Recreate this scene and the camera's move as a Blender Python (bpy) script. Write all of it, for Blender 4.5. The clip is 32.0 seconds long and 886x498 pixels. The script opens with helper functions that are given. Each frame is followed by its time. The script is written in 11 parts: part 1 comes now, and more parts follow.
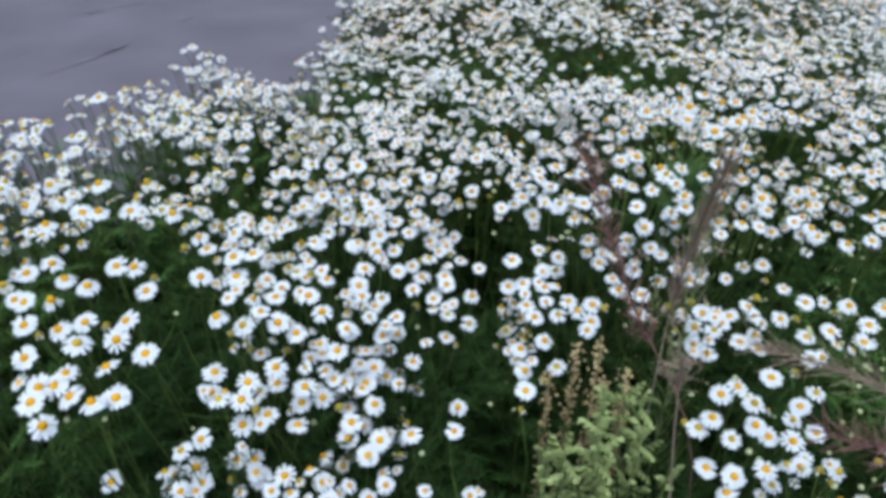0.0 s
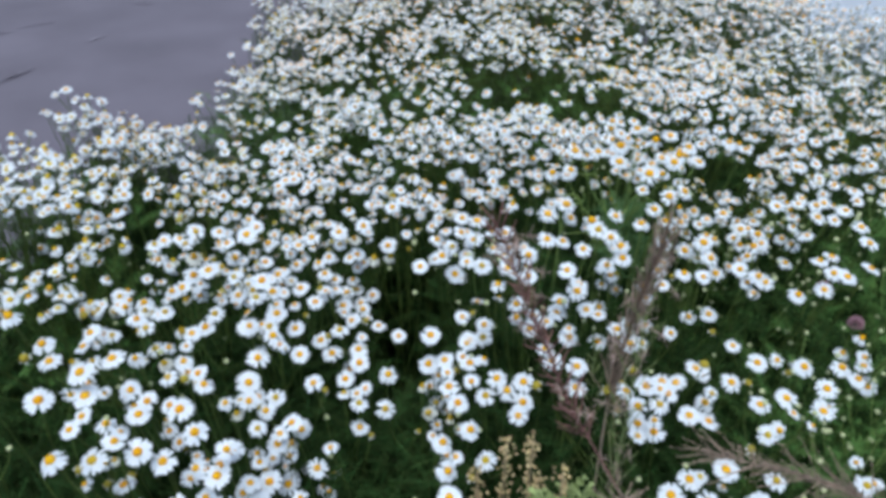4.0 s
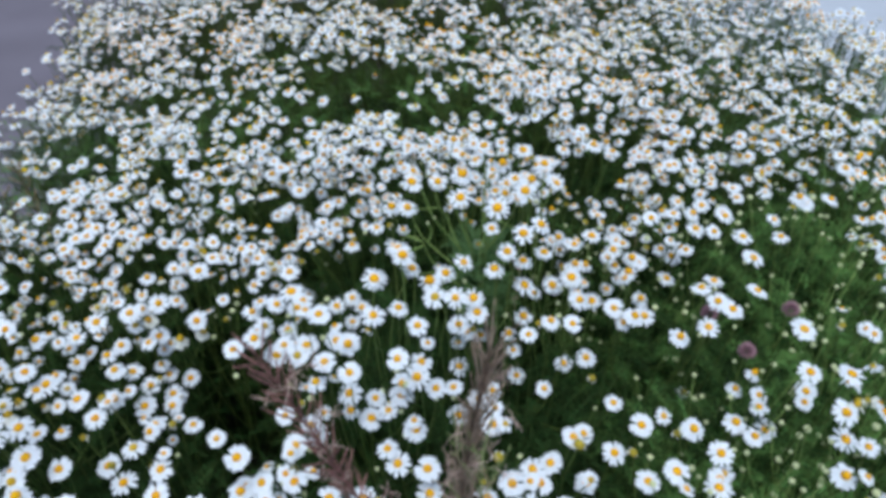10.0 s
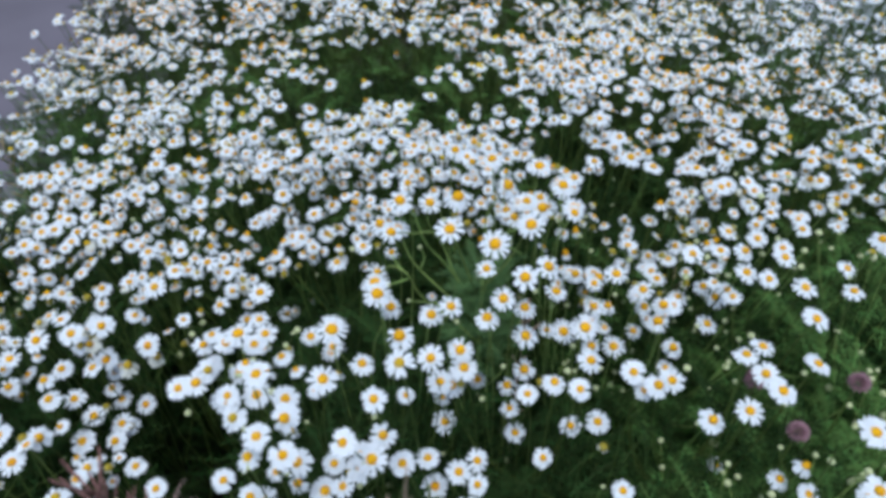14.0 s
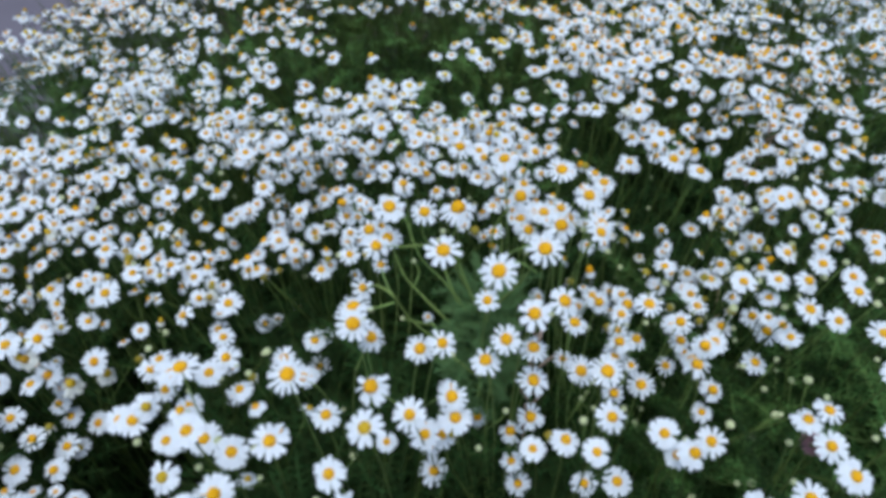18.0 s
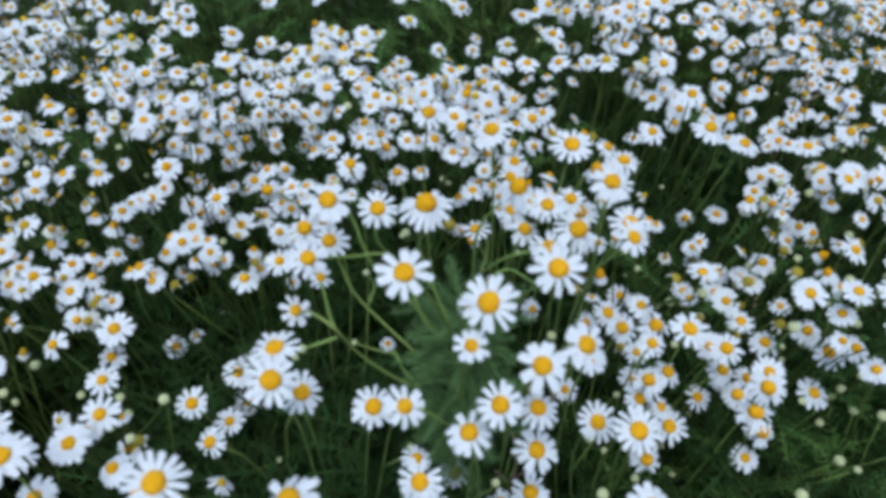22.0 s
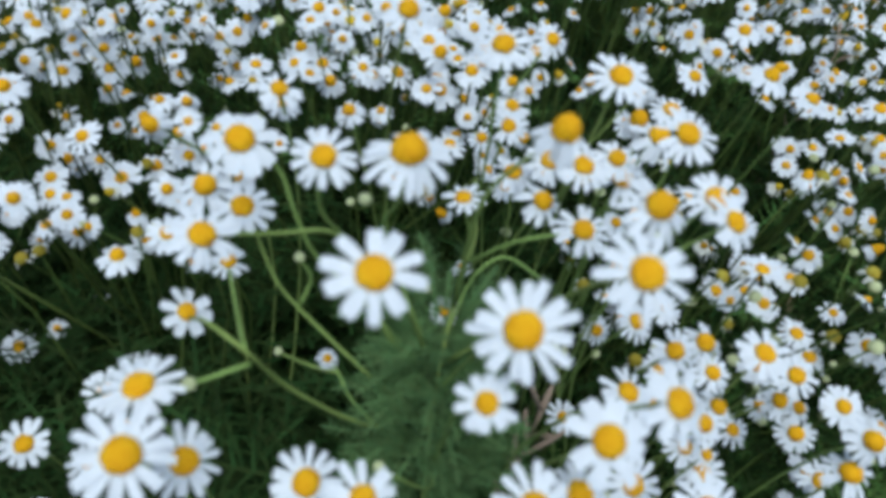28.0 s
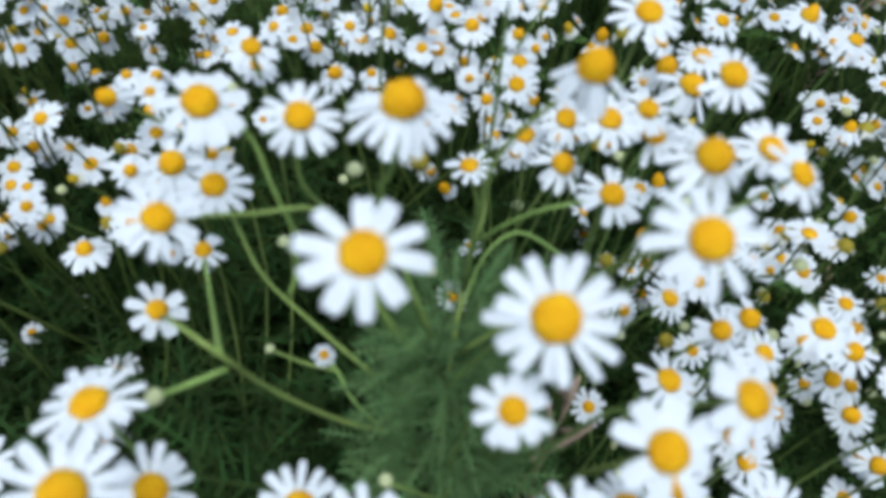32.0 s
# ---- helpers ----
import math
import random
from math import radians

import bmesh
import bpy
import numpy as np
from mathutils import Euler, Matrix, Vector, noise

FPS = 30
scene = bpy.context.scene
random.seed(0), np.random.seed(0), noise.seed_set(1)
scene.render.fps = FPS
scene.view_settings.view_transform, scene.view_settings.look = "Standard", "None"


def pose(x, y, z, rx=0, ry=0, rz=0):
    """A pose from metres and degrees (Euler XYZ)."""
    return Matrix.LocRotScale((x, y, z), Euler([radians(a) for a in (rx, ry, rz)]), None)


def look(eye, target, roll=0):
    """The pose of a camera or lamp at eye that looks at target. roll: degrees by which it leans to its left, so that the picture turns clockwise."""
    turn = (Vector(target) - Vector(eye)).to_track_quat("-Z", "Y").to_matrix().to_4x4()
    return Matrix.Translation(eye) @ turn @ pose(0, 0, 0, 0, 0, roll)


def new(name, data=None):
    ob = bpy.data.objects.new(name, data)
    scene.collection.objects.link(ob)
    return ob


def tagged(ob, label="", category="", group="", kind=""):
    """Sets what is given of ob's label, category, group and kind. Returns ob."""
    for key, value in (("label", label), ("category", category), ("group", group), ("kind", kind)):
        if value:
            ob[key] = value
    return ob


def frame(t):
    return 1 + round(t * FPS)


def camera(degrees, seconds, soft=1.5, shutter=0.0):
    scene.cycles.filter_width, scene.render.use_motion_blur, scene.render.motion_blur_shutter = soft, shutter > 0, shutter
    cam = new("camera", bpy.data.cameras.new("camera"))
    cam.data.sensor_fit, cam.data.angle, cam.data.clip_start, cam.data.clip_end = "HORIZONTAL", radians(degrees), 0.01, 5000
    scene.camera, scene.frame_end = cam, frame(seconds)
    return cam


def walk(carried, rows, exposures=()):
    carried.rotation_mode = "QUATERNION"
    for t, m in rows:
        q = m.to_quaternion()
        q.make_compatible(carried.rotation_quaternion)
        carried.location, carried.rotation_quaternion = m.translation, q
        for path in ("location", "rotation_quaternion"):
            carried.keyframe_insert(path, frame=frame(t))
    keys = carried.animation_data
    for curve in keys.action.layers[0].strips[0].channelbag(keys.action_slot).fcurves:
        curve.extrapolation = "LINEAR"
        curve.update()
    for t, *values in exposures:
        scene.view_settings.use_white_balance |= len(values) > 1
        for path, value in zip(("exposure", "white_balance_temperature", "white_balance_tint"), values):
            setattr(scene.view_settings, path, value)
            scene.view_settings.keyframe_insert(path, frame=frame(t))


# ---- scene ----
cam = camera(65.7, 32.0, soft=4.1)
PATH = [
    (0, (0.0051, -0.0002, 1.2187), (0.0036, 0.8009, 0.6202), -0.13),
    (0.5, (0.0098, 0.0124, 1.2187), (0.0169, 0.8123, 0.6186), -0.27),
    (1, (0.0141, 0.0273, 1.2171), (0.0299, 0.8286, 0.6190), -0.24),
    (1.5, (0.0200, 0.0440, 1.2164), (0.0444, 0.8469, 0.6207), -0.17),
    (2, (0.0277, 0.0628, 1.2163), (0.0613, 0.8670, 0.6229), -0.17),
    (2.5, (0.0346, 0.0828, 1.2153), (0.0784, 0.8880, 0.6239), -0.06),
    (3, (0.0418, 0.1047, 1.2150), (0.0949, 0.9098, 0.6243), -0.03),
    (3.5, (0.0513, 0.1268, 1.2151), (0.1132, 0.9294, 0.6219), 0.04),
    (5.5, (0.0947, 0.2100, 1.2155), (0.1938, 1.0034, 0.6149), -0.81),
    (6, (0.1067, 0.2291, 1.2140), (0.2205, 1.0196, 0.6122), -1.09),
    (6.5, (0.1182, 0.2450, 1.2127), (0.2453, 1.0322, 0.6092), -1.55),
    (7, (0.1283, 0.2586, 1.2116), (0.2661, 1.0420, 0.6056), -1.85),
    (7.5, (0.1374, 0.2726, 1.2094), (0.2872, 1.0512, 0.6000), -1.75),
    (8, (0.1491, 0.2860, 1.2072), (0.3106, 1.0574, 0.5916), -1.57),
    (8.5, (0.1602, 0.2973, 1.2043), (0.3322, 1.0619, 0.5832), -1.34),
    (9, (0.1710, 0.3097, 1.2006), (0.3552, 1.0678, 0.5749), -0.93),
    (9.5, (0.1836, 0.3232, 1.1975), (0.3732, 1.0761, 0.5673), -0.84),
    (10, (0.1966, 0.3383, 1.1936), (0.3860, 1.0885, 0.5601), -0.89),
    (10.5, (0.2101, 0.3543, 1.1882), (0.3964, 1.1035, 0.5526), -0.86),
    (11, (0.2227, 0.3715, 1.1833), (0.4040, 1.1195, 0.5448), -0.54),
    (11.5, (0.2376, 0.3896, 1.1792), (0.4117, 1.1352, 0.5361), -0.39),
    (12, (0.2518, 0.4076, 1.1740), (0.4163, 1.1475, 0.5218), -0.35),
    (12.5, (0.2636, 0.4245, 1.1698), (0.4154, 1.1591, 0.5084), -0.32),
    (13, (0.2742, 0.4409, 1.1660), (0.4131, 1.1753, 0.5017), -0.49),
    (13.5, (0.2840, 0.4567, 1.1631), (0.4062, 1.1892, 0.4934), -0.94),
    (14, (0.2927, 0.4708, 1.1596), (0.3993, 1.2041, 0.4881), -1.39),
    (14.5, (0.3001, 0.4843, 1.1549), (0.3951, 1.2187, 0.4829), -1.61),
    (16.5, (0.3250, 0.5374, 1.1322), (0.3973, 1.2606, 0.4454), -1.81),
    (17, (0.3299, 0.5514, 1.1250), (0.3997, 1.2700, 0.4332), -1.69),
    (17.5, (0.3341, 0.5667, 1.1169), (0.4012, 1.2795, 0.4188), -1.60),
    (18, (0.3362, 0.5802, 1.1084), (0.3958, 1.2905, 0.4070), -1.40),
    (18.5, (0.3386, 0.5968, 1.0990), (0.3867, 1.3056, 0.3953), -1.76),
    (19, (0.3404, 0.6140, 1.0875), (0.3848, 1.3179, 0.3785), -1.80),
    (19.5, (0.3423, 0.6319, 1.0746), (0.3898, 1.3301, 0.3603), -1.58),
    (20, (0.3449, 0.6506, 1.0615), (0.4015, 1.3434, 0.3425), -1.19),
    (20.5, (0.3473, 0.6693, 1.0478), (0.4159, 1.3557, 0.3238), -0.73),
    (21, (0.3497, 0.6863, 1.0343), (0.4299, 1.3704, 0.3092), -0.25),
    (21.5, (0.3518, 0.7031, 1.0218), (0.4393, 1.3804, 0.2914), 0.02),
    (22, (0.3538, 0.7185, 1.0085), (0.4499, 1.3869, 0.2710), 0.48),
    (22.5, (0.3553, 0.7323, 0.9962), (0.4602, 1.3930, 0.2529), 1.03),
    (23, (0.3564, 0.7452, 0.9830), (0.4696, 1.4008, 0.2364), 1.55),
    (23.5, (0.3565, 0.7572, 0.9711), (0.4825, 1.4046, 0.2194), 2.48),
    (24, (0.3560, 0.7671, 0.9599), (0.4962, 1.4100, 0.2069), 3.62),
    (24.5, (0.3559, 0.7759, 0.9504), (0.5071, 1.4131, 0.1947), 4.63),
    (25, (0.3554, 0.7842, 0.9427), (0.5167, 1.4166, 0.1851), 5.36),
    (25.5, (0.3544, 0.7916, 0.9353), (0.5215, 1.4192, 0.1749), 6.07),
    (27.5, (0.3499, 0.8165, 0.9080), (0.5376, 1.4377, 0.1472), 9.05),
    (28, (0.3493, 0.8217, 0.9024), (0.5429, 1.4396, 0.1404), 9.58),
    (28.5, (0.3494, 0.8263, 0.8982), (0.5461, 1.4426, 0.1357), 9.64),
    (29, (0.3495, 0.8293, 0.8941), (0.5459, 1.4445, 0.1306), 9.36),
    (29.5, (0.3501, 0.8320, 0.8897), (0.5423, 1.4449, 0.1233), 9.08),
    (30, (0.3507, 0.8346, 0.8849), (0.5436, 1.4449, 0.1166), 9.19),
    (30.5, (0.3518, 0.8374, 0.8799), (0.5468, 1.4434, 0.1088), 9.44),
    (31, (0.3529, 0.8393, 0.8766), (0.5482, 1.4425, 0.1033), 9.14),
    (31.5, (0.3544, 0.8416, 0.8732), (0.5445, 1.4426, 0.0969), 8.28),
    (32, (0.3560, 0.8438, 0.8711), (0.5406, 1.4442, 0.0930), 6.84),
]
LIGHTS = [(0.0, 0.35, 5640, 2), (9.0, 0.26, 5600, 4), (20.0, 0.12, 5520, 4), (25.0, 0.09, 5540, 3), (28.0, 0.16, 5640, 0), (32.0, 0.38, 5760, 1)]
cam.data.dof.use_dof, cam.data.dof.focus_distance, cam.data.dof.aperture_fstop = True, 1.0, 10.5
walk(cam, [(t, look(eye, target, roll)) for t, eye, target, roll in PATH], LIGHTS)

# ---- world and light: an overcast evening ----
SUN_UP, SUN_ROUND = radians(76), radians(200)
world = bpy.data.worlds.new("evening_sky")
scene.world = world
world.use_nodes = True
wn = world.node_tree
sky = wn.nodes.new("ShaderNodeTexSky")
sky.sky_type = "NISHITA"
sky.sun_disc = False
sky.sun_elevation, sky.sun_rotation = SUN_UP, SUN_ROUND
sky.dust_density, sky.ozone_density = 1.5, 2.0
wn.links.new(sky.outputs["Color"], wn.nodes["Background"].inputs["Color"])
wn.nodes["Background"].inputs["Strength"].default_value = 0.08
sun_data = bpy.data.lights.new("sun", "SUN")
sun_data.energy, sun_data.angle, sun_data.color = 2.7, radians(55), (1.0, 0.97, 0.93)
sun = new("sun", sun_data)
sun.matrix_basis = look((math.sin(SUN_ROUND) * math.cos(SUN_UP), math.cos(SUN_ROUND) * math.cos(SUN_UP), math.sin(SUN_UP)), (0, 0, 0))


# ---- materials ----
def material(name, colour, rough=0.6, spread=0.25, scale=60.0, bump=0.2, bump_scale=300.0, through_light=0.0, random_hue=0.0, spec=0.3, second=None):
    """A surface with grain at two scales; through_light: the part of the light that passes through a thin leaf."""
    m = bpy.data.materials.new(name)
    m.use_nodes = True
    t = m.node_tree
    b = t.nodes["Principled BSDF"]
    coord = t.nodes.new("ShaderNodeTexCoord")
    big = t.nodes.new("ShaderNodeTexNoise")
    big.inputs["Scale"].default_value, big.inputs["Detail"].default_value = scale, 5
    t.links.new(coord.outputs["Object"], big.inputs["Vector"])
    ramp = t.nodes.new("ShaderNodeValToRGB")
    low, high = ramp.color_ramp.elements
    low.position, high.position = 0.3, 0.7
    low.color = (*[c * (1 - spread) for c in colour], 1)
    high.color = (*(second or [min(1, c * (1 + spread)) for c in colour]), 1)
    t.links.new(big.outputs["Fac"], ramp.inputs["Fac"])
    out = ramp.outputs["Color"]
    if random_hue:
        info = t.nodes.new("ShaderNodeObjectInfo")
        geo = t.nodes.new("ShaderNodeNewGeometry")
        add = t.nodes.new("ShaderNodeMath")
        add.operation = "ADD"
        t.links.new(info.outputs["Random"], add.inputs[0])
        t.links.new(geo.outputs["Random Per Island"], add.inputs[1])
        val = t.nodes.new("ShaderNodeMapRange")
        val.inputs["From Max"].default_value = 2.0
        val.inputs["To Min"].default_value, val.inputs["To Max"].default_value = 1 - random_hue, 1 + random_hue
        t.links.new(add.outputs[0], val.inputs["Value"])
        hsv = t.nodes.new("ShaderNodeHueSaturation")
        hue = t.nodes.new("ShaderNodeMapRange")
        hue.inputs["To Min"].default_value, hue.inputs["To Max"].default_value = 0.5 - 0.06 * random_hue, 0.5 + 0.06 * random_hue
        t.links.new(geo.outputs["Random Per Island"], hue.inputs["Value"])
        t.links.new(hue.outputs["Result"], hsv.inputs["Hue"])
        t.links.new(val.outputs["Result"], hsv.inputs["Value"])
        t.links.new(out, hsv.inputs["Color"])
        out = hsv.outputs["Color"]
    t.links.new(out, b.inputs["Base Color"])
    b.inputs["Roughness"].default_value = rough
    b.inputs["Specular IOR Level"].default_value = spec
    if bump:
        fine = t.nodes.new("ShaderNodeTexNoise")
        fine.inputs["Scale"].default_value, fine.inputs["Detail"].default_value = bump_scale, 4
        t.links.new(coord.outputs["Object"], fine.inputs["Vector"])
        bn = t.nodes.new("ShaderNodeBump")
        bn.inputs["Strength"].default_value, bn.inputs["Distance"].default_value = bump, 0.001
        t.links.new(fine.outputs["Fac"], bn.inputs["Height"])
        t.links.new(bn.outputs["Normal"], b.inputs["Normal"])
    if through_light:
        leaf = t.nodes.new("ShaderNodeBsdfTranslucent")
        mix = t.nodes.new("ShaderNodeMixShader")
        mix.inputs["Fac"].default_value = through_light
        t.links.new(out, leaf.inputs["Color"])
        t.links.new(b.outputs["BSDF"], mix.inputs[1])
        t.links.new(leaf.outputs["BSDF"], mix.inputs[2])
        t.links.new(mix.outputs["Shader"], t.nodes["Material Output"].inputs["Surface"])
    return m


PETAL = material("white_petal", (0.85, 0.86, 0.89), 0.55, 0.06, 6.0, 0.3, 34.0, 0.25, 0.05)
CREAM = material("cream_petal", (0.80, 0.78, 0.70), 0.6, 0.10, 6.0, 0.3, 34.0, 0.25, 0.08)
DISC = material("yellow_disc", (0.86, 0.375, 0.004), 0.75, 0.12, 5.0, 0.8, 60.0, 0, 0.12, spec=0.12, second=(0.93, 0.50, 0.008))
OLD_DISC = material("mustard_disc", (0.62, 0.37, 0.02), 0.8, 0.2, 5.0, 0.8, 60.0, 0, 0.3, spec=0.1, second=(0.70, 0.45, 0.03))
SPENT_DISC = material("spent_disc", (0.50, 0.34, 0.03), 0.85, 0.25, 5.0, 0.8, 60.0, 0, 0.35, spec=0.1, second=(0.42, 0.36, 0.06))
# stem green of most plants, with the shade under the bloom put into it
STEM = material("shaded_stem", (0.075, 0.108, 0.024), 0.5, 0.25, 40.0, 0.2, 400.0, 0, 0.2, spec=0.15)
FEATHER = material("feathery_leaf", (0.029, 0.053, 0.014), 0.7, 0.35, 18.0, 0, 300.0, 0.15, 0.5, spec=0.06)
# the same stem, coloured lighter as if better lit
LIT_STEM = material("lit_stem", (0.21, 0.285, 0.075), 0.5, 0.25, 40.0, 0.2, 400.0, 0, 0.2, spec=0.15)
WHORL = material("bright_thread_leaf", (0.15, 0.245, 0.09), 0.6, 0.3, 18.0, 0, 300.0, 0.25, 0.3, spec=0.1)
FRESH = material("fresh_leaf", (0.13, 0.232, 0.058), 0.6, 0.3, 18.0, 0, 300.0, 0.2, 0.4, spec=0.1)
BUD = material("pale_green_bud", (0.55, 0.57, 0.30), 0.6, 0.2, 200.0, 0.3, 900.0)
GRASS = material("grass_blade", (0.033, 0.066, 0.016), 0.6, 0.3, 20.0, 0, 300.0, 0.2, 0.45, spec=0.08)
YOUNG = material("young_grass_blade", (0.105, 0.15, 0.024), 0.6, 0.3, 20.0, 0, 300.0, 0.25, 0.45, spec=0.08)
BROAD = material("broad_leaf", (0.062, 0.125, 0.024), 0.55, 0.3, 60.0, 0.3, 300.0, 0.15, 0.4, spec=0.12)
SAGE = material("grey_green_leaf", (0.31, 0.36, 0.135), 0.65, 0.3, 50.0, 0.2, 300.0, 0.2, 0.3)
STRAW = material("dry_straw", (0.36, 0.27, 0.15), 0.8, 0.3, 60.0, 0.3, 500.0, 0.1, 0.3)
HUSK = material("brown_husk", (0.38, 0.27, 0.20), 0.8, 0.3, 60.0, 0.3, 500.0, 0.08, 0.35)
RUST = material("reddish_husk", (0.235, 0.115, 0.10), 0.8, 0.3, 60.0, 0.3, 500.0, 0.08, 0.35)
SEED = material("tan_seed", (0.60, 0.46, 0.23), 0.85, 0.3, 60.0, 0.3, 500.0, 0.15, 0.3)
FLUFF = material("pinkish_seed_fluff", (0.66, 0.49, 0.41), 0.9, 0.25, 60.0, 0, 500.0, 0.3, 0.2)
CLOVER = material("faded_pink_clover", (0.36, 0.20, 0.23), 0.7, 0.3, 200.0, 0.4, 700.0, 0.1, 0.2)
SOIL = material("dark_soil", (0.035, 0.026, 0.02), 0.95, 0.5, 14.0, 1.0, 90.0, spec=0.1)
ASPHALT = material("grey_asphalt", (0.142, 0.122, 0.144), 0.85, 0.13, 2.2, 0.5, 260.0, spec=0.3)
PAVING = material("pale_concrete", (0.42, 0.43, 0.46), 0.7, 0.12, 2.0, 0.4, 160.0, spec=0.3)


# ---- mesh helpers ----
def mesh_of(name, verts, faces, mats, which=None, smooth=True):
    me = bpy.data.meshes.new(name)
    me.from_pydata([tuple(v) for v in verts], [], faces)
    for m in mats:
        me.materials.append(m)
    if which is not None:
        me.polygons.foreach_set("material_index", which)
    if smooth:
        me.polygons.foreach_set("use_smooth", [True] * len(me.polygons))
    me.update()
    return me


class Shape:
    """Gathers pieces into one mesh."""

    def __init__(self):
        self.v, self.f, self.m = [], [], []

    def add(self, verts, faces, mat=0):
        o = len(self.v)
        self.v.extend(verts)
        self.f.extend([tuple(i + o for i in f) for f in faces])
        self.m.extend([mat] * len(faces))
        return self

    def mesh(self, name, *mats, smooth=True):
        return mesh_of(name, self.v, self.f, mats, self.m, smooth)


def part(name, me, parent, matrix=None, label=""):
    ob = new(name, me)
    ob.parent = parent
    if matrix is not None:
        ob.matrix_basis = matrix
    return tagged(ob, label)


def tube(points, radii, sides=5):
    """A closed tube along points."""
    pts = [Vector(p) for p in points]
    verts, faces = [], []
    side = None
    for i, p in enumerate(pts):
        d = (pts[min(i + 1, len(pts) - 1)] - pts[max(i - 1, 0)]).normalized()
        if side is None:
            side = d.orthogonal().normalized()
        side = (side - d * side.dot(d)).normalized()
        other = d.cross(side)
        for k in range(sides):
            a = 2 * math.pi * k / sides
            verts.append(p + radii[i] * (math.cos(a) * side + math.sin(a) * other))
    for i in range(len(pts) - 1):
        for k in range(sides):
            n = (k + 1) % sides
            faces.append((i * sides + k, i * sides + n, (i + 1) * sides + n, (i + 1) * sides + k))
    faces.append(tuple(range(sides - 1, -1, -1)))
    faces.append(tuple((len(pts) - 1) * sides + k for k in range(sides)))
    return verts, faces


def bezier(a, b, c, d, n):
    out = []
    for i in range(n + 1):
        t = i / n
        out.append((1 - t) ** 3 * a + 3 * t * (1 - t) ** 2 * b + 3 * t * t * (1 - t) * c + t ** 3 * d)
    return out


# ---- flower heads, built for a width of 1 ----
def petal_shape(length, width, droop, curl, segs, across, notch=0.06):
    """One ray floret along +x from the rim of the disc; droop and curl in degrees."""
    verts, faces = [], []
    a, x, z = radians(-droop), 0.15, -0.02
    rows = []
    for i in range(segs + 1):
        t = i / segs
        w = width * (0.42 + 0.58 * math.sin(math.pi * min(1, 0.12 + 0.62 * t))) * (0.72 if i == segs else 1)
        row = []
        for k in range(across + 1):
            s = 2 * k / across - 1
            dip = -0.10 * width * (1 - s * s) * (1 if across > 1 else 0)
            back = notch * length * (1 - abs(s)) if i == segs and across > 1 else (0.05 * length * abs(s) if i == segs else 0)
            row.append(len(verts))
            verts.append(Vector((x - back * math.cos(a), s * w / 2, z + dip - back * math.sin(a))))
        rows.append(row)
        x += length / segs * math.cos(a)
        z += length / segs * math.sin(a)
        a -= radians(curl) / segs
    for r0, r1 in zip(rows, rows[1:]):
        for k in range(across):
            faces.append((r0[k], r1[k], r1[k + 1], r0[k + 1]))
    return verts, faces


def dome(radius, height, rings, sides, lift=0.0):
    verts, faces = [], []
    for i in range(rings):
        a = math.pi / 2 * i / rings
        for k in range(sides):
            b = 2 * math.pi * k / sides
            verts.append(Vector((radius * math.cos(a) * math.cos(b), radius * math.cos(a) * math.sin(b), lift + height * math.sin(a))))
    verts.append(Vector((0, 0, lift + height)))
    for i in range(rings - 1):
        for k in range(sides):
            n = (k + 1) % sides
            faces.append((i * sides + k, i * sides + n, (i + 1) * sides + n, (i + 1) * sides + k))
    for k in range(sides):
        faces.append(((rings - 1) * sides + k, (rings - 1) * sides + (k + 1) % sides, len(verts) - 1))
    return verts, faces


def turned(verts, angle, lift=0.0, roll=0.0):
    m = Matrix.Rotation(angle, 3, "Z") @ Matrix.Rotation(roll, 3, "X")
    return [m @ v + Vector((0, 0, lift)) for v in verts]


rng = random.Random(11)
# droop of the florets, from newly opened to faded
DROOPS = (-8, 2, 8, 16, 26, 44, 66)


def whole_head(i, segs, across, rings, sides, joined):
    droop = DROOPS[i % len(DROOPS)]
    s = Shape()
    n = rng.choice((12, 13, 14, 15, 17))
    for k in range(n):
        if rng.random() < 0.05:
            continue
        v, f = petal_shape((0.36 if i % 7 < 6 else 0.25) * rng.uniform(0.88, 1.06), 0.156 * rng.uniform(0.85, 1.15), droop + rng.uniform(-9, 9), rng.uniform(0, 26), segs, across)
        s.add(turned(v, 2 * math.pi * (k + rng.uniform(-0.2, 0.2)) / n, rng.uniform(-0.012, 0.012), rng.uniform(-0.2, 0.2)), f, 0)
    s.add(*tube([(0, 0, -0.1), (0, 0, -0.06), (0, 0, -0.01)], [0.05, 0.15, 0.17], sides), 1)
    d = dome(0.17, (0.09, 0.11, 0.13, 0.15, 0.18, 0.24, 0.30)[i % 7], rings, sides, -0.01)
    if joined:
        s.add(*d, 2)
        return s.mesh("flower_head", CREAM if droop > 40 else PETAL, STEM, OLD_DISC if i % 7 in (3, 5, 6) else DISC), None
    return s.mesh("flower_head", PETAL, STEM), Shape().add(*d).mesh("disc", DISC)


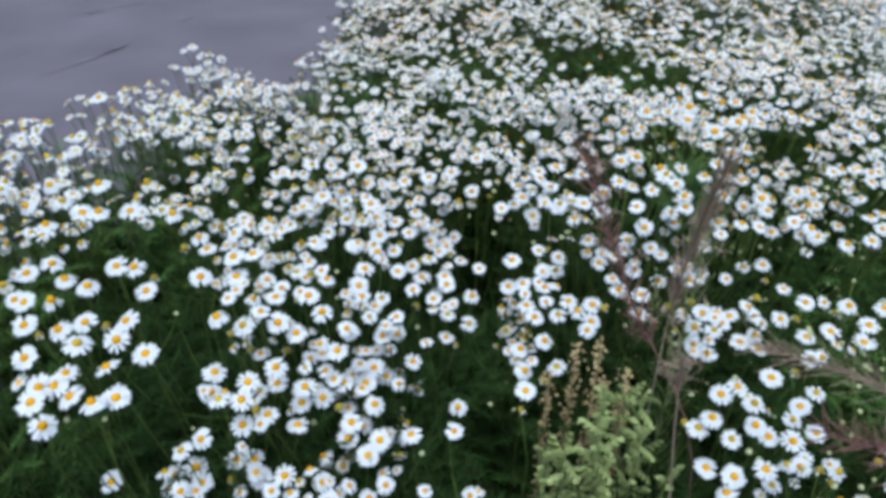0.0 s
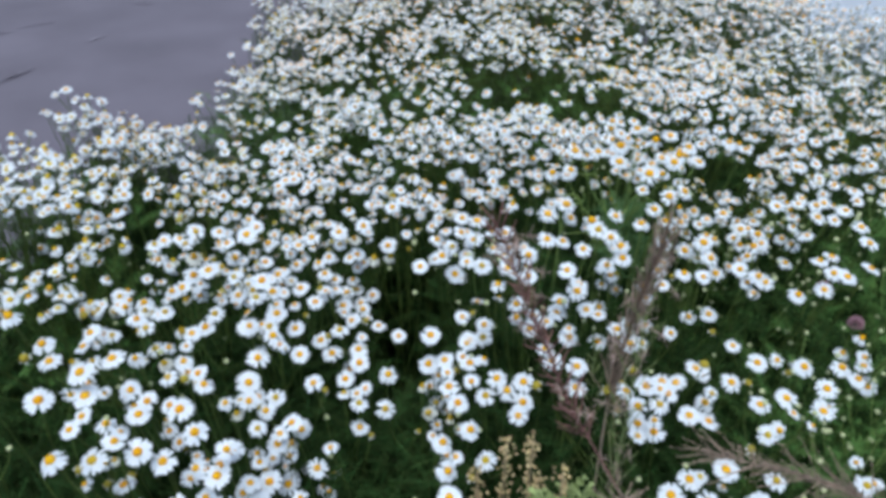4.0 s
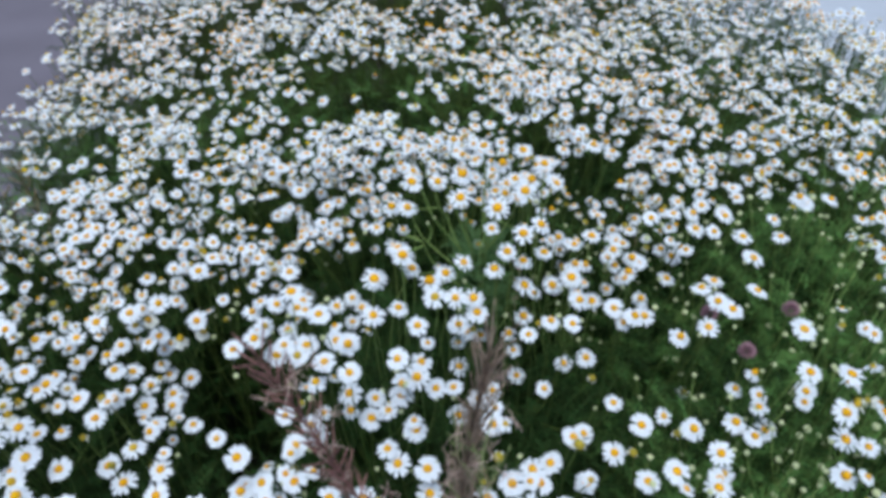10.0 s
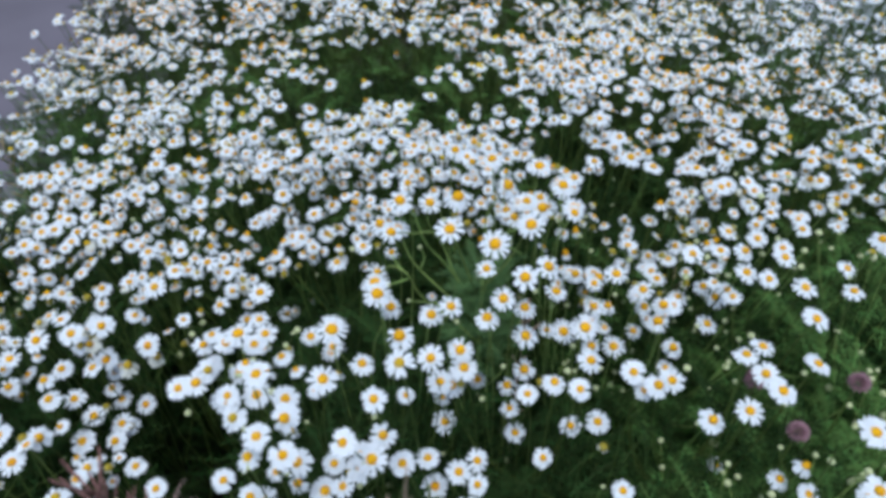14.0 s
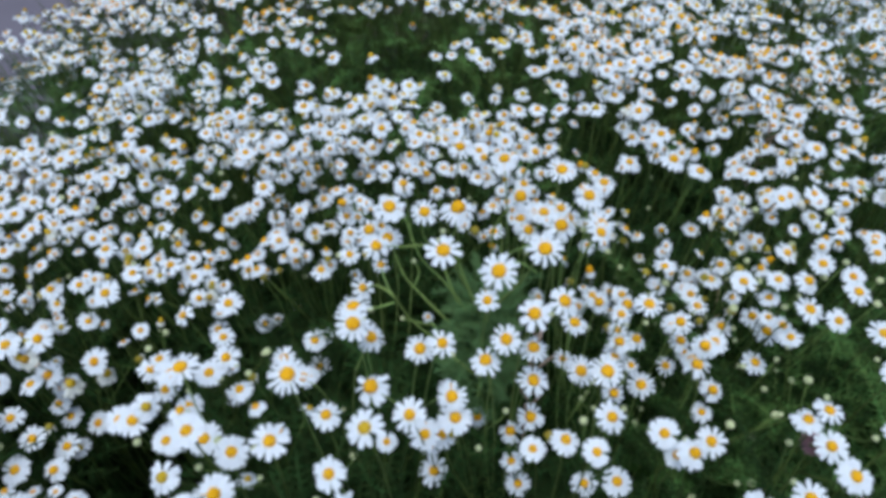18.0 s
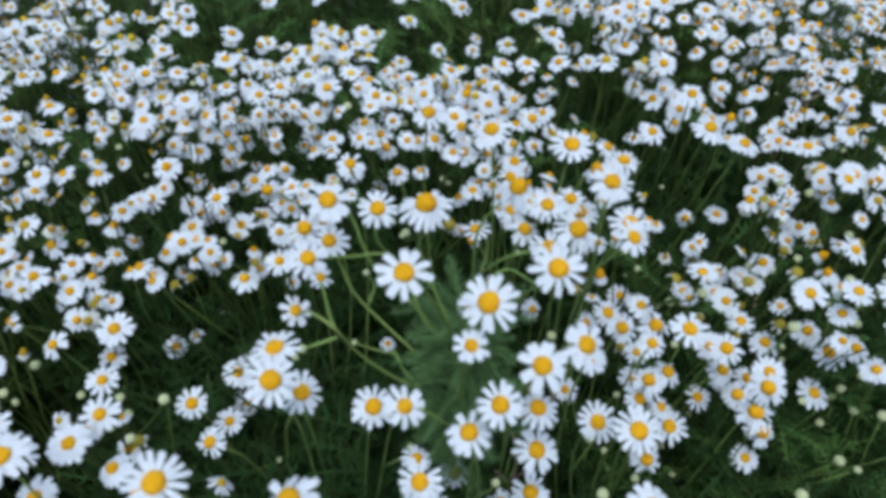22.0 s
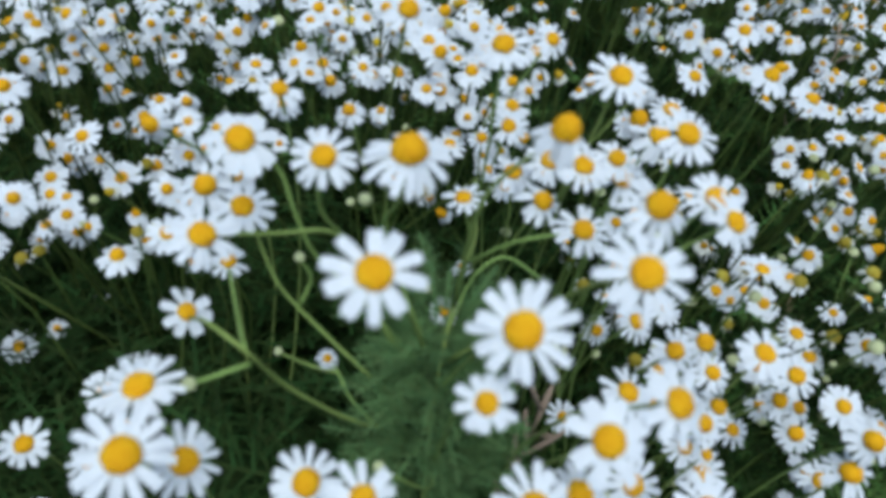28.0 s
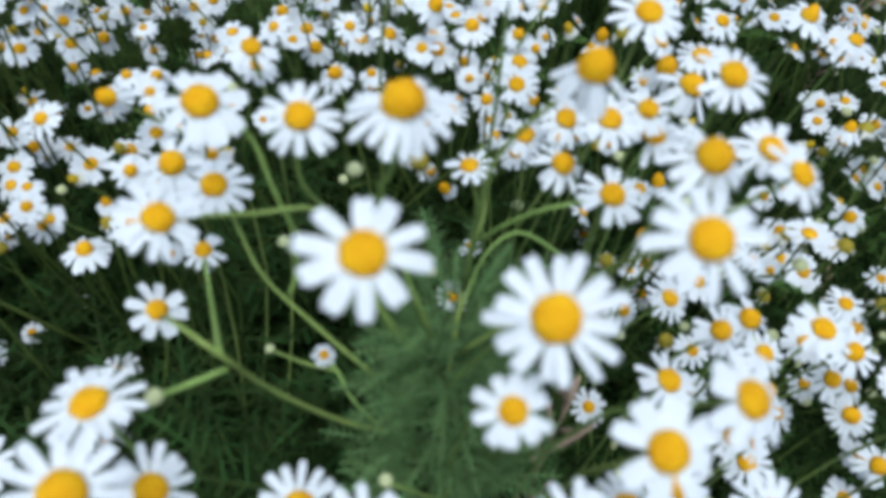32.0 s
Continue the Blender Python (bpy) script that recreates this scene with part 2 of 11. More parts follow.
MID_HEADS = [whole_head(i, 3, 2, 3, 8, False) for i in range(21)]
FILL_HEADS = [whole_head(i, 3, 2, 3, 8, True)[0] for i in range(42)]
FAR_HEADS = [whole_head(i, 2, 1, 2, 7, True)[0] for i in range(21)]
FAR_SHAPES = [([v.co.copy() for v in me.vertices], [tuple(p.vertices) for p in me.polygons], [p.material_index for p in me.polygons]) for me in FAR_HEADS]
NEAR_PETALS = {d: [Shape().add(*petal_shape(0.36 * g, 0.17 * w, d, c, 6, 4, n)).mesh("petal", PETAL) for g, w, c, n in ((1, 1, 6, 0.05), (0.94, 1.1, 16, 0.09), (1.04, 0.86, 22, 0.03))] for d in DROOPS}


def knobbly_dome(radius, height, seed):
    """A disc packed with tiny florets."""
    v, f = dome(radius, height, 7, 22, -0.01)
    r = random.Random(seed)
    return [p + 0.010 * r.uniform(-1, 1) * p.normalized() for p in v], f


NEAR_DISCS = [Shape().add(*knobbly_dome(0.185, h, i)).mesh("disc", DISC) for i, h in enumerate((0.09, 0.11, 0.13, 0.15, 0.19, 0.26, 0.31))]
CUP = Shape().add(*tube([(0, 0, -0.12), (0, 0, -0.08), (0, 0, -0.015), (0, 0, -0.01)], [0.045, 0.14, 0.175, 0.15], 12)).mesh("flower_head", STEM)
BUDS = [Shape().add(*dome(0.5, 0.45, 3, 8)).add(*[(lambda vf: ([Vector((p.x, p.y, -p.z)) for p in vf[0]], [t[::-1] for t in vf[1]]))(dome(0.5, 0.35, 3, 8))][0]).mesh("bud", BUD)]


def facing(n, spin):
    z = Vector(n).normalized()
    return z.to_track_quat("Z", "Y").to_matrix().to_4x4() @ Matrix.Rotation(spin, 4, "Z")


# ---- feathery foliage ----
def feather(shape, base, way, up, length, r, pairs=8, w=0.00075):
    """A leaf cut into threads: a midrib with forked side threads."""
    way = way.normalized()
    side = way.cross(up).normalized()
    top = side.cross(way).normalized()
    mid = [base + way * length * t + top * (0.18 * length * math.sin(t * 2.2)) for t in (0, 0.35, 0.7, 1.0)]
    for a, b in zip(mid, mid[1:]):
        shape.add([a - side * w, a + side * w, b + side * w * 0.8, b - side * w * 0.8], [(0, 1, 2, 3)])
    for i in range(pairs):
        t = 0.16 + 0.8 * i / pairs
        at = base + way * length * t + top * (0.18 * length * math.sin(t * 2.2))
        reach = length * 0.30 * (1 - 0.55 * t) * r.uniform(0.8, 1.2)
        for s in (-1, 1):
            d = (side * s * r.uniform(0.8, 1.1) + way * r.uniform(0.4, 0.9) + top * r.uniform(-0.2, 0.6)).normalized()
            tip = at + d * reach
            shape.add([at - way * w, at + way * w, tip], [(0, 1, 2)])
            fork = at + d * reach * 0.45
            for q in (-1, 1):
                e = (d + q * 0.8 * way + top * r.uniform(-0.5, 0.5)).normalized()
                shape.add([fork - top * w * 0.9, fork + top * w * 0.9, fork + e * reach * 0.5], [(0, 1, 2)])


def foliage_mesh(seed, leaves, spread, mat=FEATHER, pairs=6, w=0.0009):
    """The leaves of one plant of height 1 and of about that spread in metres."""
    r, s = random.Random(seed), Shape()
    for i in range(leaves):
        h = 0.50 + 0.34 * r.random() if r.random() < 0.72 else r.uniform(0.15, 0.5)
        a = r.uniform(0, 2 * math.pi)
        out = spread * r.random() ** 0.6
        base = Vector((math.cos(a) * out, math.sin(a) * out, h))
        b = a + r.uniform(-1.4, 1.4)
        length = r.uniform(0.04, 0.075)
        way = Vector((math.cos(b), math.sin(b), r.uniform(0.2, 1.6)))
        feather(s, base, way, Vector((0, 0, 1)), length, r, pairs, w)
    return s.mesh("foliage", mat, smooth=False)


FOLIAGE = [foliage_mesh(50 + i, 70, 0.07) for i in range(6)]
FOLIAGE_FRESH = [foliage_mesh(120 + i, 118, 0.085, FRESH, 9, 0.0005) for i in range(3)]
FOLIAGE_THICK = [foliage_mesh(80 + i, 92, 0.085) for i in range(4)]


# ---- the lie of the canopy ----
CANOPY = [(-0.75, 0.50, 0.72), (-0.36, 0.45, 0.72), (-0.22, 0.55, 0.69), (-0.10, 0.51, 0.55), (0.02, 0.61, 0.48), (0.10, 0.57, 0.56), (0.32, 0.52, 0.60), (0.38, 0.47, 0.60),
          (-0.40, 0.68, 0.79), (-0.52, 1.00, 0.75), (-0.48, 1.31, 0.71), (-0.12, 0.84, 0.70), (-0.04, 0.89, 0.60), (0.05, 0.86, 0.54), (0.17, 0.80, 0.58), (0.27, 0.71, 0.60),
          (0.02, 0.98, 0.62), (0.16, 1.12, 0.65), (0.30, 0.83, 0.72), (0.36, 0.95, 0.73), (0.46, 0.93, 0.72), (0.56, 0.65, 0.60), (0.66, 0.70, 0.67), (0.70, 0.85, 0.66),
          (0.58, 0.93, 0.62), (0.66, 1.00, 0.62), (0.75, 1.10, 0.66), (-0.13, 1.20, 0.58), (-0.11, 1.64, 0.57), (-0.36, 1.90, 0.52), (0.14, 1.58, 0.67), (0.57, 1.31, 0.69)]
CANOPY += [(1.10, 1.31, 0.62), (1.45, 1.56, 0.60), (0.6, 2.2, 0.66), (-0.3, 2.5, 0.56)]
CPTS = np.array(CANOPY)


def canopy(x, y):
    d = (CPTS[:, 0] - x) ** 2 + (CPTS[:, 1] - y) ** 2 + 0.004
    w = d ** -1.6
    return float((w * CPTS[:, 2]).sum() / w.sum())


# openings in the bloom: x, y, half widths, how bare
GAPS = [(0.33, 0.93, 0.13, 0.12, 0.985), (0.30, 0.82, 0.10, 0.06, 0.95), (0.43, 0.87, 0.09, 0.10, 0.95), (0.055, 0.94, 0.085, 0.055, 1.0), (0.31, 1.52, 0.135, 0.10, 1.0), (0.46, 1.46, 0.15, 0.075, 1.0), (0.10, 0.885, 0.06, 0.04, 1.0), (0.21, 1.15, 0.06, 0.03, 0.8), (0.36, 1.06, 0.07, 0.03, 0.8),
        (0.64, 0.88, 0.07, 0.06, 0.85), (0.80, 0.90, 0.12, 0.09, 0.8), (0.49, 0.78, 0.09, 0.04, 0.85), (0.06, 1.66, 0.075, 0.12, 1.0), (0.03, 1.37, 0.07, 0.05, 1.0),
        (0.65, 1.165, 0.045, 0.03, 1.0), (0.06, 0.63, 0.07, 0.07, 0.85), (-0.30, 0.60, 0.06, 0.12, 0.9), (-0.41, 0.72, 0.11, 0.11, 0.97), (-0.40, 0.55, 0.13, 0.09, 0.97), (0.245, 1.04, 0.05, 0.04, 0.95), (0.215, 0.99, 0.045, 0.04, 1.0), (0.64, 0.77, 0.12, 0.08, 0.9), (0.90, 0.98, 0.08, 0.06, 0.85), (0.70, 0.94, 0.09, 0.06, 0.9), (0.22, 0.60, 0.16, 0.14, 0.93)]
GAPS += [(0.20, 0.46, 0.15, 0.09, 1.0), (0.53, 0.90, 0.11, 0.08, 0.85), (0.352, 0.952, 0.085, 0.055, 1.0), (0.42, 0.62, 0.16, 0.14, 0.8), (0.60, 0.72, 0.10, 0.08, 0.75), (-0.19, 1.57, 0.09, 0.075, 1.0), (-0.30, 0.35, 0.4, 0.06, 0.9), (0.9, 0.75, 0.2, 0.2, 0.7), (0.24, 0.74, 0.10, 0.07, 0.85), (0.52, 0.78, 0.12, 0.10, 0.7)]
EDGE = [(-0.95, 0.30), (-0.95, 0.86), (-0.74, 0.97), (-0.56, 1.06), (-0.54, 1.30), (-0.42, 1.33), (-0.32, 1.37), (-0.22, 1.42), (-0.20, 1.48), (-0.30, 1.53), (-0.315, 1.60), (-0.345, 2.00), (-0.31, 2.55), (1.25, 2.55), (1.50, 1.85), (1.55, 1.58), (1.34, 1.20), (1.15, 0.80), (0.95, 0.40), (0.30, 0.36), (-0.30, 0.36)]


def inside(x, y):
    c = False
    for (x0, y0), (x1, y1) in zip(EDGE, EDGE[1:] + EDGE[:1]):
        if (y0 > y) != (y1 > y) and x < (x1 - x0) * (y - y0) / (y1 - y0) + x0:
            c = not c
    return c


# bare dark holes between the plants: x, y, radius
HOLES = [(0.065, 0.945, 0.095), (0.465, 0.985, 0.045), (0.575, 0.85, 0.05), (0.05, 0.62, 0.05), (0.69, 1.235, 0.05), (0.03, 1.10, 0.06), (0.52, 1.075, 0.045)]


def off_holes(x, y, reach=0.085):
    """The place moved so that leaves of that reach stay out of the bare holes."""
    for hx, hy, hr in HOLES:
        d = math.hypot(x - hx, y - hy)
        if d < hr + reach:
            k = (hr + reach) / max(d, 0.01)
            x, y = hx + (x - hx) * k, hy + (y - hy) * k
    return x, y


def bloom(x, y):
    """How thick the flowers stand, 0 to 1."""
    w = 1.0
    for gx, gy, rx, ry, s in GAPS:
        q = ((x - gx) / rx) ** 2 + ((y - gy) / ry) ** 2
        w *= 1 - s * math.exp(-q ** 2 * 0.7)
    n = noise.noise(Vector((x * 7, y * 7, 3.0))) + 0.7 * noise.noise(Vector((x * 17, y * 17, 8.0)))
    return max(0.0, w * min(1.0, 0.82 + 1.1 * n))


# ---- plants ----
ALL_HEADS = []
LABELS = ("bushy white daisy plant with feathery green leaves", "white chamomile plant with many yellow-centred open flowers", "leggy daisy plant with thin green stems in bloom")


SPENT = []
for i, h in enumerate((0.18, 0.22, 0.27, 0.33, 0.20, 0.25)):
    rf, s = random.Random(70 + i), Shape().add(*knobbly_dome(0.22, h, 20 + i))
    s.m[:] = [0] * len(s.f)
    for k in range(6 + 2 * (i % 3)):
        a, u = rf.uniform(0, 6.28), rf.uniform(0.10, 0.24)
        d, e = Vector((math.cos(a), math.sin(a), 0)), Vector((-math.sin(a), math.cos(a), 0)) * rf.uniform(0.03, 0.055)
        s.add([d * 0.17 - e, d * 0.17 + e, d * (0.21 + u * 0.5) + e - Vector((0, 0, u * 0.5)), d * (0.21 + u * 0.5) - e - Vector((0, 0, u * 0.5)), d * (0.19 + u * 0.7) - Vector((0, 0, u * 1.3))], [(0, 1, 2, 3), (3, 2, 4)])
        s.m[-2:] = [1, 1]
    SPENT.append(s.mesh("spent_head", SPENT_DISC, CREAM))


def add_head(plant, base, head, near, r):
    x, y, z, d, droop, nx, ny = head
    m = Matrix.Translation(Vector((x, y, z)) - base) @ facing((nx, ny, 1), r.uniform(0, 6.28)) @ Matrix.Scale(d / 1000, 4)
    i = DROOPS.index(min(DROOPS, key=lambda q: abs(q - droop)))
    if droop > 75:
        part("spent_head", r.choice(SPENT), plant, m, "mustard flower centre that has lost its petals")
        return
    if near == 2:
        cup = part("flower_head", CUP, plant, m)
        part("disc", NEAR_DISCS[i], cup)
        n = r.choice((12, 13, 14, 15, 16))
        if droop % 1:
            n = round((droop % 1) * 100)
        for k in range(n):
            if not droop % 1 and r.random() < 0.04:
                continue
            dd = r.choice((i, i, i, max(0, i - 1), min(6, i + 1)))
            wide = 10.4 / n
            part("petal", r.choice(NEAR_PETALS[DROOPS[dd]]), cup, Matrix.Rotation(2 * math.pi * (k + r.uniform(-0.18, 0.18)) / n, 4, "Z") @ Matrix.Translation((0, 0, r.uniform(-0.012, 0.008))) @ Matrix.Rotation(r.uniform(-0.22, 0.22), 4, "X") @ Matrix.Diagonal((r.uniform(0.92, 1.06), wide * r.uniform(0.85, 1.12), 1, 1)))
    elif near == 1:
        hm, dm = MID_HEADS[i + 7 * r.randrange(3)]
        h = part("flower_head", hm, plant, m)
        part("disc", dm, h)
    else:
        part("flower_head", FILL_HEADS[i + 7 * r.randrange(6)], plant, m)


def smooth_line(points, n=4):
    """A rounded line through points."""
    p = [Vector(q) for q in points]
    p = [2 * p[0] - p[1]] + p + [2 * p[-1] - p[-2]]
    out = []
    for a, b, c, d in zip(p, p[1:], p[2:], p[3:]):
        for k in range(n):
            t = k / n
            out.append(0.5 * (2 * b + (c - a) * t + (2 * a - 5 * b + 4 * c - d) * t * t + (3 * b - a - 3 * c + d) * t ** 3))
    return out + [p[-2]]


def daisy_plant(x, y, heads, near=1, seed=0, label="", buds=0.4, thick=False, limbs=()):
    """One plant rooted at x, y: a branched stem, feathery leaves, and flower heads given as x, y, z, width in mm, droop and lean.
    limbs: the lines of its branches, where they show; near -1 joins the heads of a far plant."""
    r = random.Random(seed * 7 + 5)
    base = Vector((x, y, 0))
    plant = new("daisy_plant", None)
    plant.location = base
    plant.empty_display_size = 0.05
    tagged(plant, label or LABELS[seed % 3], "daisy plant", "daisies of the verge")
    top = sum(h[2] for h in heads) / len(heads)
    cx, cy = sum(h[0] for h in heads) / len(heads) - x, sum(h[1] for h in heads) / len(heads) - y
    s = Shape()
    fork = Vector((cx * 0.8, cy * 0.8, top * (0.60 if near == 2 else 0.80))) if not limbs else Vector(limbs[0][0]) - base
    trunk = bezier(Vector((0, 0, -0.01)), Vector((0, 0, top * 0.3)), Vector((cx * 0.4, cy * 0.4, top * 0.5)), fork, 6)
    sides = 6 if near == 2 else 4
    s.add(*tube(trunk, [0.0024, 0.0022, 0.0020, 0.0018, 0.0016, 0.0014, 0.0012], sides))
    for limb in limbs:
        line = [p - base for p in smooth_line(limb)]
        s.add(*tube(line, [0.0011 - 0.0004 * q / (len(line) - 1) for q in range(len(line))], 7))
    for h in heads if not limbs else ():
        p = Vector(h[:3]) - base
        n = Vector((h[5], h[6], 1)).normalized()
        end = p - n * (0.09 * h[3] / 1000)
        k = r.choice((3, 4, 5, 5, 6, 6))
        start = trunk[k]
        rise = max(0.04, (end - start).length)
        flat = Vector((end.x - start.x, end.y - start.y, 0))
        line = bezier(start, start + flat * 0.80 + Vector((0, 0, 0.12 * rise)), end - n * rise * 0.42 + Vector((r.uniform(-0.08, 0.08), r.uniform(-0.08, 0.08), 0)) * rise, end, 8 if near == 2 else 5)
        s.add(*tube(line, [0.0010 - 0.0003 * q / (len(line) - 1) for q in range(len(line))], sides))
        if near >= 0 and r.random() < buds:
            q = line[len(line) // 2 + r.randrange(2)]
            tip = q + Vector((r.uniform(-0.03, 0.03), r.uniform(-0.03, 0.03), r.uniform(0.01, 0.05)))
            s.add(*tube(bezier(q, q.lerp(tip, 0.4), tip - Vector((0, 0, 0.012)), tip, 3), [0.0009, 0.0008, 0.0007, 0.0006], 4))
            part("bud", BUDS[0], plant, Matrix.Translation(tip + Vector((0, 0, 0.0014))) @ Matrix.Scale(r.uniform(0.0045, 0.0080), 4))
    # near plants get the lit stem colour, all others the shaded one
    part("stem", s.mesh("stem", LIT_STEM if near == 2 else STEM), plant)
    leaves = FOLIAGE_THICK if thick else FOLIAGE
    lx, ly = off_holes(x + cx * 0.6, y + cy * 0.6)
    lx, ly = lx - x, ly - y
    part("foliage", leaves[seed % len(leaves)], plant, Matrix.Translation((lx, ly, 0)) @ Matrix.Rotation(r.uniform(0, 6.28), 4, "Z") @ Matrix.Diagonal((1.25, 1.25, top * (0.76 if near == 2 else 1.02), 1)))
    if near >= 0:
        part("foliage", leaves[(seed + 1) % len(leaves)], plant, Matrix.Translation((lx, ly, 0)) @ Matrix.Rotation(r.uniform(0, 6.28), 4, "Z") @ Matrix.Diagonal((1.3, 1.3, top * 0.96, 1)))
    if near < 0 and y < 1.9:
        part("foliage", FOLIAGE_FRESH[seed % len(FOLIAGE_FRESH)], plant, Matrix.Translation((lx, ly, 0)) @ Matrix.Rotation(r.uniform(0, 6.28), 4, "Z") @ Matrix.Diagonal((1.4, 1.4, top * 1.06, 1)))
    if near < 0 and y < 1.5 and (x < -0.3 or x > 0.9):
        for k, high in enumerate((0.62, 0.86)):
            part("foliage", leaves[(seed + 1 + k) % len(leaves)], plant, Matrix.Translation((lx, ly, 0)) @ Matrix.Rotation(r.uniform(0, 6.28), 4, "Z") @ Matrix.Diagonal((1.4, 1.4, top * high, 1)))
    if near < 0:
        bloom_shape = Shape()
        for h in heads:
            i = DROOPS.index(min(DROOPS, key=lambda q: abs(q - h[4])))
            v, f, mi = FAR_SHAPES[i + 7 * r.randrange(3)]
            m = Matrix.Translation(Vector(h[:3]) - base) @ facing((h[5], h[6], 1), r.uniform(0, 6.28)) @ Matrix.Scale(h[3] / 1000, 4)
            bloom_shape.add([m @ p for p in v], f)
            bloom_shape.m[-len(f):] = mi
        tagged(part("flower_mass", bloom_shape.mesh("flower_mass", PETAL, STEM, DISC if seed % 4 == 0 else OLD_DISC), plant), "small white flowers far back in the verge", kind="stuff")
        return plant
    for h in heads:
        add_head(plant, base, h, near, r)
    return plant


# plants whose flowers stand out
def bloom_plant(x, y, near, seed, heads):
    ALL_HEADS.extend(heads)
    daisy_plant(x, y, heads, near, seed, buds=0.35 if x > 0.1 and y < 1.02 else 0.12, thick=True)


bloom_plant(0.464, 0.400, 0, 103, [
    (0.4475, 0.3703, 0.5798, 19, 8, -0.81, -0.28),
    (0.4356, 0.3729, 0.5913, 21, 26, -0.01, -0.04),
    (0.5042, 0.3743, 0.612, 19, 8, -0.1, -0.35),
    (0.4899, 0.3776, 0.6154, 25, 16, -0.14, 0.22),
    (0.4675, 0.3794, 0.5639, 14, 8, -0.35, -0.38),
    (0.4807, 0.3839, 0.5897, 19, 44, -0.07, 0.16),
    (0.4262, 0.3852, 0.5904, 23, 2, -0.5, 0.27),
    (0.4552, 0.3886, 0.5557, 19, 8, 0.04, -0.2),
    (0.4285, 0.3927, 0.566, 25, 16, 0.37, -0.46),
    (0.4769, 0.3971, 0.5962, 14, 2, 0.52, -0),
    (0.4798, 0.3986, 0.5842, 20, 80, 0.72, -0.33),
    (0.4529, 0.4001, 0.5854, 19, 26, -0.07, -0.07),
    (0.513, 0.4068, 0.5379, 25, 16, 0.19, -0.24),
    (0.4378, 0.4095, 0.5838, 14, 26, 0.07, -0.49),
])
bloom_plant(0.388, 0.404, 0, 101, [
    (0.3884, 0.3659, 0.5313, 25, 66, 0.34, -0.23),
    (0.4182, 0.3729, 0.5985, 25, 8, 0.2, -0.02),
    (0.3872, 0.3752, 0.5633, 19, 26, -0.27, -0.34),
    (0.406, 0.3784, 0.59, 16, -8, -0.32, 0),
    (0.3264, 0.3795, 0.5194, 14, 26, -0.41, 0.16),
    (0.3599, 0.3849, 0.5479, 21, 8, 0.1, 0.13),
    (0.3829, 0.3914, 0.5335, 16, 16, -0.24, -0.37),
    (0.4011, 0.3946, 0.5888, 23, 26, 0.4, -0.16),
    (0.3788, 0.3971, 0.5839, 23, 26, -0.36, 0.06),
    (0.4019, 0.3999, 0.5739, 18, 80, -0.17, -0.16),
    (0.3573, 0.4066, 0.5065, 14, 26, -0.35, -0.45),
    (0.412, 0.41, 0.5866, 25, 66, -0.06, 0.07),
    (0.3917, 0.4103, 0.6196, 16, 80, 0.08, -0.04),
    (0.4222, 0.4196, 0.565, 25, 16, -0.34, 0.07),
])
bloom_plant(0.223, 0.424, 0, 100, [
    (0.1262, 0.4025, 0.546, 23, 66, 0.02, 0.43),
    (0.1604, 0.3854, 0.5443, 25, 44, -0.02, -0.34),
    (0.168, 0.361, 0.4964, 16, 80, 0.25, -0.12),
    (0.1835, 0.3917, 0.5034, 25, 16, -0.02, -0.39),
    (0.1838, 0.3788, 0.4873, 25, 16, -0.02, -0.21),
    (0.1989, 0.3723, 0.5127, 16, 16, -0.14, 0.61),
    (0.2211, 0.385, 0.5079, 14, 8, -0.06, 0.32),
    (0.227, 0.3755, 0.4605, 19, 8, 0.48, -0.18),
    (0.274, 0.3854, 0.6039, 20, 80, 0.44, -0.78),
    (0.2808, 0.5119, 0.5861, 20, 80, 0.19, 0.02),
    (0.2856, 0.4018, 0.6163, 25, 8, -0.42, 0.31),
    (0.2882, 0.4936, 0.6016, 27, 16, -0.02, -0.22),
    (0.3009, 0.5055, 0.6102, 18, 80, 0.59, -0.22),
])
bloom_plant(-0.301, 0.424, 0, 38, [
    (-0.3443, 0.3856, 0.7395, 27, 26, 0.39, -0.25),
    (-0.2336, 0.3867, 0.6181, 16, 8, 0.46, -0.54),
    (-0.2631, 0.392, 0.5999, 16, 8, -0.05, -0.32),
    (-0.257, 0.4019, 0.6187, 21, 8, 0.38, -0.42),
    (-0.246, 0.409, 0.6089, 20, -8, 0.47, -0.02),
    (-0.3663, 0.4105, 0.7413, 27, 2, -0.06, -0.35),
    (-0.2505, 0.4164, 0.6642, 23, 16, -0.35, -0.17),
    (-0.3168, 0.4179, 0.7329, 27, 26, -0.11, 0.05),
    (-0.3358, 0.4198, 0.7387, 27, 8, -0.41, -0.14),
    (-0.2796, 0.4239, 0.6191, 21, 16, -0.2, 0.53),
    (-0.3651, 0.4254, 0.7439, 27, 8, 0.11, -0.65),
    (-0.3559, 0.4319, 0.74, 28, 8, -0.03, -0.35),
    (-0.3029, 0.4322, 0.7229, 27, 2, 0.24, -0.32),
])
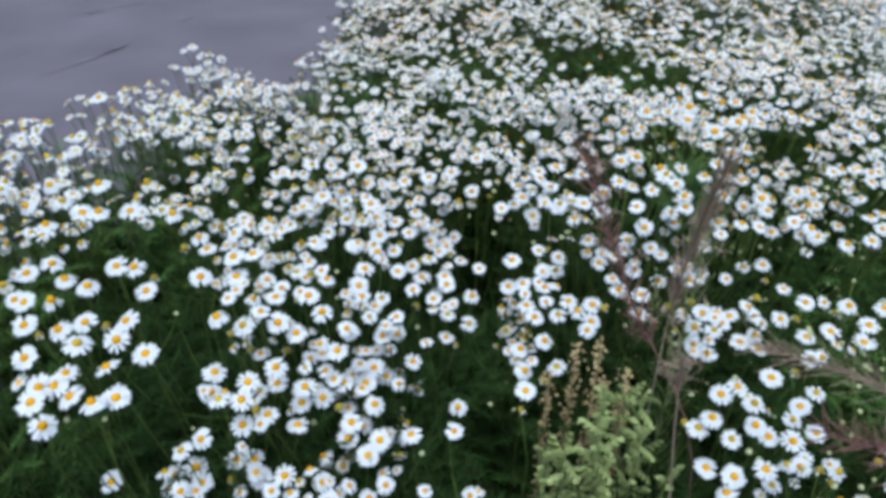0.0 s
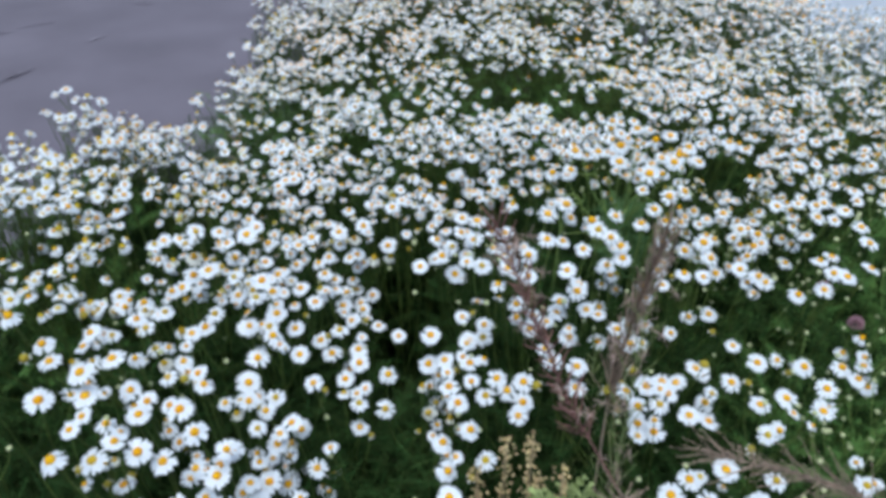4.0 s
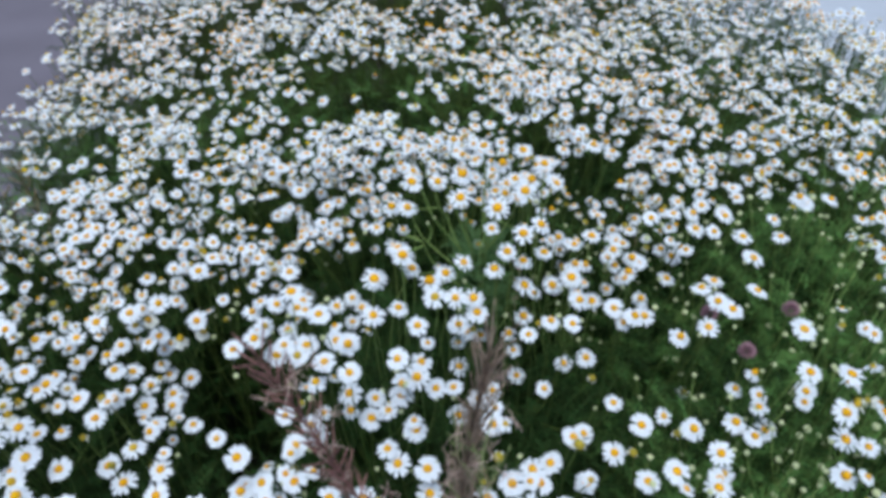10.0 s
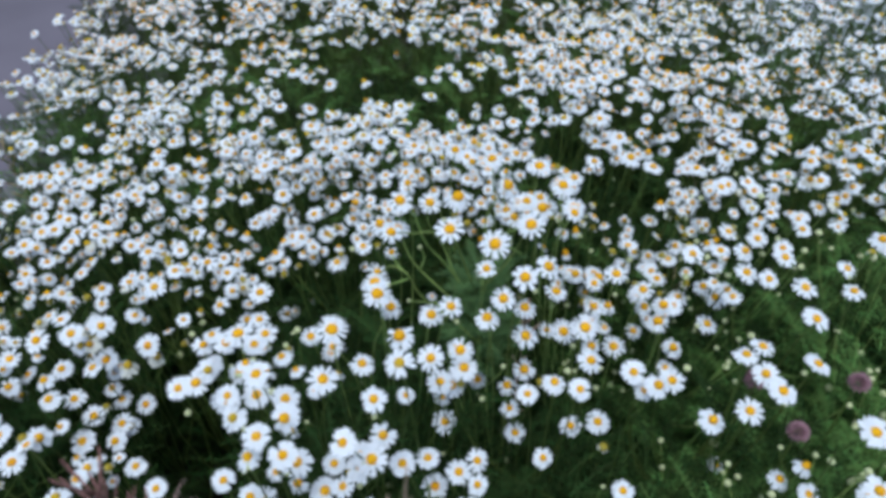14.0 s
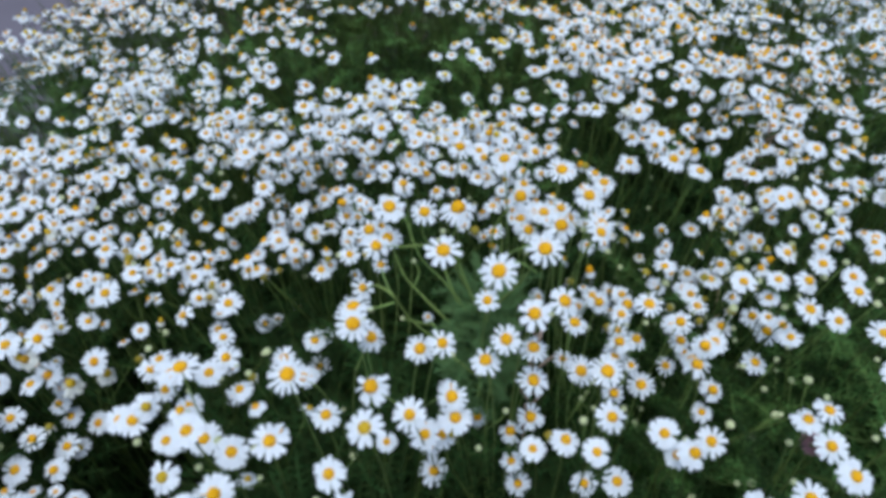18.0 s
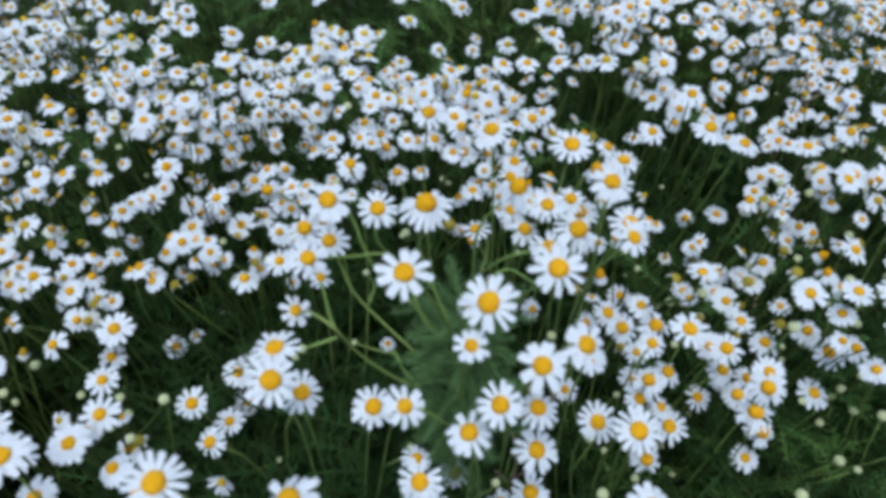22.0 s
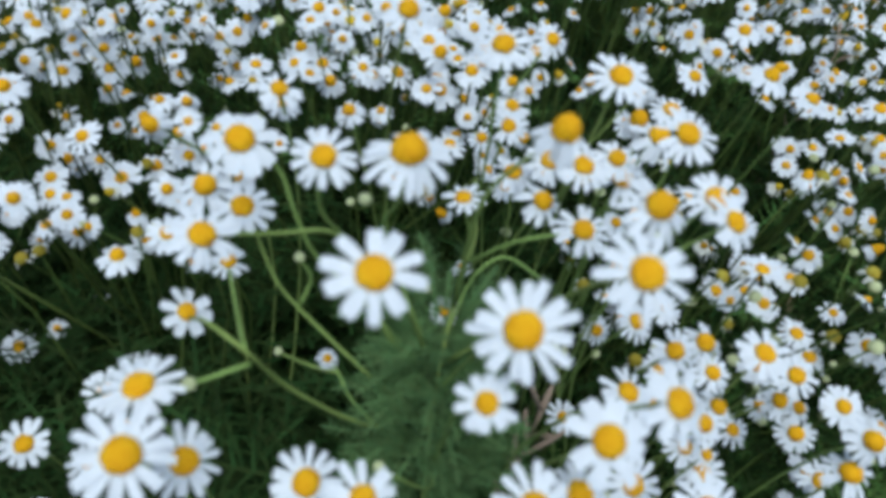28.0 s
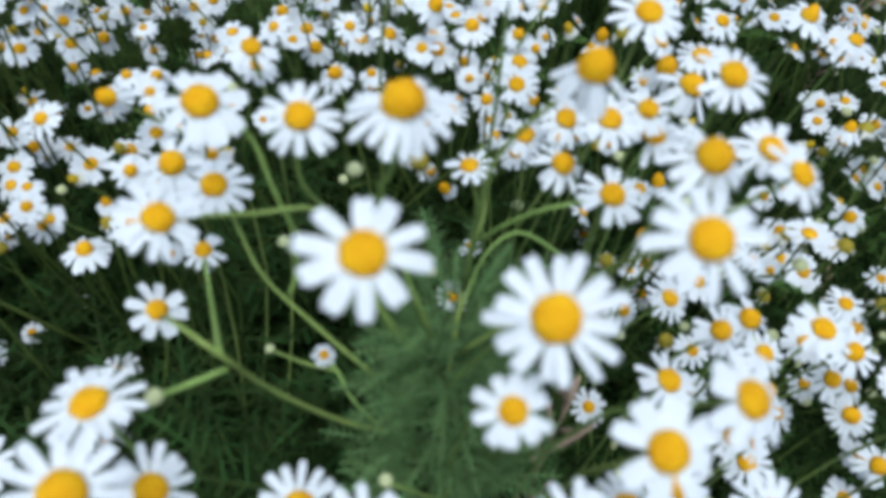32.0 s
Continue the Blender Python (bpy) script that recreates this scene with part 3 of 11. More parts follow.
bloom_plant(0.645, 0.424, 0, 131, [
    (0.6864, 0.3868, 0.5217, 21, 2, -0.02, 0.08),
    (0.6337, 0.389, 0.549, 19, 80, -0.15, -0.04),
    (0.6248, 0.4018, 0.5584, 25, 26, 0.05, 0.08),
    (0.6522, 0.403, 0.553, 16, 80, -0.16, 0.21),
    (0.6011, 0.4066, 0.5499, 19, 66, 0.04, 0.19),
    (0.7038, 0.4067, 0.6071, 25, 16, -0.62, 0.06),
    (0.6818, 0.4095, 0.5871, 16, 26, -0.48, 0.13),
    (0.6012, 0.4114, 0.632, 16, 16, 0.31, -0.53),
    (0.6157, 0.4156, 0.5555, 21, 26, -0.69, -0.37),
    (0.7046, 0.4214, 0.5576, 14, 16, 0.21, -0.71),
    (0.6301, 0.4228, 0.5363, 23, 2, -0.37, 0.12),
    (0.601, 0.429, 0.6366, 14, 26, 0.16, -0.12),
    (0.6687, 0.4316, 0.6262, 20, -8, -0.31, -0.76),
    (0.6259, 0.4361, 0.6181, 23, 26, 0.11, 0.15),
])
bloom_plant(0.552, 0.430, 0, 105, [
    (0.5236, 0.3568, 0.5979, 20, 80, -0.4, 0.28),
    (0.5275, 0.3764, 0.6054, 20, 2, 0.26, 0.08),
    (0.5711, 0.3832, 0.5825, 23, 2, -0.65, 0.11),
    (0.5958, 0.3945, 0.569, 19, 44, -0.07, -0.05),
    (0.5591, 0.3979, 0.582, 21, 8, 0.09, -0.09),
    (0.5429, 0.4071, 0.5867, 21, 26, 0.2, -0.37),
    (0.5758, 0.4108, 0.5747, 20, 8, 0.06, 0.55),
    (0.5265, 0.429, 0.5492, 16, 26, -0.13, -0.4),
    (0.5385, 0.4374, 0.5537, 23, 26, 0.43, 1.04),
    (0.5885, 0.4407, 0.6487, 14, 8, -0.72, -0.01),
    (0.5136, 0.4427, 0.5434, 19, 8, -0.11, -0.16),
    (0.5968, 0.4574, 0.6394, 21, 44, 0.19, -0.84),
    (0.5373, 0.4605, 0.5248, 23, 26, 0.17, 0.17),
    (0.5344, 0.4626, 0.5627, 14, 16, 0.27, 0.24),
])
bloom_plant(0.748, 0.433, 0, 134, [
    (0.717, 0.3742, 0.6068, 18, 80, -0.42, -0.39),
    (0.7175, 0.4162, 0.56, 25, 8, 0.06, -0.12),
    (0.7205, 0.4309, 0.5502, 20, 80, -0.28, -0.25),
    (0.7228, 0.4353, 0.5369, 16, 16, -0.05, -0.68),
    (0.7262, 0.391, 0.6236, 21, 8, -0, -0.38),
    (0.7269, 0.4067, 0.5307, 16, 26, 0.07, -0.16),
    (0.7325, 0.4361, 0.5557, 20, 26, 0.01, -0.41),
    (0.7453, 0.4115, 0.631, 20, 26, -0.15, -0.08),
    (0.7583, 0.4309, 0.6006, 23, -8, -0.08, 0.1),
    (0.7704, 0.3974, 0.6228, 21, 26, -0.16, -0.26),
    (0.7714, 0.4404, 0.6238, 25, -8, -0.52, 0.62),
    (0.7773, 0.453, 0.6204, 20, -8, -0.02, -0.09),
    (0.7864, 0.4414, 0.6132, 20, 26, 0.53, 0.02),
    (0.7963, 0.4247, 0.6183, 19, 16, 0.01, 0.01),
])
bloom_plant(0.829, 0.443, 0, 135, [
    (0.8009, 0.4629, 0.6292, 19, 8, 0.16, 0.51),
    (0.8101, 0.441, 0.6317, 20, 26, -0.11, -0.27),
    (0.8105, 0.4502, 0.6073, 19, 16, 0.38, 0.24),
    (0.815, 0.4166, 0.5588, 16, 2, -0.35, 0.56),
    (0.8223, 0.4435, 0.5891, 17, 80, 0.15, 0.3),
    (0.8225, 0.3961, 0.5514, 19, 26, -0.26, -0.49),
    (0.826, 0.4078, 0.5746, 23, 16, -0.33, -0.49),
    (0.8281, 0.4329, 0.5358, 20, 8, 0.19, 0.13),
    (0.8355, 0.4514, 0.6054, 14, 26, -0.29, 0.03),
    (0.8399, 0.4077, 0.5669, 16, 26, 0.75, -0.53),
    (0.8529, 0.4403, 0.6094, 16, 16, 0.42, -0.44),
    (0.8532, 0.4076, 0.5793, 23, 44, -0.29, -0.08),
    (0.8599, 0.444, 0.5825, 23, 26, -0.06, -0.29),
])
bloom_plant(0.039, 0.454, 0, 56, [
    (-0.0105, 0.4242, 0.4858, 16, 66, 0.47, -0.3),
    (-0.0012, 0.437, 0.5033, 23, 16, 0.93, -0.01),
    (-0.0008, 0.3909, 0.4583, 14, 8, -0.06, -1.41),
    (0.0102, 0.4147, 0.4995, 25, 26, 0.08, 0.18),
    (0.0175, 0.5414, 0.5353, 24, 2, 0.08, -0.3),
    (0.0361, 0.4865, 0.4828, 23, 2, -0.56, -0.65),
    (0.042, 0.4354, 0.5684, 16, 8, 0.23, 0.21),
    (0.0519, 0.4568, 0.4631, 16, 8, -0.5, -0.7),
    (0.0536, 0.4018, 0.5746, 21, 26, 0.27, -0.07),
    (0.0662, 0.3805, 0.5615, 17, 80, -0.11, -0.31),
    (0.0667, 0.4244, 0.5573, 23, 26, 0.3, 0.36),
    (0.0723, 0.4002, 0.5768, 23, 8, 0.49, -0.06),
    (0.0982, 0.5496, 0.5638, 17, 80, -0.2, 0.12),
])
bloom_plant(-0.193, 0.456, 0, 41, [
    (-0.153, 0.3752, 0.5776, 21, 8, 0.55, -0.38),
    (-0.2245, 0.4003, 0.5745, 16, 2, -0.25, -0.48),
    (-0.1699, 0.4092, 0.6082, 19, 2, 0.4, -0.44),
    (-0.23, 0.4206, 0.6757, 23, 8, -0.41, -0.79),
    (-0.1564, 0.4227, 0.5849, 20, 26, -0.1, 0.2),
    (-0.1994, 0.4378, 0.6419, 14, 8, 0.67, -0.01),
    (-0.1509, 0.4406, 0.5795, 16, 44, -0.11, -0.01),
    (-0.1987, 0.4562, 0.5652, 28, 8, 0.01, -0.35),
    (-0.1863, 0.462, 0.6471, 19, 26, -0.07, -0.34),
    (-0.2051, 0.469, 0.5796, 27, 8, 0.35, -0.12),
    (-0.2047, 0.4736, 0.5555, 18, 80, -0.18, 0.17),
    (-0.1921, 0.4741, 0.6538, 21, 80, 0.37, 0.07),
    (-0.2311, 0.4808, 0.6646, 25, 16, -0.19, 0.09),
    (-0.2001, 0.4935, 0.6455, 20, 8, -0.61, 0.18),
])
bloom_plant(0.474, 0.460, 0, 104, [
    (0.4694, 0.4135, 0.562, 25, 44, 0.19, -0.39),
    (0.448, 0.4149, 0.5643, 19, 26, 0.26, -0.22),
    (0.4917, 0.4254, 0.5549, 14, 44, -0.02, -1.43),
    (0.505, 0.4263, 0.5623, 25, 8, -0.46, 0.07),
    (0.4639, 0.4348, 0.5497, 25, 44, -0.13, -0.32),
    (0.4753, 0.4351, 0.5188, 20, 8, -0.49, -0.38),
    (0.4982, 0.4452, 0.5603, 23, 2, -0.34, 0.32),
    (0.4378, 0.4578, 0.5723, 27, 16, 0.37, -0.58),
    (0.5103, 0.4597, 0.564, 23, 26, -0.1, -0.24),
    (0.4279, 0.4617, 0.5784, 16, 8, -0.3, -0.26),
    (0.5052, 0.4667, 0.5933, 19, 26, 0.25, -0.11),
    (0.5033, 0.4851, 0.5512, 20, 80, -0.31, -0.06),
    (0.4263, 0.4979, 0.5867, 24, 8, -0.02, -0.23),
])
bloom_plant(-0.237, 0.474, 1, 7, [
    (-0.213, 0.431, 0.574, 17, 16, -0.09, -0.36),
    (-0.292, 0.439, 0.568, 21, 8, -0.05, -0.27),
    (-0.2573, 0.4426, 0.5734, 27, 2, -0.17, -0.28),
    (-0.199, 0.451, 0.58, 22, 16, 0.39, -0.22),
    (-0.17, 0.454, 0.57, 27, 8, 0.03, -0.23),
    (-0.2978, 0.4644, 0.5593, 27, 26, -0.06, -0.25),
    (-0.1322, 0.4653, 0.5418, 27, 8, 0.14, -0.19),
    (-0.2718, 0.4674, 0.5679, 27, 2, 0.18, -0.14),
    (-0.2269, 0.4724, 0.5732, 27, 8, -0.09, -0.29),
    (-0.2879, 0.4774, 0.735, 27, 2, -0.04, -0.22),
    (-0.2124, 0.479, 0.6249, 27, 8, 0.06, -0.47),
    (-0.3128, 0.48, 0.7511, 27, 8, 0.09, -0.65),
    (-0.2085, 0.4835, 0.6603, 27, 8, 0.1, -0.29),
])
bloom_plant(0.377, 0.475, 0, 102, [
    (0.3867, 0.4239, 0.6205, 19, 80, 0.1, 0.11),
    (0.4112, 0.426, 0.558, 23, 80, -0.51, -0.42),
    (0.3744, 0.435, 0.6115, 23, 8, -0.32, -0.34),
    (0.3834, 0.4448, 0.6108, 19, 16, -0.32, -0.4),
    (0.3743, 0.4522, 0.5915, 27, 16, -0.15, 0.54),
    (0.3236, 0.4542, 0.5675, 28, 8, -0.04, -0.54),
    (0.3713, 0.4654, 0.5152, 16, 16, 0.14, -0.44),
    (0.3837, 0.4723, 0.5255, 23, 16, -0.1, -0.18),
    (0.41, 0.4735, 0.5267, 14, 16, -0.32, -0.4),
    (0.3217, 0.4801, 0.5989, 24, 16, -0.13, -0.31),
    (0.3639, 0.4843, 0.5976, 26, 2, 0.05, -0.35),
    (0.389, 0.493, 0.616, 22, 16, -0.05, -0.7),
    (0.402, 0.508, 0.62, 24, 2, -0.32, -0.22),
])
bloom_plant(-0.113, 0.475, 0, 53, [
    (-0.1177, 0.4218, 0.5691, 25, 8, 0.06, -0.79),
    (-0.088, 0.4229, 0.5501, 16, -8, -0.02, -0.48),
    (-0.1414, 0.4246, 0.569, 16, 8, -0.72, -0.27),
    (-0.0985, 0.4468, 0.5618, 20, 8, 0.62, -0.02),
    (-0.079, 0.4487, 0.5352, 25, 2, 0.62, -0),
    (-0.1229, 0.4496, 0.5394, 16, 8, -0.35, -0.22),
    (-0.1204, 0.4499, 0.5657, 14, 8, 0.52, -0.1),
    (-0.1402, 0.4521, 0.584, 20, 26, -0.31, 0.61),
    (-0.1173, 0.4663, 0.5161, 20, -8, -0.41, -0.5),
    (-0.0811, 0.4817, 0.5676, 27, 2, 0.24, -0.56),
    (-0.114, 0.4935, 0.5329, 23, 44, 0.25, -0.64),
    (-0.1361, 0.498, 0.5441, 25, 26, -0.73, 0.21),
    (-0.1076, 0.5103, 0.5622, 27, 2, -0.09, -0.38),
    (-0.1181, 0.516, 0.5104, 20, 80, 0.24, 0.04),
])
bloom_plant(0.658, 0.483, 0, 132, [
    (0.6954, 0.4378, 0.546, 21, 26, 0.04, -0.05),
    (0.6546, 0.4452, 0.6055, 23, 26, -0.27, -0.02),
    (0.6473, 0.4462, 0.5405, 14, 26, 0.34, -0.1),
    (0.6574, 0.4616, 0.6279, 23, 8, -0.26, -0.07),
    (0.687, 0.4671, 0.614, 19, 44, 0.15, -0.2),
    (0.6586, 0.4687, 0.5487, 16, 8, -0.41, -0.61),
    (0.6722, 0.4705, 0.5405, 23, 8, 0.85, -0.32),
    (0.6885, 0.4759, 0.5522, 18, 80, -0.09, -0.2),
    (0.6151, 0.477, 0.5569, 21, -8, 0.15, -0.78),
    (0.6732, 0.477, 0.5669, 25, -8, 0.53, -0.2),
    (0.6369, 0.4824, 0.5632, 19, -8, -0.28, -0.23),
    (0.6465, 0.4917, 0.5779, 15, 80, 0.15, 0.07),
    (0.6618, 0.4922, 0.5707, 25, 26, 0.35, -0.17),
    (0.6233, 0.4959, 0.5577, 14, 8, -0.44, 0.35),
])
bloom_plant(-0.049, 0.491, 0, 55, [
    (-0.0757, 0.531, 0.5974, 27, 26, 0.12, -0.26),
    (-0.0707, 0.5106, 0.5434, 16, 8, 0.27, -0.07),
    (-0.0691, 0.5015, 0.5702, 27, 2, 0.12, -0.66),
    (-0.0675, 0.4912, 0.5216, 19, 26, -0.44, -0.24),
    (-0.0632, 0.5375, 0.5354, 23, 26, 0.28, -0.28),
    (-0.0607, 0.4588, 0.5453, 23, 2, 0.28, -0.35),
    (-0.0545, 0.4272, 0.5409, 20, 16, -0.21, -0.39),
    (-0.053, 0.5108, 0.4996, 14, 8, -0.39, -0.14),
    (-0.0491, 0.5291, 0.5048, 21, 16, -0.2, 0.55),
    (-0.0339, 0.3971, 0.5105, 15, 80, -0.34, -0.24),
    (-0.0339, 0.5149, 0.5632, 27, 8, -0.18, 0),
    (-0.0202, 0.4371, 0.509, 21, 8, 0.26, -0.17),
    (-0.0187, 0.3931, 0.5178, 23, 8, 0.56, -0.31),
    (-0.0175, 0.4714, 0.5153, 19, 8, 0.25, -0.22),
])
bloom_plant(0.556, 0.501, 0, 106, [
    (0.5905, 0.4651, 0.5349, 25, 26, -0.04, -0.61),
    (0.5932, 0.4758, 0.5495, 16, 26, -0.12, -0.22),
    (0.5201, 0.477, 0.5701, 20, 26, -0.46, -0.27),
    (0.5779, 0.4785, 0.5543, 23, 80, -0.22, 0.27),
    (0.5839, 0.4848, 0.5233, 19, 8, 0.35, -0.02),
    (0.5327, 0.4865, 0.5205, 17, 80, -0.01, -0.35),
    (0.5881, 0.4874, 0.562, 25, 16, 0.14, -0.04),
    (0.5443, 0.4906, 0.5756, 14, 66, -0.49, -0.59),
    (0.5505, 0.4913, 0.5255, 25, 26, -0.38, -0.2),
    (0.5212, 0.4957, 0.5621, 25, 44, -0.32, 0.01),
    (0.5309, 0.5061, 0.5592, 20, -8, 0.31, 0.08),
    (0.5256, 0.5108, 0.5846, 25, 44, -0.04, -0.43),
    (0.5711, 0.5114, 0.5495, 19, 16, 0.21, 0.2),
])
bloom_plant(0.842, 0.524, 0, 137, [
    (0.8013, 0.5161, 0.6102, 19, 8, -0.13, 0.31),
    (0.8028, 0.4978, 0.6117, 21, -8, 0.08, -0.37),
    (0.8287, 0.5417, 0.5996, 14, 8, 0.38, -0.33),
    (0.8347, 0.48, 0.5922, 17, 80, -0.02, 0.27),
    (0.8415, 0.5008, 0.6038, 23, -8, -0.04, -0.44),
    (0.8422, 0.5208, 0.6302, 23, 2, 0.56, -0.01),
    (0.845, 0.5349, 0.6157, 25, 8, -0.21, 0.22),
    (0.8516, 0.5534, 0.546, 14, -8, -0.34, -0.62),
    (0.8562, 0.5261, 0.6299, 14, 8, 0.19, 0.18),
    (0.8566, 0.47, 0.5914, 19, 44, -0.06, 0.06),
    (0.8606, 0.4834, 0.5923, 19, 2, -0.2, -0.43),
    (0.8626, 0.5273, 0.5996, 21, -8, 0.48, -0.42),
    (0.8672, 0.5097, 0.6124, 23, 2, 0.14, -0.54),
])
bloom_plant(0.741, 0.535, 0, 136, [
    (0.7049, 0.5007, 0.5625, 23, 8, -0.7, 0.02),
    (0.7091, 0.5014, 0.5229, 21, 8, 0.09, -0.12),
    (0.7108, 0.5384, 0.5331, 20, 8, -0.29, -0.25),
    (0.7116, 0.5365, 0.5591, 16, 2, 0.21, 0.17),
    (0.7133, 0.5113, 0.5572, 23, 80, -0.03, -0.13),
    (0.7186, 0.5277, 0.5396, 21, 44, -0.15, -0.57),
    (0.7335, 0.5381, 0.5638, 16, 26, 0.63, -0.01),
    (0.737, 0.5401, 0.5273, 14, 16, 0.5, 0.18),
    (0.7479, 0.5263, 0.5697, 21, 26, -0.37, -0.09),
    (0.7533, 0.555, 0.5585, 20, 16, 1.09, 0.11),
    (0.7708, 0.5192, 0.5963, 23, 26, 0.19, 0.13),
    (0.7811, 0.5502, 0.5406, 25, 44, -0.24, -0.11),
    (0.7896, 0.5002, 0.598, 23, 66, -0.27, 0.23),
    (0.7927, 0.4739, 0.5893, 16, 44, 0.14, -0.44),
])
bloom_plant(0.641, 0.540, 0, 133, [
    (0.597, 0.5051, 0.5486, 23, 44, 0, -0.08),
    (0.6598, 0.5086, 0.5885, 21, 16, -0.05, -0.5),
    (0.6228, 0.5106, 0.566, 14, 26, -0.26, -0.36),
    (0.6384, 0.5182, 0.5653, 23, 26, -0.14, -0.03),
    (0.6257, 0.523, 0.5488, 23, 16, 0.03, 0.26),
    (0.6157, 0.5259, 0.5606, 17, 80, 0, 0.28),
    (0.6515, 0.5268, 0.5794, 20, -8, 0.43, -0.49),
    (0.6588, 0.5287, 0.606, 16, -8, 0.02, 0.12),
    (0.6869, 0.5336, 0.5847, 19, 44, 0.37, 0.48),
    (0.67, 0.5394, 0.586, 20, 8, 0.36, -0.52),
    (0.6018, 0.5406, 0.6091, 20, 16, -0.56, -0.34),
    (0.6143, 0.5479, 0.5886, 21, 26, 0.47, -0.16),
    (0.6908, 0.5569, 0.5526, 23, -8, -0.01, -0.21),
])
bloom_plant(-0.194, 0.540, 0, 42, [
    (-0.2291, 0.495, 0.6593, 19, 26, 0, 0.65),
    (-0.197, 0.5095, 0.6445, 19, 16, 0.02, -0.48),
    (-0.1778, 0.5137, 0.6518, 25, 8, -0.18, -0.08),
    (-0.1566, 0.5195, 0.6136, 27, 2, -0.13, -0.25),
    (-0.2026, 0.5218, 0.6257, 19, 8, -0.71, 0.35),
    (-0.1723, 0.523, 0.5958, 14, 26, -0.2, 0.21),
    (-0.2288, 0.5234, 0.7417, 27, 26, -0.16, -0.16),
    (-0.1857, 0.5268, 0.6431, 16, 2, 0.13, 0.18),
    (-0.151, 0.537, 0.652, 18, 16, -0.06, -0.22),
    (-0.1636, 0.547, 0.6101, 16, -8, 0.26, -0.08),
    (-0.2138, 0.5479, 0.7066, 27, 16, -0.06, -0.25),
    (-0.2306, 0.5515, 0.6901, 17, 80, 0.27, -0.41),
    (-0.2136, 0.5528, 0.6645, 16, 80, -0.04, -0.3),
])
bloom_plant(-0.114, 0.550, 0, 54, [
    (-0.1374, 0.5168, 0.5106, 21, 16, 0.69, -0.11),
    (-0.149, 0.5174, 0.6424, 27, 8, -0.07, -0.13),
    (-0.1029, 0.5192, 0.5795, 28, 8, 0.15, -0.24),
    (-0.1153, 0.5283, 0.4999, 25, 8, -0.27, -0.03),
    (-0.092, 0.5348, 0.5539, 23, 8, -0.01, -0.78),
    (-0.136, 0.5356, 0.6038, 27, 8, 0.25, -0.54),
    (-0.12, 0.5404, 0.5814, 23, 80, -0.19, -0.34),
    (-0.1071, 0.5437, 0.4912, 17, 80, 0.35, -0.61),
    (-0.1053, 0.5505, 0.5335, 14, 8, -0.36, -0.48),
    (-0.124, 0.551, 0.618, 22, 8, -0.33, -0.41),
    (-0.0833, 0.5511, 0.5857, 15, 80, -0.38, -0.11),
    (-0.092, 0.552, 0.601, 21, 26, -0.02, 0.02),
    (-0.1207, 0.5545, 0.5329, 23, 26, -0.71, -0.37),
])
bloom_plant(-0.398, 0.555, 0, 39, [
    (-0.482, 0.583, 0.734, 24, 44, -0.03, -0.48),
    (-0.4607, 0.5966, 0.7408, 27, 8, 0.03, -0.18),
    (-0.4582, 0.6561, 0.7651, 27, 26, 0.08, -0.01),
    (-0.4506, 0.6285, 0.7293, 27, 8, 0.33, -0.11),
    (-0.4469, 0.5564, 0.7329, 26, 2, -0.16, -0.36),
    (-0.4096, 0.4779, 0.7286, 27, 2, -0.06, -0.48),
    (-0.4069, 0.5059, 0.7323, 15, 80, -0.05, -0.04),
    (-0.3868, 0.5088, 0.7374, 27, 26, -0.11, -0.36),
    (-0.3647, 0.5514, 0.7026, 18, 80, 0.02, -0.01),
    (-0.3563, 0.4528, 0.7333, 27, 8, -0.09, -0.08),
    (-0.3482, 0.4354, 0.5863, 26, 2, -0.08, -0.38),
    (-0.3437, 0.6061, 0.7418, 27, 26, 0.01, -0.33),
    (-0.3302, 0.4504, 0.7758, 27, 16, 0.32, -0.01),
    (-0.328, 0.5858, 0.7236, 27, 2, -0.08, -0.32),
])
bloom_plant(-0.319, 0.556, 1, 8, [
    (-0.1849, 0.4848, 0.6353, 27, 8, 0.02, 0.01),
    (-0.1569, 0.4917, 0.6096, 27, 2, 0.07, 0.22),
    (-0.2448, 0.4963, 0.6574, 27, 26, 0.17, -0.26),
    (-0.1724, 0.5049, 0.687, 27, 16, 0.11, -0.4),
    (-0.2059, 0.5053, 0.6636, 27, 8, 0.1, -0.28),
    (-0.2439, 0.5165, 0.6673, 27, 16, 0.23, -0.2),
    (-0.4339, 0.5261, 0.7275, 27, 2, 0, -0.44),
    (-0.3846, 0.5485, 0.711, 27, 2, -0.02, -0.31),
    (-0.418, 0.5584, 0.7332, 27, 44, 0.09, -0.04),
    (-0.459, 0.56, 0.733, 23, 8, 0.03, -0.53),
    (-0.3826, 0.5735, 0.7413, 27, 26, 0.24, -0.14),
    (-0.4222, 0.5988, 0.7303, 27, 26, 0.07, 0.02),
    (-0.3625, 0.6046, 0.7443, 27, 2, -0.01, -0.32),
    (-0.3884, 0.6513, 0.7864, 27, 26, 0.09, -0.11),
])
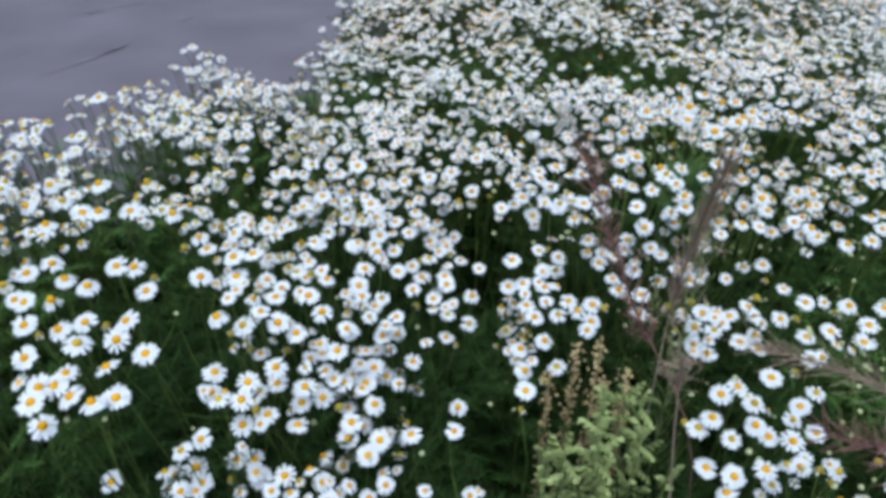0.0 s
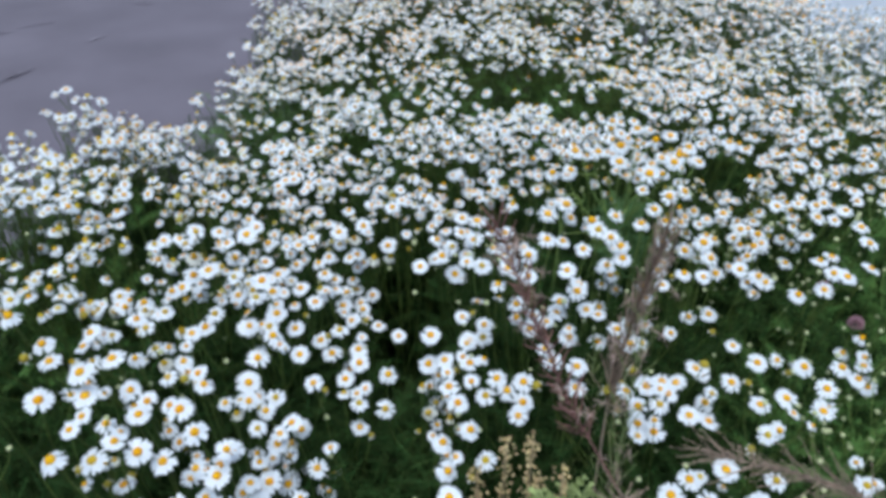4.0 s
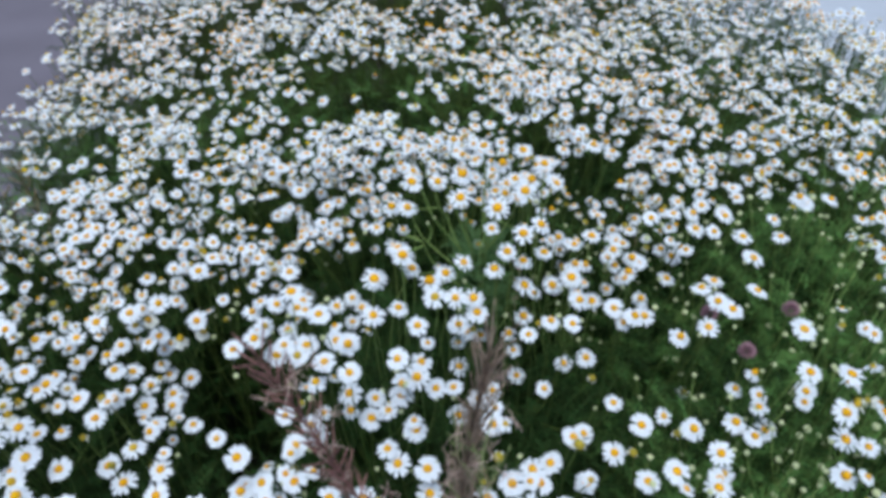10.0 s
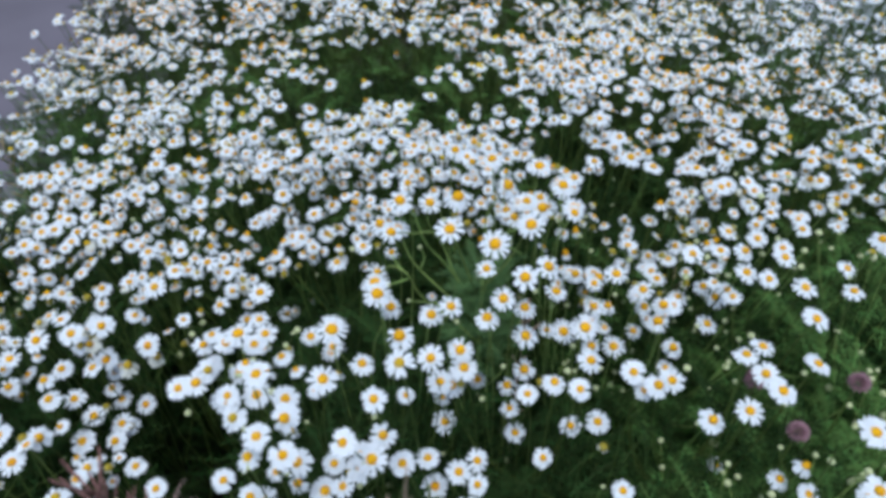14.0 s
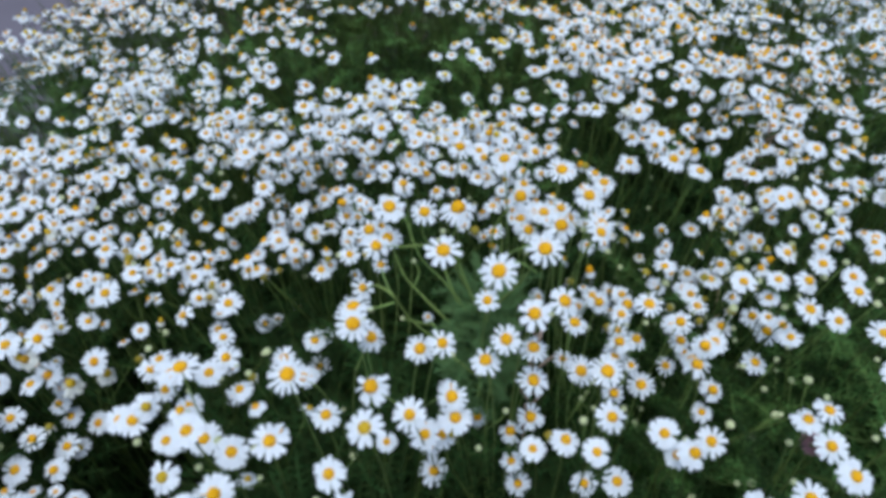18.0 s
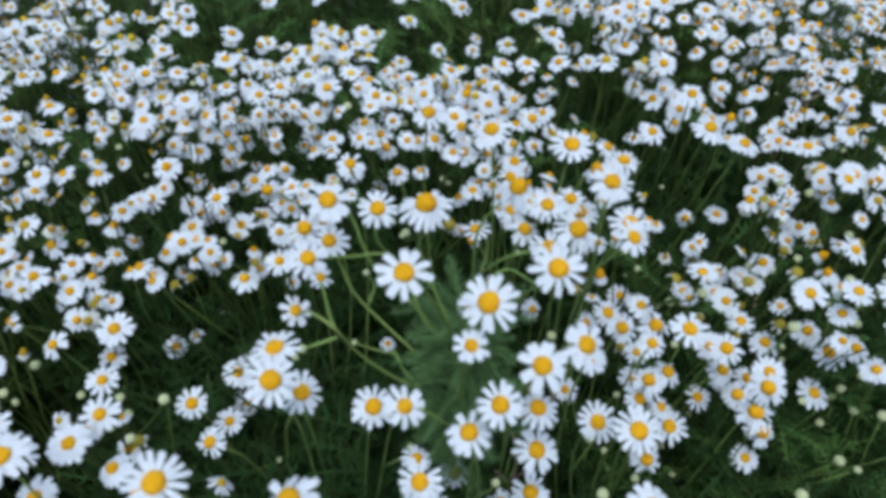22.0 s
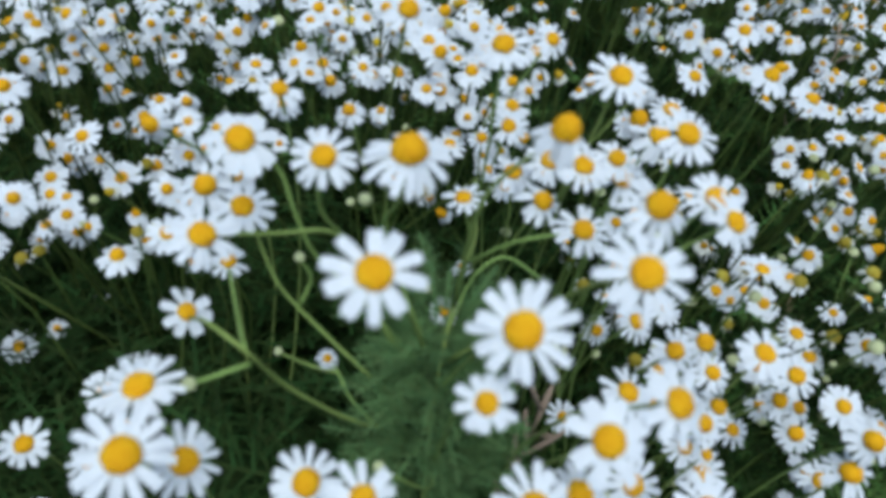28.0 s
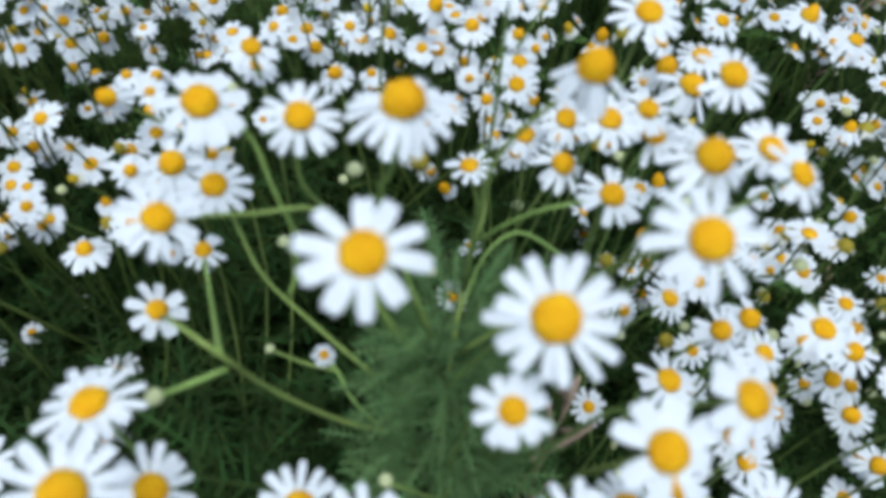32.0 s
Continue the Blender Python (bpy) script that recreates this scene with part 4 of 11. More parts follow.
bloom_plant(0.540, 0.578, 0, 112, [
    (0.459, 0.599, 0.602, 24, 16, -0.17, -0.5),
    (0.4846, 0.6146, 0.5876, 23, 26, 0.12, -0.9),
    (0.4966, 0.5884, 0.6267, 14, 26, 0.41, -0.19),
    (0.5122, 0.636, 0.5888, 20, 2, 0.48, -0.03),
    (0.54, 0.5366, 0.5892, 25, 16, 0.17, -0.32),
    (0.543, 0.5139, 0.5764, 19, 2, 0.36, -0.15),
    (0.5589, 0.6435, 0.5842, 21, 26, -1.12, -0.07),
    (0.5594, 0.5132, 0.564, 21, 66, -0.16, -0.12),
    (0.5598, 0.5469, 0.5753, 21, -8, 0, 0.19),
    (0.5598, 0.5775, 0.5703, 16, 2, -0.74, -0.02),
    (0.5683, 0.5233, 0.5833, 25, 80, 0.63, -0.78),
    (0.5851, 0.5369, 0.6015, 21, 16, -0.47, -0.35),
    (0.5966, 0.5262, 0.5423, 21, 26, -0.04, 0.12),
])
bloom_plant(-0.118, 0.578, 0, 57, [
    (-0.1138, 0.5547, 0.6086, 27, 8, -0.13, -0.21),
    (-0.1321, 0.5548, 0.5864, 19, 8, 0.04, -0.05),
    (-0.1124, 0.5549, 0.5627, 21, 8, 0.13, -0.01),
    (-0.1168, 0.5576, 0.6586, 27, 8, 0.03, -0.18),
    (-0.134, 0.558, 0.625, 21, 8, -0.01, -0.33),
    (-0.0932, 0.5596, 0.5401, 14, 16, -0.46, -0.1),
    (-0.137, 0.565, 0.662, 21, 26, -0.3, -0.41),
    (-0.1482, 0.5677, 0.5811, 20, 16, 0.17, -0.52),
    (-0.105, 0.568, 0.683, 21, 8, 0.24, -0.61),
    (-0.114, 0.5687, 0.5479, 23, 16, -0.4, -0.16),
    (-0.1324, 0.5769, 0.6998, 27, 26, 0, -0.26),
    (-0.1041, 0.5774, 0.6684, 24, 2, -0.03, -0.37),
    (-0.096, 0.579, 0.614, 22, 8, 0.27, 0.06),
    (-0.1147, 0.5821, 0.5262, 21, 8, -0.22, 0.27),
])
bloom_plant(-0.266, 0.580, 0, 40, [
    (-0.3251, 0.607, 0.7254, 17, 80, -0.04, -0.37),
    (-0.3248, 0.5253, 0.7347, 27, 8, -0.26, -0.28),
    (-0.3136, 0.4515, 0.744, 27, 8, -0.33, 0.2),
    (-0.278, 0.658, 0.6741, 23, -8, 0.37, 0.24),
    (-0.269, 0.636, 0.745, 24, 8, -0.11, -0.06),
    (-0.2674, 0.5961, 0.7357, 27, 8, 0.23, -0.29),
    (-0.2525, 0.5287, 0.6561, 15, 80, -0.28, -0.24),
    (-0.2465, 0.6285, 0.6018, 16, 44, -0.02, -0.11),
    (-0.2436, 0.4805, 0.6775, 14, -8, 0.31, -0.73),
    (-0.2409, 0.6512, 0.6805, 14, -8, 0.13, -0.37),
    (-0.2317, 0.5507, 0.67, 16, 26, -0.52, -0.21),
    (-0.2317, 0.6129, 0.7512, 27, 8, -0.2, -0.22),
    (-0.2316, 0.4591, 0.5558, 20, 80, -0.37, -0.2),
])
bloom_plant(-0.196, 0.590, 0, 43, [
    (-0.1781, 0.5565, 0.7027, 27, 8, 0.06, -0.59),
    (-0.1599, 0.5572, 0.6861, 26, 8, -0.1, -0.31),
    (-0.1685, 0.5575, 0.59, 20, 2, 0.03, 0.12),
    (-0.227, 0.558, 0.737, 18, 8, -0.14, -0.33),
    (-0.195, 0.559, 0.717, 22, 2, 0.21, -0.05),
    (-0.2069, 0.5637, 0.6474, 23, 8, -0.1, 0.11),
    (-0.223, 0.575, 0.734, 19, 2, -0.27, -0.26),
    (-0.206, 0.576, 0.721, 21, 26, 0.31, -0.01),
    (-0.2223, 0.5765, 0.6649, 16, 16, 0.36, -0.33),
    (-0.1589, 0.5941, 0.6083, 21, 8, 0.23, -0.61),
    (-0.229, 0.6012, 0.7322, 27, 8, -0.1, -0.12),
    (-0.19, 0.603, 0.7, 24, 8, 0.1, -0.12),
    (-0.2224, 0.6051, 0.6028, 23, 80, 0.33, -0.01),
    (-0.1531, 0.6075, 0.6981, 28, 8, -0.04, -0.19),
])
bloom_plant(0.381, 0.606, 0, 111, [
    (0.314, 0.606, 0.608, 21, 2, 0.25, -0.02),
    (0.3215, 0.6351, 0.6212, 27, 26, -0.03, -0.63),
    (0.3284, 0.6395, 0.586, 26, 2, -0.06, -0.48),
    (0.337, 0.622, 0.612, 19, 26, -0.29, -0.1),
    (0.3472, 0.634, 0.5759, 28, 8, -0.02, -0.14),
    (0.3488, 0.5473, 0.6091, 27, 8, 0.09, -0.1),
    (0.3537, 0.514, 0.6187, 27, 16, 0.02, -0.35),
    (0.379, 0.5405, 0.6316, 27, 2, -0.04, -0.17),
    (0.4047, 0.6083, 0.5202, 21, 16, -0.11, -0.15),
    (0.4193, 0.6476, 0.5713, 27, 2, 0.3, -0.1),
    (0.4381, 0.5393, 0.607, 24, 16, 0, -0.23),
    (0.4422, 0.6119, 0.4899, 16, 26, 0.24, 0.14),
    (0.4472, 0.5625, 0.5331, 27, 26, 0.8, 0.37),
    (0.4512, 0.6042, 0.5718, 21, 80, 0.13, -0.33),
])
bloom_plant(-0.041, 0.617, 0, 60, [
    (-0.0619, 0.609, 0.4501, 25, 8, 0.02, -0.18),
    (-0.0609, 0.5935, 0.4597, 20, 26, 0.34, -0.09),
    (-0.0571, 0.6214, 0.4444, 18, 80, 0.37, -0.01),
    (-0.0533, 0.6069, 0.4791, 19, 80, -0.11, -1.04),
    (-0.053, 0.619, 0.654, 22, 2, -0.15, -0.09),
    (-0.051, 0.582, 0.576, 21, 26, 0.15, -0.42),
    (-0.0469, 0.5824, 0.4708, 25, 8, 0.49, -0.46),
    (-0.0431, 0.5781, 0.505, 19, 66, 0.27, -0.01),
    (-0.042, 0.595, 0.4635, 21, 26, -0.17, -0.53),
    (-0.0346, 0.614, 0.5823, 24, 8, 0.07, -0.39),
    (-0.0303, 0.6386, 0.5014, 21, 26, 0.36, -0.01),
    (-0.017, 0.613, 0.617, 18, 8, -0.11, 0.03),
    (0.0235, 0.6098, 0.4993, 27, 26, -0.14, -0.34),
])
bloom_plant(-0.078, 0.620, 0, 59, [
    (-0.0912, 0.6216, 0.5731, 20, 44, -0.15, -0.41),
    (-0.0909, 0.5963, 0.5826, 25, 26, -0.48, -0.4),
    (-0.0901, 0.5691, 0.592, 28, 2, 0.04, -0.3),
    (-0.083, 0.602, 0.669, 19, 16, 0.04, -0.44),
    (-0.0821, 0.5949, 0.5913, 27, 2, -0.02, -0.37),
    (-0.081, 0.622, 0.594, 18, 8, -0.1, -0.18),
    (-0.079, 0.629, 0.663, 21, 26, -0.12, -0.29),
    (-0.0779, 0.5901, 0.4592, 20, 16, -0.45, 0.19),
    (-0.0712, 0.6218, 0.5465, 27, 8, 0.06, -0.29),
    (-0.0709, 0.6155, 0.6259, 26, 2, -0.21, -0.28),
    (-0.0708, 0.5771, 0.4646, 16, 8, -0.32, -0.68),
    (-0.0674, 0.6326, 0.4561, 23, 16, -0.81, 0.15),
    (-0.066, 0.614, 0.644, 19, 2, -0.02, -0.16),
    (-0.065, 0.63, 0.586, 19, 2, -0.11, -0.27),
])
bloom_plant(0.689, 0.622, 0, 138, [
    (0.6099, 0.5608, 0.6053, 14, 8, 0.57, -0.18),
    (0.6258, 0.5718, 0.5593, 16, 8, -0.25, 0.17),
    (0.6551, 0.5748, 0.5829, 21, 16, 0.68, -0.36),
    (0.6642, 0.6225, 0.6306, 28, 8, 0.14, -0.28),
    (0.6864, 0.6939, 0.5919, 21, 8, -0.09, -0.44),
    (0.6919, 0.5779, 0.5596, 19, 2, -0.12, 0.38),
    (0.6949, 0.5974, 0.6487, 14, 26, -0.22, 0.04),
    (0.6967, 0.7056, 0.593, 25, 2, -0.14, -0.67),
    (0.7065, 0.5968, 0.5429, 18, 80, -0.76, -0.18),
    (0.7103, 0.5619, 0.5713, 23, 26, -0.04, -1),
    (0.7207, 0.6378, 0.6336, 25, 8, 0.75, -0.48),
    (0.7262, 0.5916, 0.5501, 21, 26, 0.21, 0.26),
    (0.7271, 0.5658, 0.5617, 15, 80, -0.38, 0.13),
    (0.7363, 0.6751, 0.5941, 23, 44, 0.12, 0.06),
])
bloom_plant(-0.116, 0.624, 0, 58, [
    (-0.1082, 0.5849, 0.5562, 20, 26, -0.09, -0.12),
    (-0.1038, 0.5855, 0.5753, 20, 80, -0.23, -0.09),
    (-0.1101, 0.5902, 0.5819, 23, 8, -0.32, -0.62),
    (-0.1278, 0.6004, 0.5385, 21, 8, 0.05, -0.61),
    (-0.1457, 0.6015, 0.61, 25, 26, 0.11, 0.16),
    (-0.1047, 0.6027, 0.5817, 14, 16, 0.04, -0),
    (-0.11, 0.61, 0.7, 18, 26, -0.07, -0.32),
    (-0.092, 0.61, 0.605, 19, 8, 0.14, 0.06),
    (-0.1347, 0.6139, 0.6, 23, 8, 0.57, -0.35),
    (-0.094, 0.631, 0.677, 22, 8, 0.22, -0.27),
    (-0.135, 0.636, 0.7, 22, 26, 0.2, -0.1),
    (-0.095, 0.6421, 0.4766, 25, 80, -0.12, 0.16),
    (-0.1476, 0.6488, 0.6907, 15, 80, 0.21, 0),
])
bloom_plant(0.829, 0.640, 0, 140, [
    (0.8057, 0.5668, 0.5683, 21, 8, -0.13, -0.48),
    (0.8566, 0.5697, 0.5579, 16, -8, -0.38, -0.17),
    (0.8273, 0.5708, 0.6023, 25, -8, -0.12, 0.13),
    (0.7969, 0.5718, 0.6236, 19, 16, -0.32, 0.1),
    (0.8688, 0.5867, 0.5474, 18, 80, 0.09, 0.46),
    (0.7978, 0.591, 0.5812, 25, -8, 0.09, -0.3),
    (0.7922, 0.6076, 0.5962, 19, 8, -0.33, 0.11),
    (0.8016, 0.6215, 0.5758, 16, 16, 0.65, 0.18),
    (0.8252, 0.6264, 0.5729, 21, 26, -0.39, 0.38),
    (0.7859, 0.6333, 0.577, 16, 44, 0.14, -0.23),
    (0.8385, 0.6594, 0.607, 20, 8, -0.32, 0.05),
    (0.8435, 0.7085, 0.6548, 21, 26, -0.1, -0.24),
    (0.8981, 0.7357, 0.624, 14, 26, 0.38, 0.04),
    (0.8661, 0.7444, 0.6441, 20, 2, 0.27, -0.1),
])
bloom_plant(0.489, 0.642, 1, 14, [
    (0.3464, 0.4871, 0.6138, 27, 26, -0.21, -0.21),
    (0.349, 0.4469, 0.5908, 27, 8, -0.02, -0.15),
    (0.3787, 0.4659, 0.6135, 27, 8, -0.13, -0.32),
    (0.4674, 0.6978, 0.5779, 27, 8, 0.02, -0.38),
    (0.482, 0.688, 0.586, 20, 80, 0.16, -0.24),
    (0.5011, 0.7102, 0.5965, 27, 2, 0, -0.29),
    (0.5072, 0.6498, 0.5997, 27, 2, 0.06, -0.28),
    (0.5301, 0.618, 0.6113, 27, 8, 0.03, -0.01),
    (0.532, 0.692, 0.594, 17, 80, 0.18, -0.11),
    (0.533, 0.719, 0.589, 21, 8, 0.23, -0.63),
    (0.5381, 0.6791, 0.6182, 27, 26, 0.02, -0.4),
    (0.5416, 0.6308, 0.6011, 24, 16, 0.14, -0.57),
    (0.5545, 0.6521, 0.6085, 27, 8, -0.14, -0.36),
    (0.5846, 0.6768, 0.6156, 27, 26, 0.01, -0.18),
])
bloom_plant(-0.189, 0.647, 0, 44, [
    (-0.163, 0.612, 0.7, 19, 8, -0.12, -0.25),
    (-0.186, 0.619, 0.7, 21, 2, -0.04, -0.49),
    (-0.1496, 0.6238, 0.5959, 14, 8, -0.08, 0.59),
    (-0.1959, 0.6241, 0.59, 21, 80, 0.28, -0.35),
    (-0.2302, 0.6305, 0.6428, 19, 26, 0.28, -0.42),
    (-0.1628, 0.6314, 0.5949, 16, 8, 0.15, -0.07),
    (-0.206, 0.635, 0.7, 22, 8, 0.21, -0.37),
    (-0.2147, 0.6377, 0.5964, 14, 16, 0.59, 0.19),
    (-0.2122, 0.6425, 0.6683, 20, 8, 0.28, 0.51),
    (-0.156, 0.645, 0.7, 19, 80, -0.08, -0.47),
    (-0.173, 0.649, 0.7, 21, 16, -0.26, -0.22),
    (-0.2226, 0.653, 0.6743, 20, 26, -0.28, -0.66),
    (-0.1874, 0.6545, 0.5913, 21, -8, -0.45, -0.5),
])
bloom_plant(0.762, 0.669, 0, 139, [
    (0.7386, 0.687, 0.612, 19, 2, 0.63, -0.36),
    (0.7412, 0.6222, 0.6306, 14, 26, 0.37, -0.46),
    (0.7442, 0.6734, 0.5999, 17, 80, 0.57, -0.15),
    (0.7531, 0.6871, 0.5805, 20, 80, -0.35, 0.55),
    (0.7542, 0.6103, 0.5752, 20, 8, 0.34, -0.46),
    (0.7604, 0.7099, 0.5832, 21, 2, -0.05, 0.66),
    (0.7605, 0.6399, 0.5606, 20, 44, -0.52, 0.45),
    (0.766, 0.6734, 0.5882, 19, 44, -0.12, -0.62),
    (0.7695, 0.6196, 0.5841, 19, 2, -0.05, -0.22),
    (0.7782, 0.6189, 0.5807, 17, 80, 0.38, -0.23),
    (0.7798, 0.7083, 0.6053, 21, 16, -0.22, 0.49),
    (0.7802, 0.5945, 0.569, 23, 26, 0.25, -0.41),
    (0.7836, 0.6904, 0.6478, 25, 8, -0.54, -0.07),
])
bloom_plant(0.115, 0.677, 0, 107, [
    (0.1031, 0.7086, 0.5233, 19, 26, 0.23, -0.57),
    (0.1037, 0.634, 0.5849, 27, 26, 0.19, -0.22),
    (0.1047, 0.5683, 0.5785, 27, 2, 0.01, -0.27),
    (0.106, 0.5974, 0.5826, 27, 26, 0.38, -0.47),
    (0.1072, 0.6913, 0.505, 20, 8, -0.42, -0.09),
    (0.1119, 0.6904, 0.508, 20, 80, -0.04, 0.21),
    (0.1122, 0.6738, 0.5069, 19, 8, 0.42, -1.28),
    (0.116, 0.614, 0.584, 19, 26, -0.21, -0.06),
    (0.117, 0.7026, 0.599, 27, 8, -0.07, -0.01),
    (0.117, 0.721, 0.603, 19, 2, 0.17, -0.44),
    (0.1203, 0.7197, 0.52, 23, 66, 0.11, 0.39),
    (0.1242, 0.6705, 0.6066, 27, 8, 0.07, -0.22),
    (0.1314, 0.7139, 0.5052, 19, 26, -0.12, -0.45),
    (0.1338, 0.6057, 0.5549, 18, 80, 0.31, -0.32),
])
bloom_plant(0.658, 0.685, 1, 15, [
    (0.6255, 0.5826, 0.6456, 27, 26, -0.24, -0.34),
    (0.635, 0.572, 0.656, 17, 16, 0.37, -0.28),
    (0.645, 0.709, 0.579, 23, 16, -0.12, 0.1),
    (0.6472, 0.692, 0.5596, 27, 2, 0.02, -0.67),
    (0.6483, 0.7506, 0.5599, 23, 26, 0.06, -0.21),
    (0.6511, 0.6769, 0.6714, 25, 8, -0.06, -0.3),
    (0.6515, 0.6268, 0.6711, 27, 8, -0.02, -0.51),
    (0.6558, 0.7241, 0.5778, 21, 2, -0.01, -0.37),
    (0.6576, 0.7431, 0.5931, 23, 44, 0.36, -0.09),
    (0.66, 0.599, 0.653, 20, 8, -0.28, -0.12),
    (0.6635, 0.7129, 0.692, 27, 2, 0.06, -0.28),
    (0.6819, 0.6599, 0.6783, 27, 2, 0.16, -0.08),
    (0.735, 0.695, 0.683, 18, 2, -0.01, -0.7),
])
bloom_plant(0.191, 0.686, 0, 108, [
    (0.1365, 0.6484, 0.5852, 27, 26, 0.09, -0.37),
    (0.144, 0.706, 0.602, 21, 2, -0.15, -0.35),
    (0.1454, 0.7322, 0.6058, 27, 8, -0.18, 0.08),
    (0.1506, 0.6197, 0.5666, 27, 16, -0.21, -0.11),
    (0.1594, 0.6898, 0.593, 27, 16, -0.14, -0.15),
    (0.175, 0.7098, 0.6, 27, 8, -0.07, -0.21),
    (0.1839, 0.6874, 0.6024, 27, 26, -0.07, -0.06),
    (0.19, 0.648, 0.604, 24, 8, -0.17, -0.39),
    (0.2015, 0.6763, 0.593, 27, 8, 0.04, -0.4),
    (0.2055, 0.6981, 0.6035, 28, 8, -0.05, -0.29),
    (0.219, 0.689, 0.606, 24, 80, -0.38, -0.23),
    (0.2754, 0.6194, 0.6697, 23, 80, 0.1, -0.22),
    (0.3001, 0.6397, 0.6098, 18, 80, 0.11, 0.36),
])
bloom_plant(-0.101, 0.691, 0, 61, [
    (-0.0742, 0.649, 0.5191, 19, 8, -0.28, -0.66),
    (-0.144, 0.652, 0.7, 21, 2, -0.23, -0.14),
    (-0.073, 0.654, 0.654, 22, 16, 0.01, -0.43),
    (-0.109, 0.6614, 0.5538, 21, 8, 0.35, 0.03),
    (-0.082, 0.6647, 0.5209, 14, 8, -0.75, -0.42),
    (-0.1212, 0.6649, 0.6199, 19, 44, 0, -0.04),
    (-0.076, 0.6686, 0.5515, 16, 80, -0.22, -0.95),
    (-0.1039, 0.6761, 0.6561, 27, 2, 0.18, -0.48),
    (-0.0992, 0.6818, 0.6081, 18, 80, -0.16, -0.32),
    (-0.1207, 0.6847, 0.6184, 19, 16, -0.22, -0.41),
    (-0.0746, 0.6858, 0.5365, 23, 44, 0.22, -0.06),
    (-0.1076, 0.7077, 0.5971, 25, 8, 0.12, -0.17),
    (-0.1007, 0.7194, 0.6496, 27, 8, 0.04, -0.24),
    (-0.1287, 0.7353, 0.5915, 23, 8, -0.29, 0.56),
])
bloom_plant(0.262, 0.702, 1, 10, [
    (0.303, 0.4767, 0.5522, 27, 2, -0.03, -0.16),
    (0.3011, 0.4957, 0.6162, 27, 26, -0.05, -0.12),
    (0.3159, 0.52, 0.627, 27, 8, -0.18, -0.3),
    (0.27, 0.6957, 0.5897, 27, 8, 0, -0.28),
    (0.2712, 0.7079, 0.6134, 27, 2, -0.05, -0.17),
    (0.245, 0.7237, 0.609, 27, 8, -0.09, -0.28),
    (0.238, 0.736, 0.619, 23, 16, 0.02, -0.15),
    (0.2689, 0.7451, 0.6269, 27, 26, 0.16, -0.38),
    (0.268, 0.747, 0.639, 18, 16, -0.14, -0.05),
    (0.257, 0.7522, 0.7265, 22, 2, -0.33, -0.36),
    (0.2132, 0.7547, 0.7183, 22, 2, 0.04, -0.41),
    (0.2753, 0.7585, 0.6885, 27, 8, -0.02, -0.56),
    (0.247, 0.775, 0.627, 21, 8, -0.06, -0.2),
    (0.193, 0.7755, 0.7161, 23, 2, 0, -0.15),
])
bloom_plant(-0.189, 0.710, 0, 49, [
    (-0.1752, 0.6618, 0.5894, 19, 8, -0.03, 0.14),
    (-0.2003, 0.668, 0.5952, 21, 8, -0.09, -0.05),
    (-0.1895, 0.6694, 0.5607, 18, 80, 0.28, -0.2),
    (-0.162, 0.67, 0.7, 21, 26, -0.09, -0.08),
    (-0.1731, 0.6777, 0.5742, 14, 8, 0.46, 0.16),
    (-0.213, 0.679, 0.7, 19, 26, 0.17, -0.36),
    (-0.2091, 0.6882, 0.5903, 16, 44, -0.31, 0.16),
    (-0.1997, 0.7091, 0.6601, 21, 44, -0.05, -0.36),
    (-0.162, 0.712, 0.7, 21, 8, -0.06, -0.3),
    (-0.1802, 0.7136, 0.639, 19, -8, 0.13, -1.14),
    (-0.214, 0.725, 0.7, 21, 16, -0.2, -0.27),
    (-0.1873, 0.7266, 0.642, 21, 26, 0.57, -0.54),
    (-0.201, 0.7353, 0.6594, 19, 26, 0.34, -0.23),
    (-0.1842, 0.7413, 0.6539, 16, 8, 0.15, -0.28),
])
bloom_plant(-0.021, 0.726, 0, 63, [
    (-0.0599, 0.6931, 0.477, 23, 16, 0.38, -0.03),
    (-0.0597, 0.7517, 0.619, 24, 2, 0.09, -0.39),
    (-0.0587, 0.68, 0.5676, 25, 26, -0.06, -0.87),
    (-0.0394, 0.655, 0.488, 20, 26, 0.32, 0.15),
    (-0.0351, 0.7439, 0.5613, 19, 80, 0.41, 0.14),
    (-0.035, 0.674, 0.651, 22, 8, -0.1, -0.37),
    (-0.0322, 0.6959, 0.4566, 20, 16, -0.45, 0.32),
    (-0.011, 0.7372, 0.5617, 21, 16, -0.13, 0.28),
    (-0.0107, 0.7661, 0.5559, 26, 2, -0.03, -0.32),
    (0.007, 0.712, 0.587, 18, 8, -0.01, -0.38),
    (0.0082, 0.6931, 0.5483, 24, 2, 0.23, -0.06),
    (0.0091, 0.7699, 0.5797, 27, 8, -0.13, -0.48),
    (0.01, 0.695, 0.589, 24, 16, -0.05, 0.06),
    (0.017, 0.723, 0.583, 18, 2, -0.39, -0.51),
])
